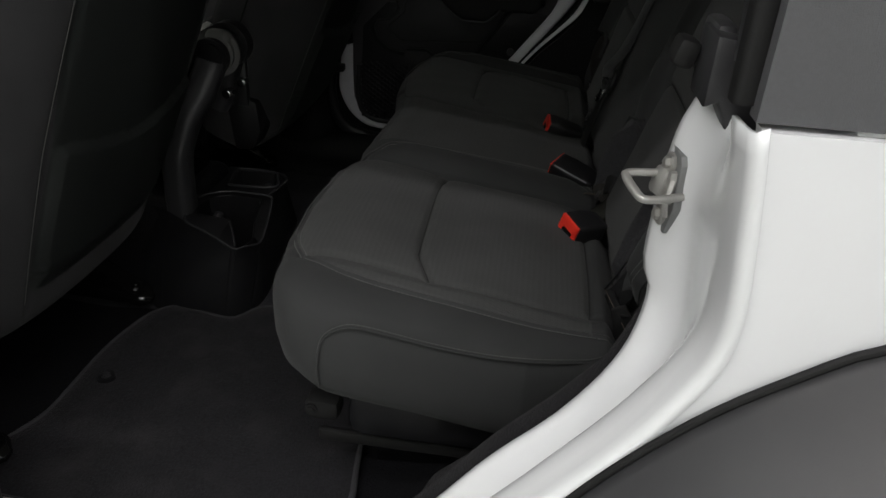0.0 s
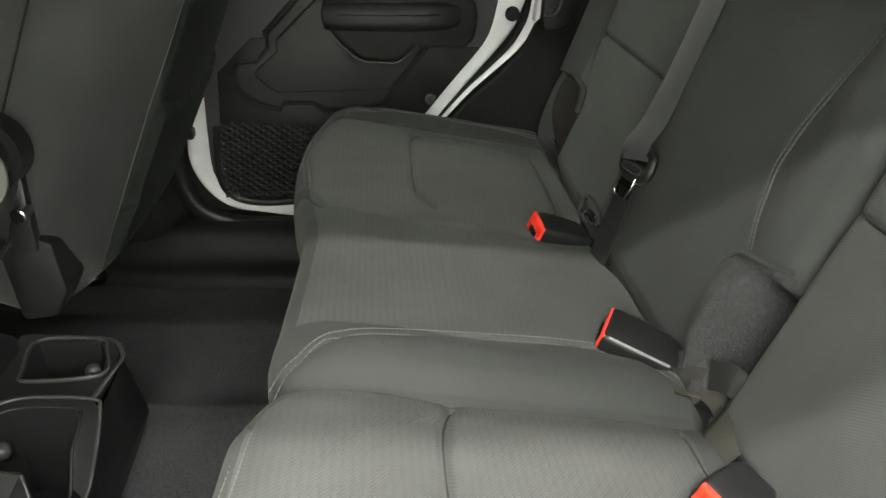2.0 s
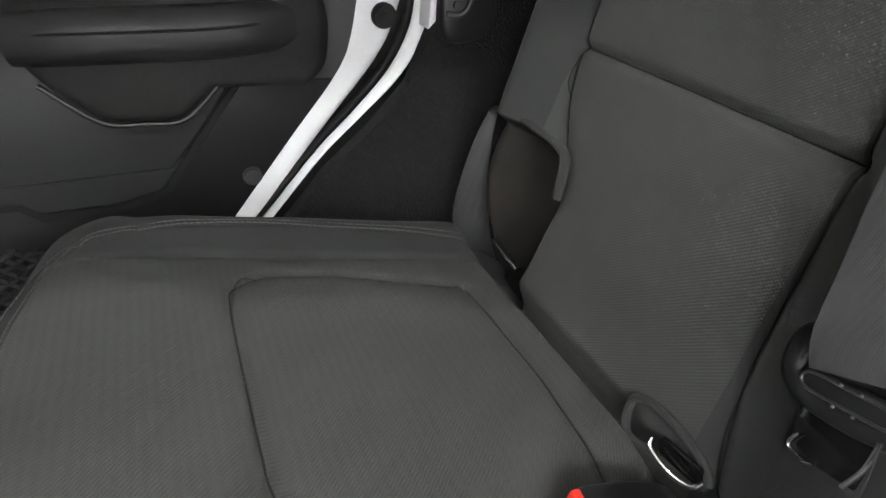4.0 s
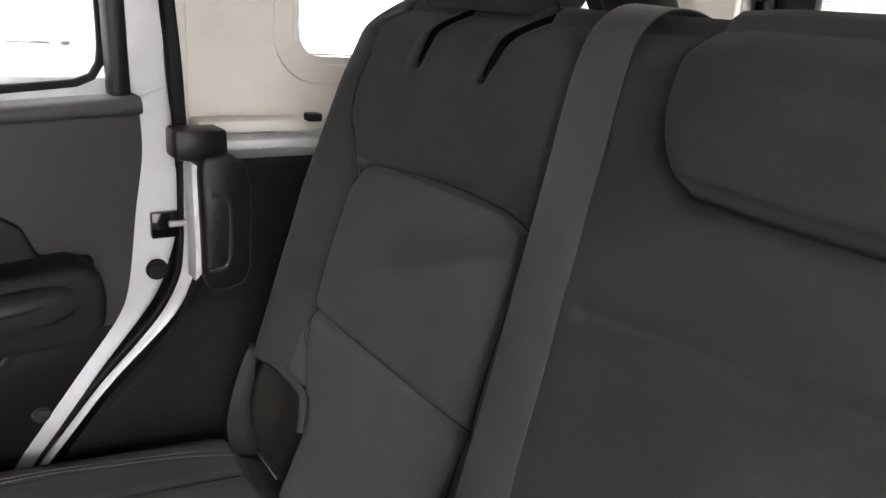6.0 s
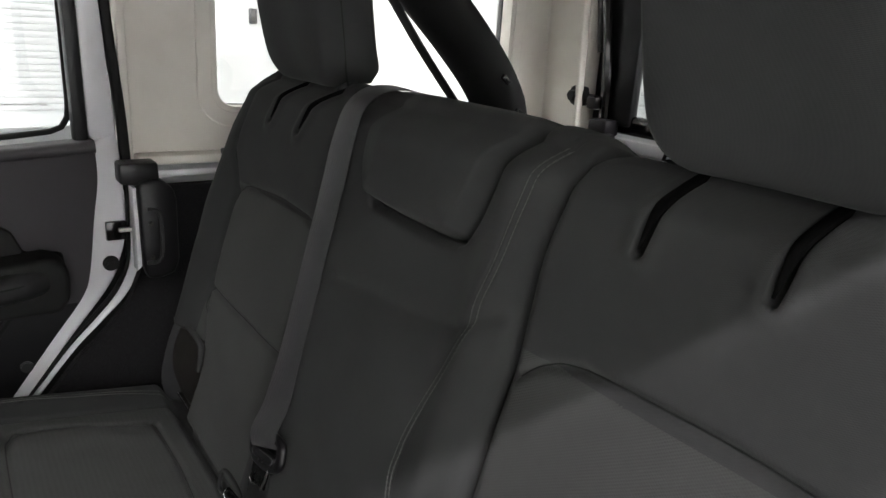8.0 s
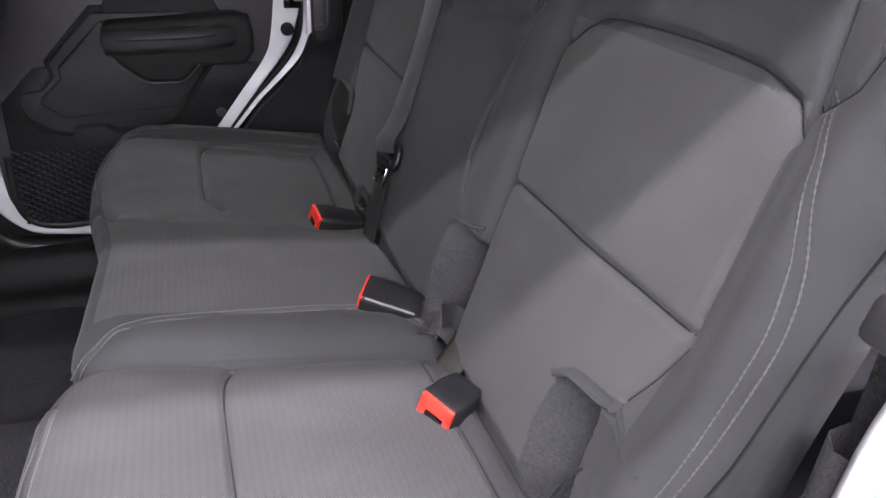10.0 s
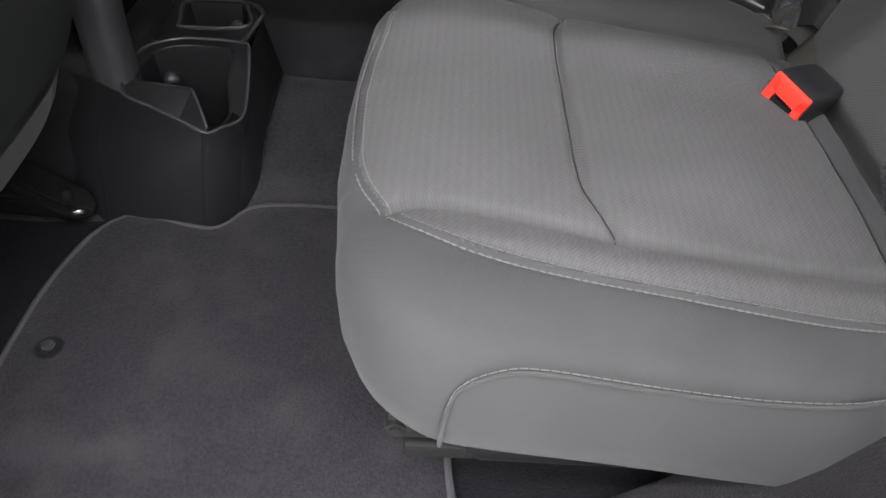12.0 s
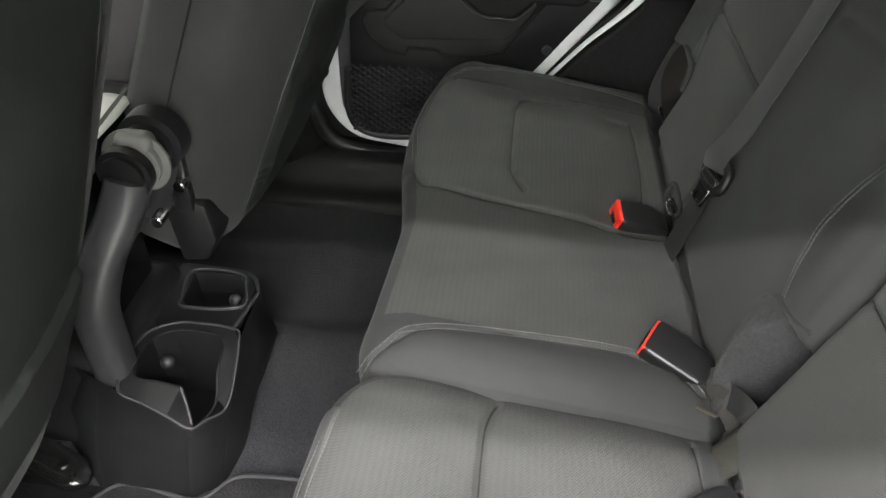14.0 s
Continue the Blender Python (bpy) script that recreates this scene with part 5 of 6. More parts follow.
def buckle(m, label, stalk, lined=False):
    """A belt buckle: black shell, red button, slot, stalk."""
    b = thing("belt_buckle", (0, 0, 0), label, "buckle", "belt buckles")
    sh = []
    for x, w, t in ((0.0, 0.050, 0.024), (0.004, 0.053, 0.027), (0.030, 0.054, 0.028), (0.055, 0.050, 0.027), (0.066, 0.042, 0.024), (0.070, 0.034, 0.018)):
        sh += [(x, p[0], p[1]) for p in rrect(w, t, min(t, w) * 0.22, 4)]
    k = 20
    fc = [(i * k + j, i * k + (j + 1) % k, (i + 1) * k + (j + 1) % k, (i + 1) * k + j) for i in range(5) for j in range(k)]
    fc += [tuple(range(k))[::-1], tuple(range(5 * k, 6 * k))]
    body = part("shell", raw(sh, fc), PLASTIC, b)
    bx = 0.0012 if lined else -0.001
    part("button", join(rbox((0.007, 0.048, 0.013), (bx, 0, 0.0055), 0.002), rbox((0.007, 0.012, 0.021), (bx, 0.018, 0.0), 0.002), rbox((0.007, 0.010, 0.021), (bx, -0.019, 0.0), 0.002)), RED, b, "red release button")
    part("slot", rbox((0.006, 0.026, 0.007), (-0.001, 0, -0.006), 0.001), GLOSS, b)
    part("trim_line", rbox((0.062, 0.0015, 0.002), (0.034, 0.0275, 0.000), 0.0004), PLASTIC_GREY, b)
    if lined:
        part("trim_line", rbox((0.058, 0.0030, 0.0024), (0.034, -0.0245, 0.0125), 0.0008, m=pose(0, 0, 0, 45, 0, 0)), TRIM_SILVER, b)
        part("trim_line", rbox((0.058, 0.0014, 0.0012), (0.034, -0.0272, -0.006), 0.0003), TRIM_SILVER, b)
    part("stalk", sweep([(0.066, 0, 0), *stalk], rrect(0.026, 0.010, 0.004), 16), WEB_DARK, b)
    part("ring", sweep([(0.078, -0.014, -0.002), (0.092, -0.012, -0.004), (0.094, 0.012, -0.004), (0.078, 0.014, -0.002)], ring(0.0028, 8), 24), STEEL_DARK, b)
    b.matrix_basis = m
    return b


buckle(axes((0.101, 1.018, 1.050), (0.80, 0.56, -0.12), (-0.60, 0.74, 0.25)) @ Matrix.Diagonal((0.85, 0.88, 1.35, 1)), "black buckle with red button on the single seat", ((0.085, 0, -0.010), (0.100, 0.004, -0.03)))
buckle(axes((0.082, 1.262, 1.058), (0.86, -0.44, -0.24), (0.44, 0.88, 0.18)) @ Matrix.Diagonal((1.15, 0.98, 1.1, 1)), "black buckle turned on its side on the middle seat", ((0.085, 0, -0.006), (0.104, 0.0, -0.02)), True)
buckle(axes((0.067, 1.540, 1.040), (0.93, 0.12, -0.30), (-0.10, 0.98, 0.16)) @ Matrix.Diagonal((1.15, 0.95, 1.2, 1)), "black buckle with red button on the far seat", ((0.085, 0, -0.004), (0.104, 0.0, -0.016)))

# strap bundle and hinge metal in the gap between seat and backrest
gap = thing("hinge_strap", (0.18, 1.12, 1.02), "crumpled grey strap in the gap between the seats", "strap")
part("strap", ribbon([(0.150, 1.205, 1.030), (0.160, 1.185, 1.046), (0.172, 1.160, 1.044), (0.176, 1.135, 1.030), (0.168, 1.115, 1.022)], 0.030, 0.002, (-0.3, -0.7, 0.6), 30), FOAM, gap)
part("loop", ribbon([(0.158, 1.150, 1.020), (0.168, 1.128, 1.034), (0.176, 1.105, 1.036), (0.170, 1.085, 1.022)], 0.022, 0.002, (-0.7, -0.1, 0.7), 24), WEBBING, gap)
part("clip", sweep([(0.150, 1.125, 1.030), (0.164, 1.112, 1.040), (0.182, 1.104, 1.052), (0.190, 1.108, 1.030)], rrect(0.006, 0.003, 0.001), 16), WEBBING, gap)
part("fold", ribbon([(0.164, 1.180, 1.06), (0.170, 1.150, 1.075), (0.185, 1.130, 1.06), (0.188, 1.110, 1.05)], 0.030, 0.002, (-0.8, -0.3, 0.3), 24), WEB_DARK, gap)

part("buckle_loop", ribbon([(0.148, 1.226, 1.040), (0.158, 1.214, 1.054), (0.163, 1.196, 1.052), (0.156, 1.182, 1.038), (0.147, 1.184, 1.026)], 0.020, 0.003, (-0.8, -0.2, 0.5), 30), PLASTIC_GREY, gap, "grey plastic loop behind the buckle")
part("steel_tab", sweep([(0.130, 1.174, 1.044), (0.138, 1.164, 1.049), (0.147, 1.158, 1.050)], rrect(0.004, 0.002, 0.0008), 12), RUSTED, gap, "worn steel tab")
# black block added behind the straps as the shade of the open gap
part("hinge_shadow_plate", rbox((0.03, 0.06, 0.05), (0.196, 1.142, 1.035), 0.006), RUBBER, gap)
part("flap", thicken(loft([[(0.140, 1.128, 1.034), (0.160, 1.140, 1.048), (0.182, 1.156, 1.068)], [(0.136, 1.108, 1.028), (0.158, 1.116, 1.044), (0.186, 1.128, 1.064)], [(0.140, 1.090, 1.018), (0.160, 1.096, 1.034), (0.186, 1.104, 1.046)]], 14, across=3), 0.0015), OLIVE, gap, "olive grey webbing flap", angle=180)

bracket = thing("hinge_bracket", (0.17, 0.84, 0.98), "dark steel seat hinge bracket behind the cushion", "hinge")
part("hinge_plate", prism([(0.150, 1.050), (0.166, 1.058), (0.185, 1.030), (0.190, 1.000), (0.175, 0.985), (0.158, 1.010)], "y", 0.800, 0.806, 0.001), RUBBER, bracket)
part("latch_bar", sweep([(0.160, 0.852, 1.048), (0.168, 0.835, 1.040), (0.176, 0.812, 1.030), (0.184, 0.795, 1.018)], rrect(0.008, 0.004, 0.002), 16), HINGE_FELT, bracket)
for a in (0.846, 0.800):
    part("pin", cyl(0.0025, 0.010, (0.166, a, 1.044), "x", 12, 0.001), RUBBER, bracket)
part("cover", thicken(raw([(0.152, 0.866, 1.030), (0.176, 0.858, 1.083), (0.180, 0.828, 1.092), (0.176, 0.806, 1.066), (0.160, 0.824, 1.026)], [(0, 1, 2, 3, 4)]), 0.004), HINGE_FELT, bracket, "dark felt hinge cover", smooth=False)
part("channel", sweep([(0.148, 0.839, 1.056), (0.162, 0.817, 1.040), (0.178, 0.793, 1.022)], rrect(0.009, 0.006, 0.002), 10, up=(-0.6, -0.4, 0.7)), HINGE_FELT, bracket)
part("channel_edge", sweep([(0.143, 0.835, 1.058), (0.157, 0.812, 1.042), (0.173, 0.788, 1.024)], ring(0.0007, 6), 10), RUSTED, bracket, "rusted steel edge")
part("wire", sweep([(0.150, 0.885, 1.03), (0.158, 0.868, 1.06), (0.170, 0.858, 1.095), (0.182, 0.850, 1.11)], ring(0.0016, 6), 24), PLASTIC, bracket)
part("foam_edge", rbox((0.05, 0.022, 0.035), (0.178, 0.775, 1.000), 0.010, m=pose(0, 0, 0, 10, 25, 12)), FOAM, bracket, "dusty exposed foam edge")

anchor = thing("child_seat_anchor", (0.14, 1.58, 1.04), "child seat anchor slot with bright wire", "anchor")
part("slot_lip", sweep([back_place(a, b, 0.004) for a, b in ((1.632, bz(1.043)), (1.620, bz(1.054)), (1.588, bz(1.056)), (1.558, bz(1.052)), (1.547, bz(1.043)), (1.560, bz(1.036)), (1.592, bz(1.030)), (1.622, bz(1.024)))], ring(0.0034, 8), 50, True, up=(-1, 0, 0)), CLOTH_PLAIN, anchor)
part("slot_back", rbox((0.005, 0.040, 0.014), (0.155, 1.570, 1.045), 0.002, m=pose(0, 0, 0, -8, 0, 0)), GLOSS, anchor)
part("wire", sweep([(0.154, 1.598, 1.040), (0.149, 1.592, 1.037), (0.148, 1.570, 1.036), (0.150, 1.553, 1.040), (0.155, 1.549, 1.046)], ring(0.0018, 8), 24), CHROME, anchor)


# ---- far rear door, closed ----
TRIM_EDGE = [(0.098, 1.462), (0.100, 1.398), (0.089, 1.324), (0.074, 1.215), (0.054, 1.168), (0.000, 1.096), (-0.068, 1.004), (-0.13, 0.905), (-0.20, 0.838),
             (-0.30, 0.816), (-0.40, 0.814), (-0.452, 0.822), (-0.488, 0.864), (-0.501, 0.930), (-0.500, 1.200), (-0.490, 1.425)]
BAND_OUT = [(0.136, 1.480), (0.144, 1.395), (0.143, 1.299), (0.130, 1.242), (0.106, 1.186), (0.024, 1.081), (-0.038, 0.986), (-0.12, 0.872), (-0.20, 0.797),
            (-0.30, 0.780), (-0.40, 0.782), (-0.487, 0.806), (-0.546, 0.872), (-0.556, 0.949), (-0.545, 1.200), (-0.525, 1.480)]
TRIM_W = TRIM_EDGE[:10] + [(-0.40, 0.814), (-0.452, 0.822), (-0.488, 0.862), (-0.502, 0.912), (-0.507, 0.962), (-0.505, 1.043)]
BAND_W = BAND_OUT[:10] + [(-0.40, 0.788), (-0.470, 0.801), (-0.518, 0.842), (-0.543, 0.894), (-0.546, 0.950), (-0.534, 1.035)]
door = thing("door_1", (-0.2, 2.12, 0.78), "closed rear door with dark trim and white painted edge", "door", kind="structure")
part("shell_edge", thicken(loft([rail(TRIM_W, 2.118, -0.012), rail(TRIM_W, 2.112), [(x, 2.112, z) for x, z in ((np.array(TRIM_W) * 0.5 + np.array(BAND_W) * 0.5).tolist())],
                        rail(BAND_W, 2.114, -0.004), rail(BAND_W, 2.124, 0.002), rail(BAND_W, 2.150, 0.004)], 130, across=3), 0.002), PAINT_IN, door, "white painted door edge", angle=180)
inner = [tuple(p) for p in curve(TRIM_EDGE, 90)]
inner_small = [(p[0], p[2]) for p in rail(inner, 0, -0.002)]
# trim panel with a rolled top
part("trim_panel", prism([(p[0], p[1]) for p in inner_small], "y", 2.098, 2.125, 0.003), DOOR_TRIM, door, smooth=True)
part("top_roll", sweep([(-0.48, 2.104, 1.416), (-0.25, 2.102, 1.434), (0.0, 2.102, 1.452), (0.095, 2.104, 1.458)], rrect(0.055, 0.022, 0.010), 20), DOOR_TRIM, door)
part("front_edge_trim", prism([(-0.500, 1.045), (-0.560, 1.050), (-0.560, 1.90), (-0.455, 1.90), (-0.455, 1.47), (-0.490, 1.40)], "y", 2.100, 2.150, 0.005), PLASTIC, door)
part("gap_filler", prism([(-0.62, 0.70), (-0.44, 0.70), (-0.44, 1.90), (-0.62, 1.90)], "y", 2.155, 2.185), RUBBER, door, smooth=False)
part("outer_skin", rbox((0.66, 0.012, 0.74), (-0.20, 2.196, 1.11), 0.004), PAINT, door)
# armrest with its shadowed pull recess and stitched top
part("recess", prism([(-0.262, 1.250), (-0.250, 1.300), (-0.205, 1.338), (-0.080, 1.340), (-0.045, 1.315), (-0.030, 1.277), (0.030, 1.270), (0.038, 1.190), (-0.041, 1.171), (-0.100, 1.143), (-0.195, 1.150), (-0.250, 1.194)], "y", 2.086, 2.104, 0.007), RUBBER, door, "black recessed door pull")
part("arm_body", prism([(-0.262, 1.223), (-0.255, 1.264), (-0.05, 1.276), (0.0, 1.281), (0.026, 1.268), (0.033, 1.240), (0.030, 1.200), (0.012, 1.178), (-0.083, 1.178), (-0.115, 1.147), (-0.185, 1.149), (-0.228, 1.183)], "y", 2.026, 2.100, 0.012, 3), RUBBER, door, "black armrest body with its pull cup")
part("cup_rim", sweep([(-0.236, 2.027, 1.188), (-0.188, 2.025, 1.152), (-0.150, 2.024, 1.149), (-0.113, 2.025, 1.151), (-0.080, 2.027, 1.182)], rrect(0.005, 0.005, 0.002), 40, up=(0, 1, 0)), PLASTIC, door)
arm_line = [(-0.245, 2.052, 1.228), (-0.20, 2.040, 1.231), (-0.10, 2.038, 1.234), (-0.05, 2.042, 1.237), (-0.018, 2.056, 1.240)]
arm = part("armrest", sweep(arm_line, rrect(0.070, 0.050, 0.020, 6), 30), LOWER_TRIM_DARKENED, door, "padded door armrest")
part("armrest_seam", sweep([(x, y - 0.0350, z + 0.006) for x, y, z in arm_line], ring(0.0016, 6), 30), PIPING_AND_CREASE, arm)
lever_b = part("latch_bezel", sweep([(-0.275, 2.096, 1.395), (-0.272, 2.096, 1.360), (-0.284, 2.096, 1.328), (-0.330, 2.096, 1.320), (-0.380, 2.096, 1.330), (-0.390, 2.096, 1.370), (-0.375, 2.096, 1.408), (-0.300, 2.096, 1.410)], rrect(0.008, 0.008, 0.003), 70, True, up=(0, 1, 0)), PLASTIC, door, "black inner door handle bezel")
part("latch_lever", rbox((0.085, 0.010, 0.030), (-0.330, 2.094, 1.372), 0.004), PLASTIC, lever_b)
# lower moulding and map pocket net
# black plate over the trim, in place of the shade low on the door
part("lower_shade_plate", prism([(0.050, 1.168), (-0.004, 1.096), (-0.072, 1.004), (-0.134, 0.905), (-0.20, 0.842), (-0.30, 0.824), (-0.40, 0.824), (-0.442, 0.840), (-0.468, 0.882), (-0.473, 0.989), (-0.470, 1.10), (-0.40, 1.17)], "y", 2.0945, 2.106, 0.002), PLASTIC, door, "black plate standing in for shade on the lower door")
LOWER = [(-0.276, 1.278), (-0.308, 1.246), (-0.370, 1.181), (-0.365, 1.154), (-0.389, 1.126), (-0.425, 1.122), (-0.437, 1.102), (-0.426, 1.069), (-0.389, 1.041), (-0.344, 1.034), (-0.338, 1.048), (-0.282, 1.050),
         (-0.263, 1.036), (-0.185, 1.041), (-0.140, 1.054), (-0.107, 1.102), (-0.069, 1.154), (-0.030, 1.205), (-0.100, 1.280)]
# black ledge round the panel paints the shade of its groove
part("panel_groove_shade", prism([(-0.25 + (x + 0.25) * 1.055, 1.15 + (z - 1.15) * 1.09) for x, z in LOWER], "y", 2.091, 2.104, 0.002), RUBBER, door)
lower = part("lower_panel", prism(LOWER, "y", 2.083, 2.104, 0.006, 3), LOWER_TRIM_DARKENED, door, "moulded lower panel with stepped outline")
part("panel_step", prism([(-0.262, 1.262), (-0.352, 1.172), (-0.350, 1.150), (-0.392, 1.112), (-0.396, 1.100), (-0.354, 1.067), (-0.310, 1.070), (-0.129, 1.080), (-0.092, 1.128), (-0.050, 1.190), (-0.10, 1.262)], "y", 2.077, 2.090, 0.005, 3), LOWER_TRIM_DARKENED, lower)
part("pocket_frame", sweep([(-0.478, 2.088, 0.99), (-0.480, 2.088, 0.89), (-0.45, 2.088, 0.838), (-0.36, 2.088, 0.828), (-0.20, 2.088, 0.86), (-0.16, 2.088, 0.93), (-0.17, 2.088, 1.000)], rrect(0.016, 0.02, 0.006), 60, up=(0, 1, 0)), PLASTIC, door)
net_v, net_f = [], []
for i in range(27):
    for s in (1, -1):
        x0 = -0.70 + i * 0.021
        pts = [(x0 + (0 if s > 0 else 0.24), 0.840), (x0 + (0.24 if s > 0 else 0), 1.003)]
        (ax, az), (bx, bz_) = pts
        clip = [max(0.0, min(1.0, (w - ax) / (bx - ax))) for w in (-0.470, -0.165)]
        lo_, hi_ = min(clip), max(clip)
        if hi_ - lo_ < 0.05:
            continue
        p0, p1 = Vector((ax + (bx - ax) * lo_, 2.080, az + (bz_ - az) * lo_)), Vector((ax + (bx - ax) * hi_, 2.080, az + (bz_ - az) * hi_))
        dv = (p1 - p0).normalized()
        sd = dv.cross(Vector((0, 1, 0))) * 0.0034
        o = len(net_v)
        for p in (p0, p1):
            net_v += [tuple(p + sd), tuple(p - sd), tuple(p + Vector((0, -0.003, 0)))]
        net_f += [(o, o + 1, o + 4, o + 3), (o + 1, o + 2, o + 5, o + 4), (o + 2, o, o + 3, o + 5)]
part("pocket_net", raw(net_v, net_f), NET, door, "elastic net over the door pocket", smooth=False, kind="stuff")
part("bump_stop", join(cyl(0.0145, 0.010, (0.111, 2.106, 1.234), "y", 24, 0.003), cyl(0.007, 0.014, (0.111, 2.104, 1.234), "y", 16, 0.002)), RUBBER, door, "round black rubber door stop")
part("latch_slot", rbox((0.036, 0.012, 0.036), (0.124, 2.108, 1.296), 0.003), GLOSS, door)
part("screw_cap", cyl(0.011, 0.008, (-0.045, 2.094, 1.060), "y", 20, 0.002), PLASTIC_GREY, door)
# window frame and glass
part("window_post", join(prism([(0.066, 1.462), (0.090, 1.462), (0.082, 1.90), (0.060, 1.90)], "y", 2.100, 2.135, 0.006), rbox((0.60, 0.03, 0.05), (-0.22, 2.12, 1.885), 0.008)), PLASTIC, door)
part("frame_edge", prism([(0.091, 1.445), (0.139, 1.445), (0.112, 1.92), (0.080, 1.92)], "y", 2.114, 2.150, 0.006), PAINT_IN, door, "white painted window frame")
pane = part("pane", rbox((0.62, 0.004, 0.49), (-0.24, 2.150, 1.650), 0.001), GLASS, door, smooth=False)
pane.visible_shadow = False
part("glass_seal", sweep([(-0.52, 2.142, 1.428), (-0.2, 2.142, 1.456), (0.0, 2.142, 1.474), (0.045, 2.142, 1.482), (0.064, 2.142, 1.505), (0.066, 2.142, 1.60), (0.062, 2.142, 1.88)], rrect(0.010, 0.010, 0.003), 50, up=(0, 1, 0)), RUBBER, door)
marks = thing("glass_marking", (-0.05, 2.147, 1.51), "small printed maker's bars at the pane's foot", "marking")
part("bars", join(rbox((0.022, 0.0006, 0.003), (0.0, 2.1472, 1.524), 0), rbox((0.010, 0.0006, 0.005), (0.028, 2.1472, 1.524), 0), rbox((0.016, 0.0006, 0.002), (-0.026, 2.1472, 1.524), 0)), PRINT_GREY, marks, smooth=False)

# body behind the door: white flange, rubber seal, striker
far_body = thing("far_post", (0.16, 2.12, 0.9), "white body flange and rubber seal beside the door", "body post", kind="structure")
SEAL_LINE = [(0.150, 1.385), (0.148, 1.300), (0.146, 1.259), (0.139, 1.219), (0.116, 1.174), (0.078, 1.130), (0.031, 1.082), (-0.020, 1.020), (-0.058, 0.970), (-0.118, 0.875)]
wide = [0.011, 0.012, 0.013, 0.016, 0.014, 0.010, 0.008, 0.007, 0.006, 0.006]
part("flange", thicken(loft([[(x + 0.001, 2.104, z) for x, z in SEAL_LINE], [(x + w * 0.75, 2.097, z - w * 0.25) for (x, z), w in zip(SEAL_LINE, wide)], [(x + w * 0.95, 2.096, z - w * 0.35) for (x, z), w in zip(SEAL_LINE, wide)]], 70, across=2), 0.0015), PAINT_IN, far_body, angle=180)
part("flange_lip", prism([(0.147, 1.386), (0.156, 1.384), (0.157, 1.236), (0.148, 1.226), (0.149, 1.262)], "y", 2.060, 2.093, 0.002), PAINT_IN, far_body)
part("door_seal", sweep([(x - 0.001, 2.116, z + 0.001) for x, z in SEAL_LINE], rrect(0.008, 0.010, 0.0035), 60, up=(0, 1, 0)), RUBBER, far_body)
part("upper_seal", sweep([(0.152, 2.120, 1.37), (0.148, 2.122, 1.50), (0.136, 2.126, 1.66), (0.120, 2.13, 1.90)], rrect(0.018, 0.02, 0.006), 20, up=(0, 1, 0)), RUBBER, far_body)
part("belt_ledge", rbox((1.04, 0.05, 0.014), (0.715, 2.120, 1.401), 0.004), PAINT_IN, far_body)
part("side_skin", rbox((1.2, 0.012, 0.72), (0.74, 2.200, 1.05), 0.004), PAINT, far_body)
part("post_filler", rbox((0.34, 0.034, 0.70), (0.035, 2.170, 1.07), 0.004), RUBBER, far_body)
part("striker_bar", join(rbox((0.040, 0.008, 0.008), (0.147, 2.100, 1.298), 0.002), rbox((0.008, 0.010, 0.030), (0.160, 2.098, 1.298), 0.002)), ZINC, far_body, "zinc striker bar")
holder = thing("post_cover", (0.2, 2.08, 1.19), "black plastic cover on the rear post", "cover")
part("cover_body", join(prism([(0.153, 1.384), (0.160, 1.398), (0.192, 1.402), (0.216, 1.384), (0.222, 1.360), (0.222, 1.242), (0.212, 1.219), (0.188, 1.212), (0.164, 1.214), (0.157, 1.238)], "y", 2.046, 2.094, 0.007, 3), prism([(0.128, 1.392), (0.128, 1.430), (0.194, 1.430), (0.196, 1.385)], "y", 2.058, 2.105, 0.005)), PLASTIC, holder)
part("cover_recess", sweep([(0.168, 2.045, 1.348), (0.186, 2.045, 1.342), (0.191, 2.045, 1.315), (0.190, 2.045, 1.262), (0.180, 2.045, 1.246), (0.162, 2.045, 1.246)], rrect(0.006, 0.006, 0.002), 40, up=(0, 1, 0)), PLASTIC_GREY, holder)
for zz in (1.31, 1.245):
    part("screw", cyl(0.004, 0.006, (0.173, 2.044, zz + 0.01), "y", 12, 0.001), STEEL_DARK, holder)
clip = thing("trim_clip", (0.30, 2.10, 1.43), "small dark clip on the hardtop ledge", "clip")
part("clip_body", rbox((0.022, 0.02, 0.012), (0.335, 2.100, 1.437), 0.003), PLASTIC, clip)

part("opening_lip", sweep([(x - 0.022, 2.106, z - 0.020) for x, z in ((-0.545, 1.000), (-0.548, 0.900), (-0.512, 0.820), (-0.440, 0.788), (-0.30, 0.784), (-0.15, 0.786))], rrect(0.034, 0.030, 0.012), 50, up=(0, 1, 0)), PLASTIC, door, "black plastic lip round the door opening")

# sill and middle post on the far side
far_sill = thing("trim_sill", (-0.3, 2.05, 0.68), "black plastic sill under the far door", "sill", kind="structure")
part("sill_cover", loft([[(-1.9, 1.985, 0.668), (-0.7, 1.985, 0.668), (0.05, 1.985, 0.668)], [(-1.9, 1.995, 0.695), (-0.7, 1.995, 0.695), (0.05, 1.995, 0.695)],
                        [(-1.9, 2.035, 0.715), (-0.7, 2.035, 0.715), (0.05, 2.035, 0.715)], [(-1.9, 2.06, 0.765), (-0.7, 2.06, 0.765), (0.05, 2.06, 0.765)],
                        [(-1.9, 2.10, 0.778), (-0.7, 2.10, 0.778), (0.05, 2.10, 0.778)], [(-1.9, 2.16, 0.775), (-0.7, 2.16, 0.775), (0.05, 2.16, 0.775)]], 30, across=4), SILL, far_sill, angle=180)
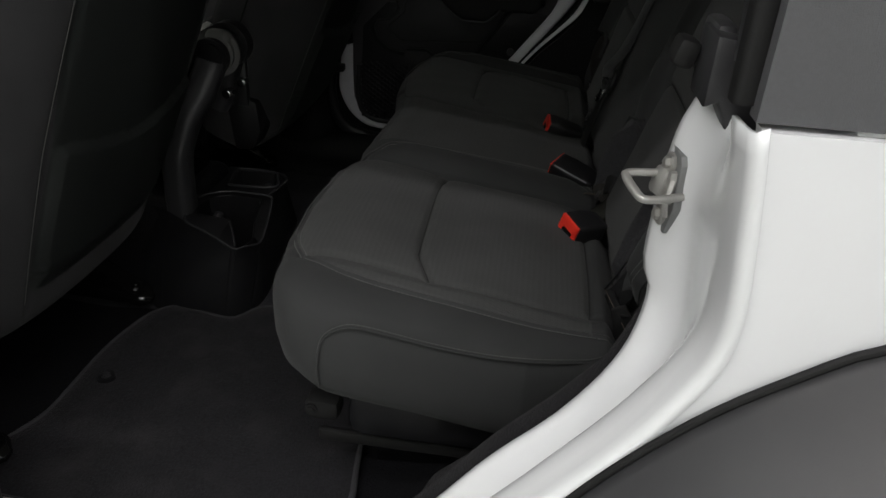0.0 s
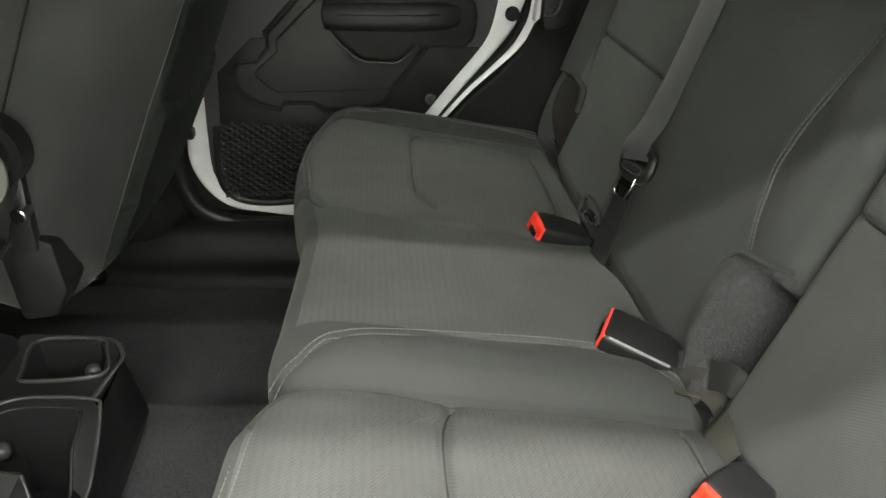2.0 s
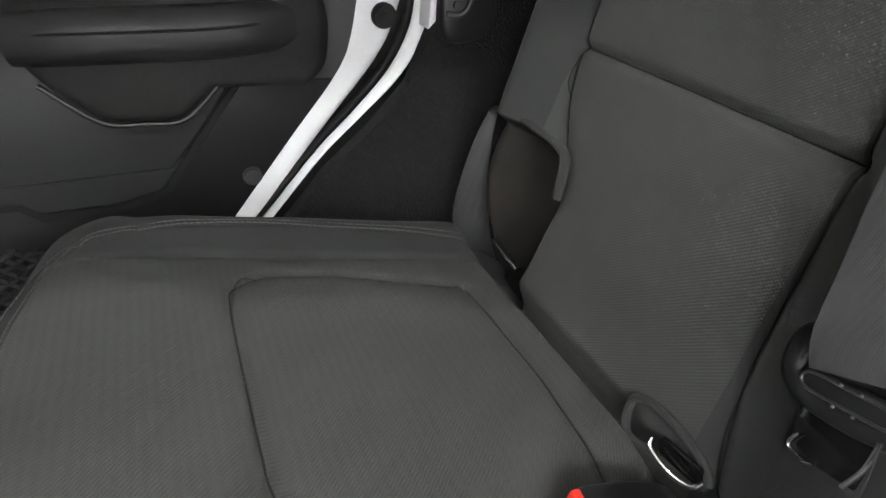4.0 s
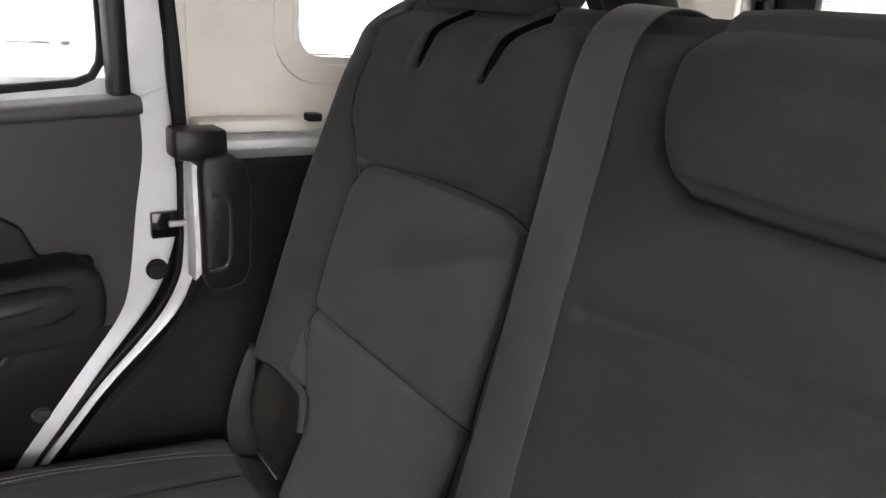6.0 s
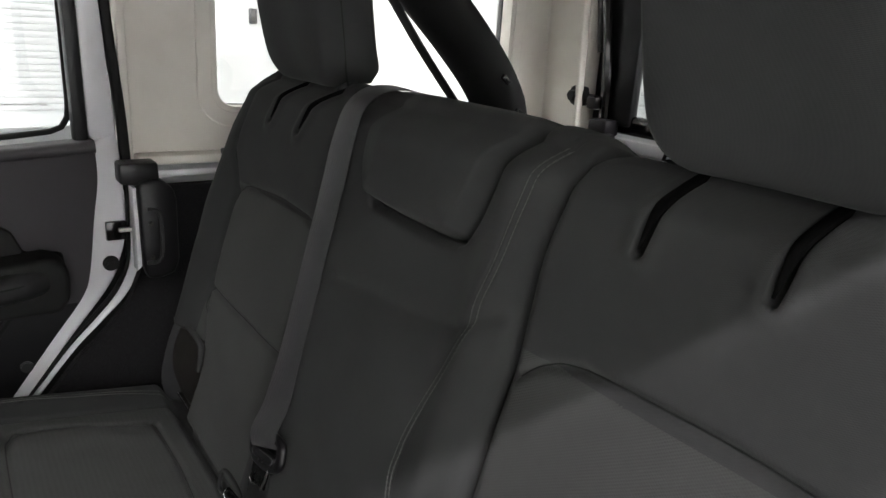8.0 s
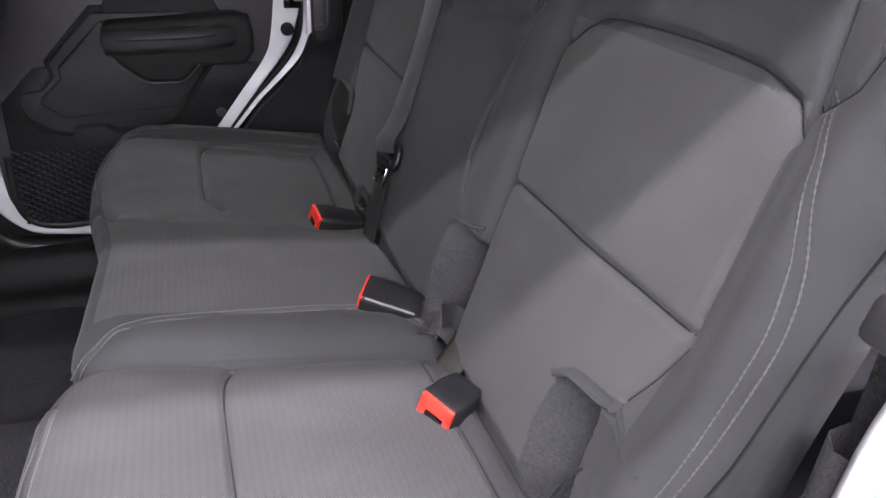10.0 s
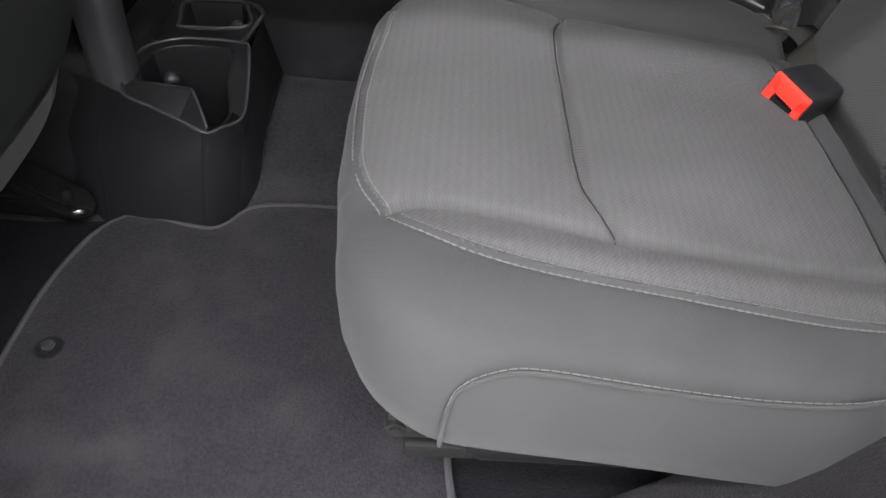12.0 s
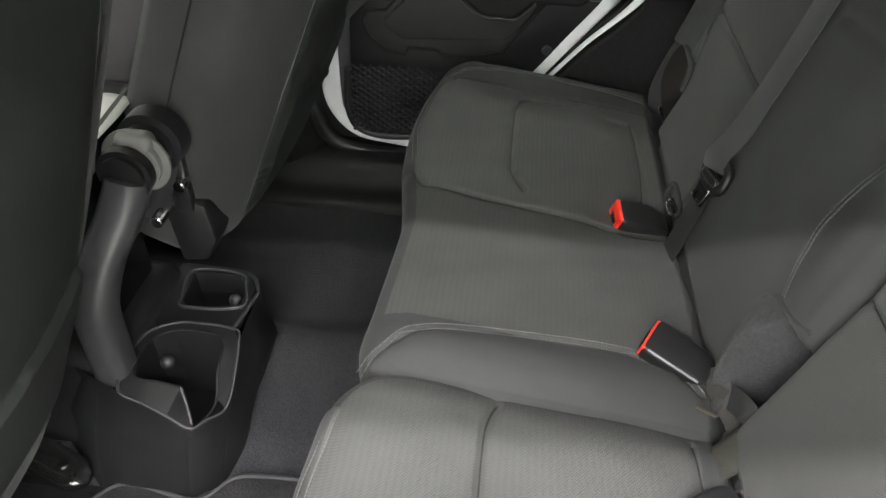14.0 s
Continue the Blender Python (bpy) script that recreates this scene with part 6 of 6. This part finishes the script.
part("post_trim", thicken(loft([[(-0.548, 2.105, 0.78), (-0.572, 2.10, 0.90), (-0.560, 2.09, 1.2), (-0.540, 2.08, 1.8)], [(-0.60, 2.06, 0.74), (-0.62, 2.055, 0.90), (-0.61, 2.045, 1.2), (-0.58, 2.04, 1.8)],
                       [(-0.72, 2.06, 0.72), (-0.70, 2.055, 0.90), (-0.69, 2.045, 1.2), (-0.66, 2.04, 1.8)], [(-0.78, 2.11, 0.72), (-0.74, 2.10, 0.90), (-0.73, 2.09, 1.2), (-0.70, 2.08, 1.8)]], 30, across=4), 0.004), PLASTIC, far_sill, angle=180)
part("hinge_hook", rbox((0.046, 0.03, 0.022), (-0.548, 2.096, 0.974), 0.005), PLASTIC, far_sill)
part("front_door_trim", rbox((1.15, 0.06, 0.74), (-1.33, 2.13, 1.06), 0.02), DOOR_TRIM, far_sill)
part("front_skin", rbox((1.2, 0.012, 0.74), (-1.33, 2.196, 1.06), 0.004), PAINT, far_sill)

# dashboard and windscreen frame close the cabin in front
dash = thing("dashboard", (-1.75, YC, 0.9), "dark dashboard across the front of the cabin", "dashboard")
part("dash_body", rbox((0.35, 1.44, 0.42), (-1.75, YC, 1.13), 0.06, 3), PLASTIC, dash)
part("firewall", rbox((0.05, 1.50, 0.70), (-1.93, YC, 0.98), 0.01), PLASTIC, dash)
screen = thing("window_4", (-1.80, YC, 1.4), "windscreen in a dark frame", "window", kind="structure")
sp = part("pane", rbox((0.005, 1.36, 0.46), (-1.83, YC, 1.58), 0.001, m=pose(0, 0, 0, 0, 12, 0)), GLASS, screen, smooth=False)
sp.visible_shadow = False
for yy in (YC - 0.71, YC + 0.71):
    part("screen_post", rbox((0.06, 0.06, 0.48), (-1.83, yy, 1.58), 0.015, m=pose(0, 0, 0, 0, 12, 0)), PLASTIC, screen)

# roll bar over the far corner
bar = thing("roll_bar", (0.9, 1.95, 1.45), "black padded roll bar leaning down to the far corner", "roll bar")
part("padding", sweep([(0.40, 1.97, 1.90), (0.52, 1.965, 1.87), (0.64, 1.96, 1.80), (0.77, 1.955, 1.685), (0.865, 1.95, 1.575), (0.90, 1.95, 1.48), (0.91, 1.95, 1.20), (0.91, 1.95, 0.80)], ring(0.058, 18), 60), RUBBER, bar, "black padding sleeve with a stud line")
for w in ((0.852, 1.893, 1.60), (0.895, 1.892, 1.53)):
    part("snap_stud", join(rbox((0.026, 0.012, 0.012), (0, 0, 0), 0.004, m=pose(0, 0, 0, 0, 38, 0))), GLOSS, bar).matrix_basis = Matrix.Translation(Vector(w))
strap = thing("shoulder_belt", (0.72, 1.9, 1.55), "dark outer shoulder belt hanging from the roll bar", "seat belt")
part("webbing", ribbon([(0.53, 1.90, 1.80), (0.585, 1.90, 1.73), (0.640, 1.90, 1.66), (0.700, 1.90, 1.59), (0.78, 1.90, 1.50)], 0.026, 0.006, (0.7, 0.1, 0.7), 20), WEB_DARK, strap)
part("loop", join(rbox((0.03, 0.02, 0.05), (0.53, 1.90, 1.802), 0.008), cyl(0.006, 0.03, (0.533, 1.885, 1.797), "y", 12)), PLASTIC, strap)

# ---- front seats ----
def front_seat(y0, y1, label, back_x, spread=0.0, foot=0.0):
    """Backrest shell seen from behind, with side panels, sewn lines and a map pocket."""
    s = thing("front_seat", (-0.75, (y0 + y1) / 2, 0.69), label, "car seat", "front seats")
    mid, half = (y0 + y1) / 2, (y1 - y0) / 2
    def rearface(a, b):
        h = 0.012 * np.exp(-((a - mid) / 0.16) ** 2) * np.exp(-((b - 0.32) / 0.2) ** 2)
        h = h - groove(a, b, [(y0 + 0.075, 0.0), (y0 + 0.068, 0.30), (y0 + 0.085, 0.62)], 0.005, 0.005)
        h = h - groove(a, b, [(y1 - 0.075, 0.0), (y1 - 0.068, 0.30), (y1 - 0.085, 0.62)], 0.005, 0.005)
        lipb = 0.30 - 0.03 * np.cos((a - mid) / half * 2.2)
        h = h + np.where(np.abs(a - mid) < half - 0.085, 0.009 * (1 - step(b, lipb - 0.004, lipb + 0.002)) * step(b, 0.04, 0.10), 0)
        d = np.minimum(a - y0, y1 - a)
        return h - edge_drop(d, 0.07, 0.035) - edge_drop(b - foot, 0.06, 0.03)
    def place(a, b, h):
        w = mid + (a - mid) * (0.90 + 0.14 * np.sin(np.clip(b, 0, 0.7) / 0.7 * 2.4))
        w = w - spread * np.clip(1 - b / 0.75, 0, 1) * np.clip((mid - a) / half, 0, 1)
        return back_x + 0.375 * b + 0.936 * h - 0.03 * np.abs((a - mid) / half) ** 3, w, 0.918 + 0.936 * b - 0.351 * h
    part_mesh("backrest", pad((y0, foot), (y1, 0.72), 0.07, rearface, [(0.008, 0.006), (0.013, 0.025), (0.012, 0.07), (0.006, 0.12), (-0.02, 0.15)], (90, 120), lambda a, b: np.where((np.minimum(a - y0, y1 - a) < 0.075) | (b < 0.05), 1, 0), place, 1), [CLOTH_FRONT, CLOTH_EDGE], s, angle=180)
    lines = [[(y0 + 0.075, 0.03), (y0 + 0.068, 0.30), (y0 + 0.085, 0.62)], [(y1 - 0.075, 0.03), (y1 - 0.068, 0.30), (y1 - 0.085, 0.62)]]
    sewn(s, [shift(q, 0.006) for q in lines], place, rearface)
    part("side_seam", sweep([place(np.float64(y0 - 0.014), np.float64(b), np.float64(-0.105)) for b in (0.10, 0.22, 0.34, 0.46, 0.58, 0.68)], ring(0.0016, 6), 30), PIPING_AND_CREASE, s)
    part("cushion", rbox((0.52, y1 - y0, 0.16), (-1.02, mid, 0.90), 0.05, 3), CLOTH_FRONT, s)
    part("base_frame", rbox((0.40, y1 - y0 - 0.16, 0.10), (-1.05, mid, 0.79), 0.02), PLASTIC, s)
    def side(yy):
        return sweep([(-1.18, yy, 0.720), (-0.86, yy, 0.716), (-0.755, yy, 0.712)], rrect(0.034, 0.034, 0.008), 16)
    for yy in (y0 + 0.03, y1 - 0.03):
        r = part("seat_rail", side(yy), GLOSS, s, "glossy black seat rail")
        foot = part("rail_foot", sweep([(-0.890, yy + 0.034, 0.772), (-0.840, yy + 0.028, 0.756), (-0.785, yy + 0.016, 0.730), (-0.740, yy + 0.006, 0.713), (-0.712, yy, 0.708), (-0.698, yy, 0.706)], rrect(0.058, 0.030, 0.014, 5), 26, scale=lambda w: 1.0 if w < 0.85 else max(0.35, 1.0 - ((w - 0.85) / 0.15) ** 2 * 0.65)), GLOSS, r)
        part("bolt", cyl(0.0075, 0.012, (-0.735, yy + 0.004, 0.730), "z", 6, 0.002), GLOSS, foot)
    return s


front_seat(0.715, 1.226, "dark front seat backrest seen from behind with map pocket", -0.650, foot=-0.050)
front_seat(1.515, 1.995, "dark passenger seat backrest seen from behind", -0.542, 0.080)
lever = thing("seat_lever", (-0.60, 1.46, 0.93), "black plastic recliner cover beside the passenger seat", "lever")
part("cover", prism([(-0.600, 0.950), (-0.558, 0.955), (-0.538, 0.995), (-0.545, 1.060), (-0.575, 1.075), (-0.610, 1.04)], "y", 1.440, 1.512, 0.008), SILL, lever)
for px, py in ((-0.566, 1.432), (-0.563, 1.349)):
    part("pivot", cyl(0.009, 0.026, (px, py, 1.106), "y", 12, 0.002), CHROME, lever, "bright steel pivot")
part("link", rbox((0.03, 0.02, 0.10), (-0.575, 1.445, 1.10), 0.006), PLASTIC, lever)

# ---- centre console ----
KY = 1.385
console = thing("centre_console", (-0.75, KY, 0.69), "black plastic centre console with two rear cup holders", "console")


tail_top = [(-0.790, 1.300, 0.890), (-0.665, 1.246, 0.884), (-0.524, 1.215, 0.831), (-0.487, 1.262, 0.825), (-0.485, 1.300, 0.844), (-0.493, 1.366, 0.875), (-0.495, 1.462, 0.878), (-0.535, 1.512, 0.870), (-0.650, 1.520, 0.870)]
tail_waist = [(-0.800, 1.300, 0.790), (-0.680, 1.222, 0.790), (-0.534, 1.207, 0.770), (-0.493, 1.258, 0.770), (-0.483, 1.305, 0.770), (-0.482, 1.370, 0.775), (-0.478, 1.480, 0.775), (-0.530, 1.520, 0.780), (-0.650, 1.525, 0.780)]
tail_foot = [(-0.810, 1.300, 0.674), (-0.692, 1.200, 0.674), (-0.549, 1.203, 0.674), (-0.505, 1.232, 0.674), (-0.494, 1.310, 0.674), (-0.503, 1.380, 0.690), (-0.500, 1.470, 0.72), (-0.535, 1.515, 0.72), (-0.650, 1.522, 0.72)]
tail = raw(tail_foot + tail_waist + tail_top, [(i * 9 + j, i * 9 + j + 1, (i + 1) * 9 + j + 1, (i + 1) * 9 + j) for i in range(2) for j in range(8)])
bmesh.ops.bevel(tail, geom=[e for e in tail.edges if abs(e.verts[0].co.z - e.verts[1].co.z) > 0.03 and not e.is_boundary], offset=0.006, segments=3, affect="EDGES")
body = part("body", join(tail, rbox((0.56, 0.250, 0.22), (-0.915, KY, 0.79), 0.03, 3), rbox((0.50, 0.10, 0.17), (-1.12, 1.262, 0.762), 0.03, 3)), PLASTIC, console, angle=50)
# top plate between the two wells and round the second one
part("top_plate", prism([(-0.640, 1.374), (-0.505, 1.372), (-0.500, 1.420), (-0.512, 1.422), (-0.600, 1.412), (-0.612, 1.432), (-0.618, 1.500), (-0.538, 1.503), (-0.520, 1.474), (-0.512, 1.424), (-0.500, 1.422), (-0.505, 1.476), (-0.531, 1.511), (-0.648, 1.519)], "z", 0.868, 0.876), PLASTIC, console, smooth=False)


def cup_holder():
    """An angular cup well: a flat faceted rim round it, a sloped lip and a notch at its rear corner."""
    outer = [(-0.630, 1.239, 0.873), (-0.594, 1.231, 0.859), (-0.559, 1.2235, 0.846), (-0.524, 1.216, 0.833), (-0.508, 1.236, 0.829), (-0.488, 1.262, 0.827), (-0.486, 1.300, 0.846), (-0.493, 1.358, 0.875), (-0.506, 1.374, 0.879), (-0.560, 1.378, 0.880), (-0.600, 1.373, 0.880), (-0.634, 1.346, 0.880), (-0.640, 1.296, 0.880)]
    inner = [(-0.614, 1.262, 0.878), (-0.579, 1.2595, 0.8755), (-0.545, 1.257, 0.873), (-0.523, 1.227, 0.834), (-0.512, 1.240, 0.828), (-0.506, 1.276, 0.832), (-0.513, 1.310, 0.855), (-0.513, 1.348, 0.873), (-0.520, 1.360, 0.876), (-0.560, 1.365, 0.876), (-0.597, 1.360, 0.876), (-0.622, 1.338, 0.876), (-0.627, 1.298, 0.876)]
    n = len(outer)
    low = [(-0.566 + (x + 0.566) * 0.80, 1.305 + (y - 1.305) * 0.80, 0.752) for x, y, z in inner]
    notch = [(x, y, z - (0.022 if 3 <= i <= 4 else 0.0)) for i, (x, y, z) in enumerate(inner)]
    skirt = [(x, y, z - 0.022) for x, y, z in outer]
    verts = outer + notch + low + skirt
    faces = [(i, (i + 1) % n, n + (i + 1) % n, n + i) for i in range(n)] + [(n + i, n + (i + 1) % n, 2 * n + (i + 1) % n, 2 * n + i) for i in range(n)]
    faces += [(3 * n + i, 3 * n + (i + 1) % n, (i + 1) % n, i) for i in range(n)] + [tuple(range(2 * n, 3 * n))]
    w = part("cup_well", raw(verts, faces), PLASTIC, console, "angular cup holder well", angle=28)
    # paler tube puts the highlight along the rim's edge into the colour
    part("rim", sweep([(x, y, z + 0.0008) for x, y, z in outer], ring(0.0024, 8), 150, True), PLASTIC_GREY, w, "grey rim edge, paler for its edge highlight")
    part("inner_rim", sweep([(x, y, z + 0.0006) for x, y, z in inner[6:] + inner[:3]], ring(0.0016, 8), 90), PLASTIC, w)
    part("lip_edge", sweep([(-0.545, 1.257, 0.872), (-0.534, 1.242, 0.854), (-0.524, 1.225, 0.834)], rrect(0.005, 0.004, 0.0018), 14), PLASTIC, w)
    part("notch_edge", sweep([(-0.514, 1.236, 0.826), (-0.506, 1.262, 0.827), (-0.506, 1.276, 0.833), (-0.513, 1.310, 0.856)], rrect(0.004, 0.004, 0.0016), 24), PLASTIC, w)
    bm = bmesh.new()
    bmesh.ops.create_uvsphere(bm, u_segments=16, v_segments=10, radius=0.011)
    bmesh.ops.translate(bm, vec=(-0.598, 1.322, 0.846), verts=bm.verts)
    part("grip_finger", bm, PLASTIC_GREY, w, "rounded rubber cup grip")


cup_holder()
well2 = [(-0.512, 1.424), (-0.600, 1.412), (-0.612, 1.432), (-0.618, 1.500), (-0.538, 1.503), (-0.520, 1.474)]
v2 = [(x, y, 0.876) for x, y in well2] + [(-0.565 + (x + 0.565) * 0.82, 1.458 + (y - 1.458) * 0.82, 0.790) for x, y in well2]
w2 = part("cup_well", raw(v2, [(i, (i + 1) % 6, 6 + (i + 1) % 6, 6 + i) for i in range(6)] + [tuple(range(6, 12))]), PLASTIC, console, "angular cup holder well", smooth=False)
# second well's rim and outer edge carry the same painted highlight
part("rim", sweep([(x, y, 0.879) for x, y in well2], rrect(0.005, 0.006, 0.002), 60, True), PLASTIC_GREY, w2, "grey rim edge, paler for its edge highlight")
part("outer_edge", sweep([(-0.506, 1.374, 0.880), (-0.495, 1.440, 0.882), (-0.496, 1.464, 0.882), (-0.532, 1.511, 0.873), (-0.64, 1.518, 0.873)], rrect(0.006, 0.006, 0.002), 40), PLASTIC_GREY, w2)
g2 = bmesh.new()
bmesh.ops.create_uvsphere(g2, u_segments=16, v_segments=10, radius=0.011)
bmesh.ops.translate(g2, vec=(-0.536, 1.459, 0.858), verts=g2.verts)
part("grip_finger", g2, PLASTIC_GREY, w2, "rounded rubber cup grip")
# curved side frames that carry the armrest box, and its hinge barrel
fy = KY - 0.106
arm_path = [(-0.652, fy, 0.862), (-0.652, fy, 0.93), (-0.647, fy, 1.00), (-0.630, 1.298, 1.065), (-0.610, 1.325, 1.110), (-0.598, 1.345, 1.145), (-0.593, 1.352, 1.165)]
part("side_frame", sweep(arm_path, rrect(0.055, 0.056, 0.020, 5), 40, up=(0, 1, 0)), PLASTIC_GREY, console, "curved grey plastic console frame")
part("side_frame", sweep([(-0.630, 1.452, 1.045), (-0.608, 1.445, 1.09), (-0.590, 1.432, 1.135), (-0.583, 1.425, 1.160)], rrect(0.045, 0.050, 0.016, 5), 24, up=(0, 1, 0)), PLASTIC_GREY, console)
hub = part("hinge_barrel", join(cyl(0.036, 0.030, (-0.594, 1.352, 1.172), "y", 32, 0.007), cyl(0.044, 0.056, (-0.584, 1.420, 1.184), "y", 32, 0.012)), PLASTIC, console, "dark round armrest hinge cover")
# ring coloured paler than the barrel for the light on its rim
part("hinge_ring", join(cyl(0.046, 0.024, (-0.590, 1.376, 1.176), "y", 36, 0.010), rbox((0.05, 0.030, 0.03), (-0.585, 1.376, 1.205), 0.012, 3)), RING_LIT, hub, "hinge ring in a paler grey for its lit rim")
part("rear_panel", rbox((0.03, 0.19, 0.30), (-0.690, KY, 0.98), 0.012), GLOSS, console)
part("armrest_lid", rbox((0.36, 0.23, 0.060), (-0.83, KY, 1.170), 0.025, 3), CLOTH_FRONT, console, "padded console armrest lid")
part("armrest_box", rbox((0.34, 0.21, 0.30), (-0.90, KY, 1.00), 0.02), PLASTIC, console)
sheet = thing("paper_sheet", (-0.66, 1.41, 1.20), "white folded paper lying on the console lid", "paper")
part("sheet", thicken(loft([[(-0.70, 1.375, 1.205), (-0.67, 1.372, 1.212), (-0.632, 1.362, 1.208)], [(-0.70, 1.42, 1.215), (-0.67, 1.425, 1.222), (-0.628, 1.425, 1.212)], [(-0.71, 1.48, 1.204), (-0.675, 1.485, 1.212), (-0.640, 1.488, 1.205)]], 12, across=3), 0.0008), PAPER, sheet, angle=180)
part("print_line", rbox((0.006, 0.14, 0.0010), (-0.640, 1.425, 1.2185), 0, m=pose(0, 0, 0, 0, 0, 6)), PRINT, sheet, smooth=False)

# ---- floor mat ----
mat_line = [(-0.735, 0.700), (-0.722, 0.850), (-0.718, 0.975), (-0.713, 1.080), (-0.698, 1.140), (-0.672, 1.196), (-0.632, 1.205), (-0.537, 1.196), (-0.512, 1.214), (-0.488, 1.238), (-0.440, 1.244), (-0.300, 1.248), (-0.195, 1.245), (-0.190, 0.90), (-0.195, 0.72), (-0.40, 0.69)]
mat = thing("floor_mat", (-0.45, 0.95, 0.69), "dark grey pile floor mat with bound edge", "floor mat")
outline = curve(mat_line, 140, True)
rows = []
for k in (1.0, 0.985, 0.9, 0.7, 0.45, 0.2):
    c = outline.mean(0)
    ringp = c + (outline - c) * k
    rows.append([(x, y, float(ground_height(np.array(x), np.array(y))) + 0.012 + (0.004 if k < 0.99 else 0.0) + 0.003 * math.sin(x * 19) * math.sin(y * 15)) for x, y in ringp])
nv = [p for r in rows for p in r]
nf = [(i * 140 + j, i * 140 + (j + 1) % 140, (i + 1) * 140 + (j + 1) % 140, (i + 1) * 140 + j) for i in range(5) for j in range(140)] + [tuple(range(5 * 140, 6 * 140))]
low = [(x, y, z - 0.012) for x, y, z in rows[0]]
nv += low
nf += [(j, (j + 1) % 140, 840 + (j + 1) % 140, 840 + j) for j in range(140)]
part("mat_pad", raw(nv, nf), MAT_PILE, mat, angle=60)
part("binding", sweep([p for p in rows[0][::4]], ring(0.0055, 8), 200, True), HEM, mat, "lighter stitched binding")
part("eyelet", join(cyl(0.016, 0.006, (-0.669, 0.962, 0.690), "z", 28, 0.002)), PLASTIC, mat, "round plastic mat fixing")
part("eyelet_knob", cyl(0.008, 0.010, (-0.669, 0.962, 0.694), "z", 18, 0.003), PLASTIC_GREY, mat)
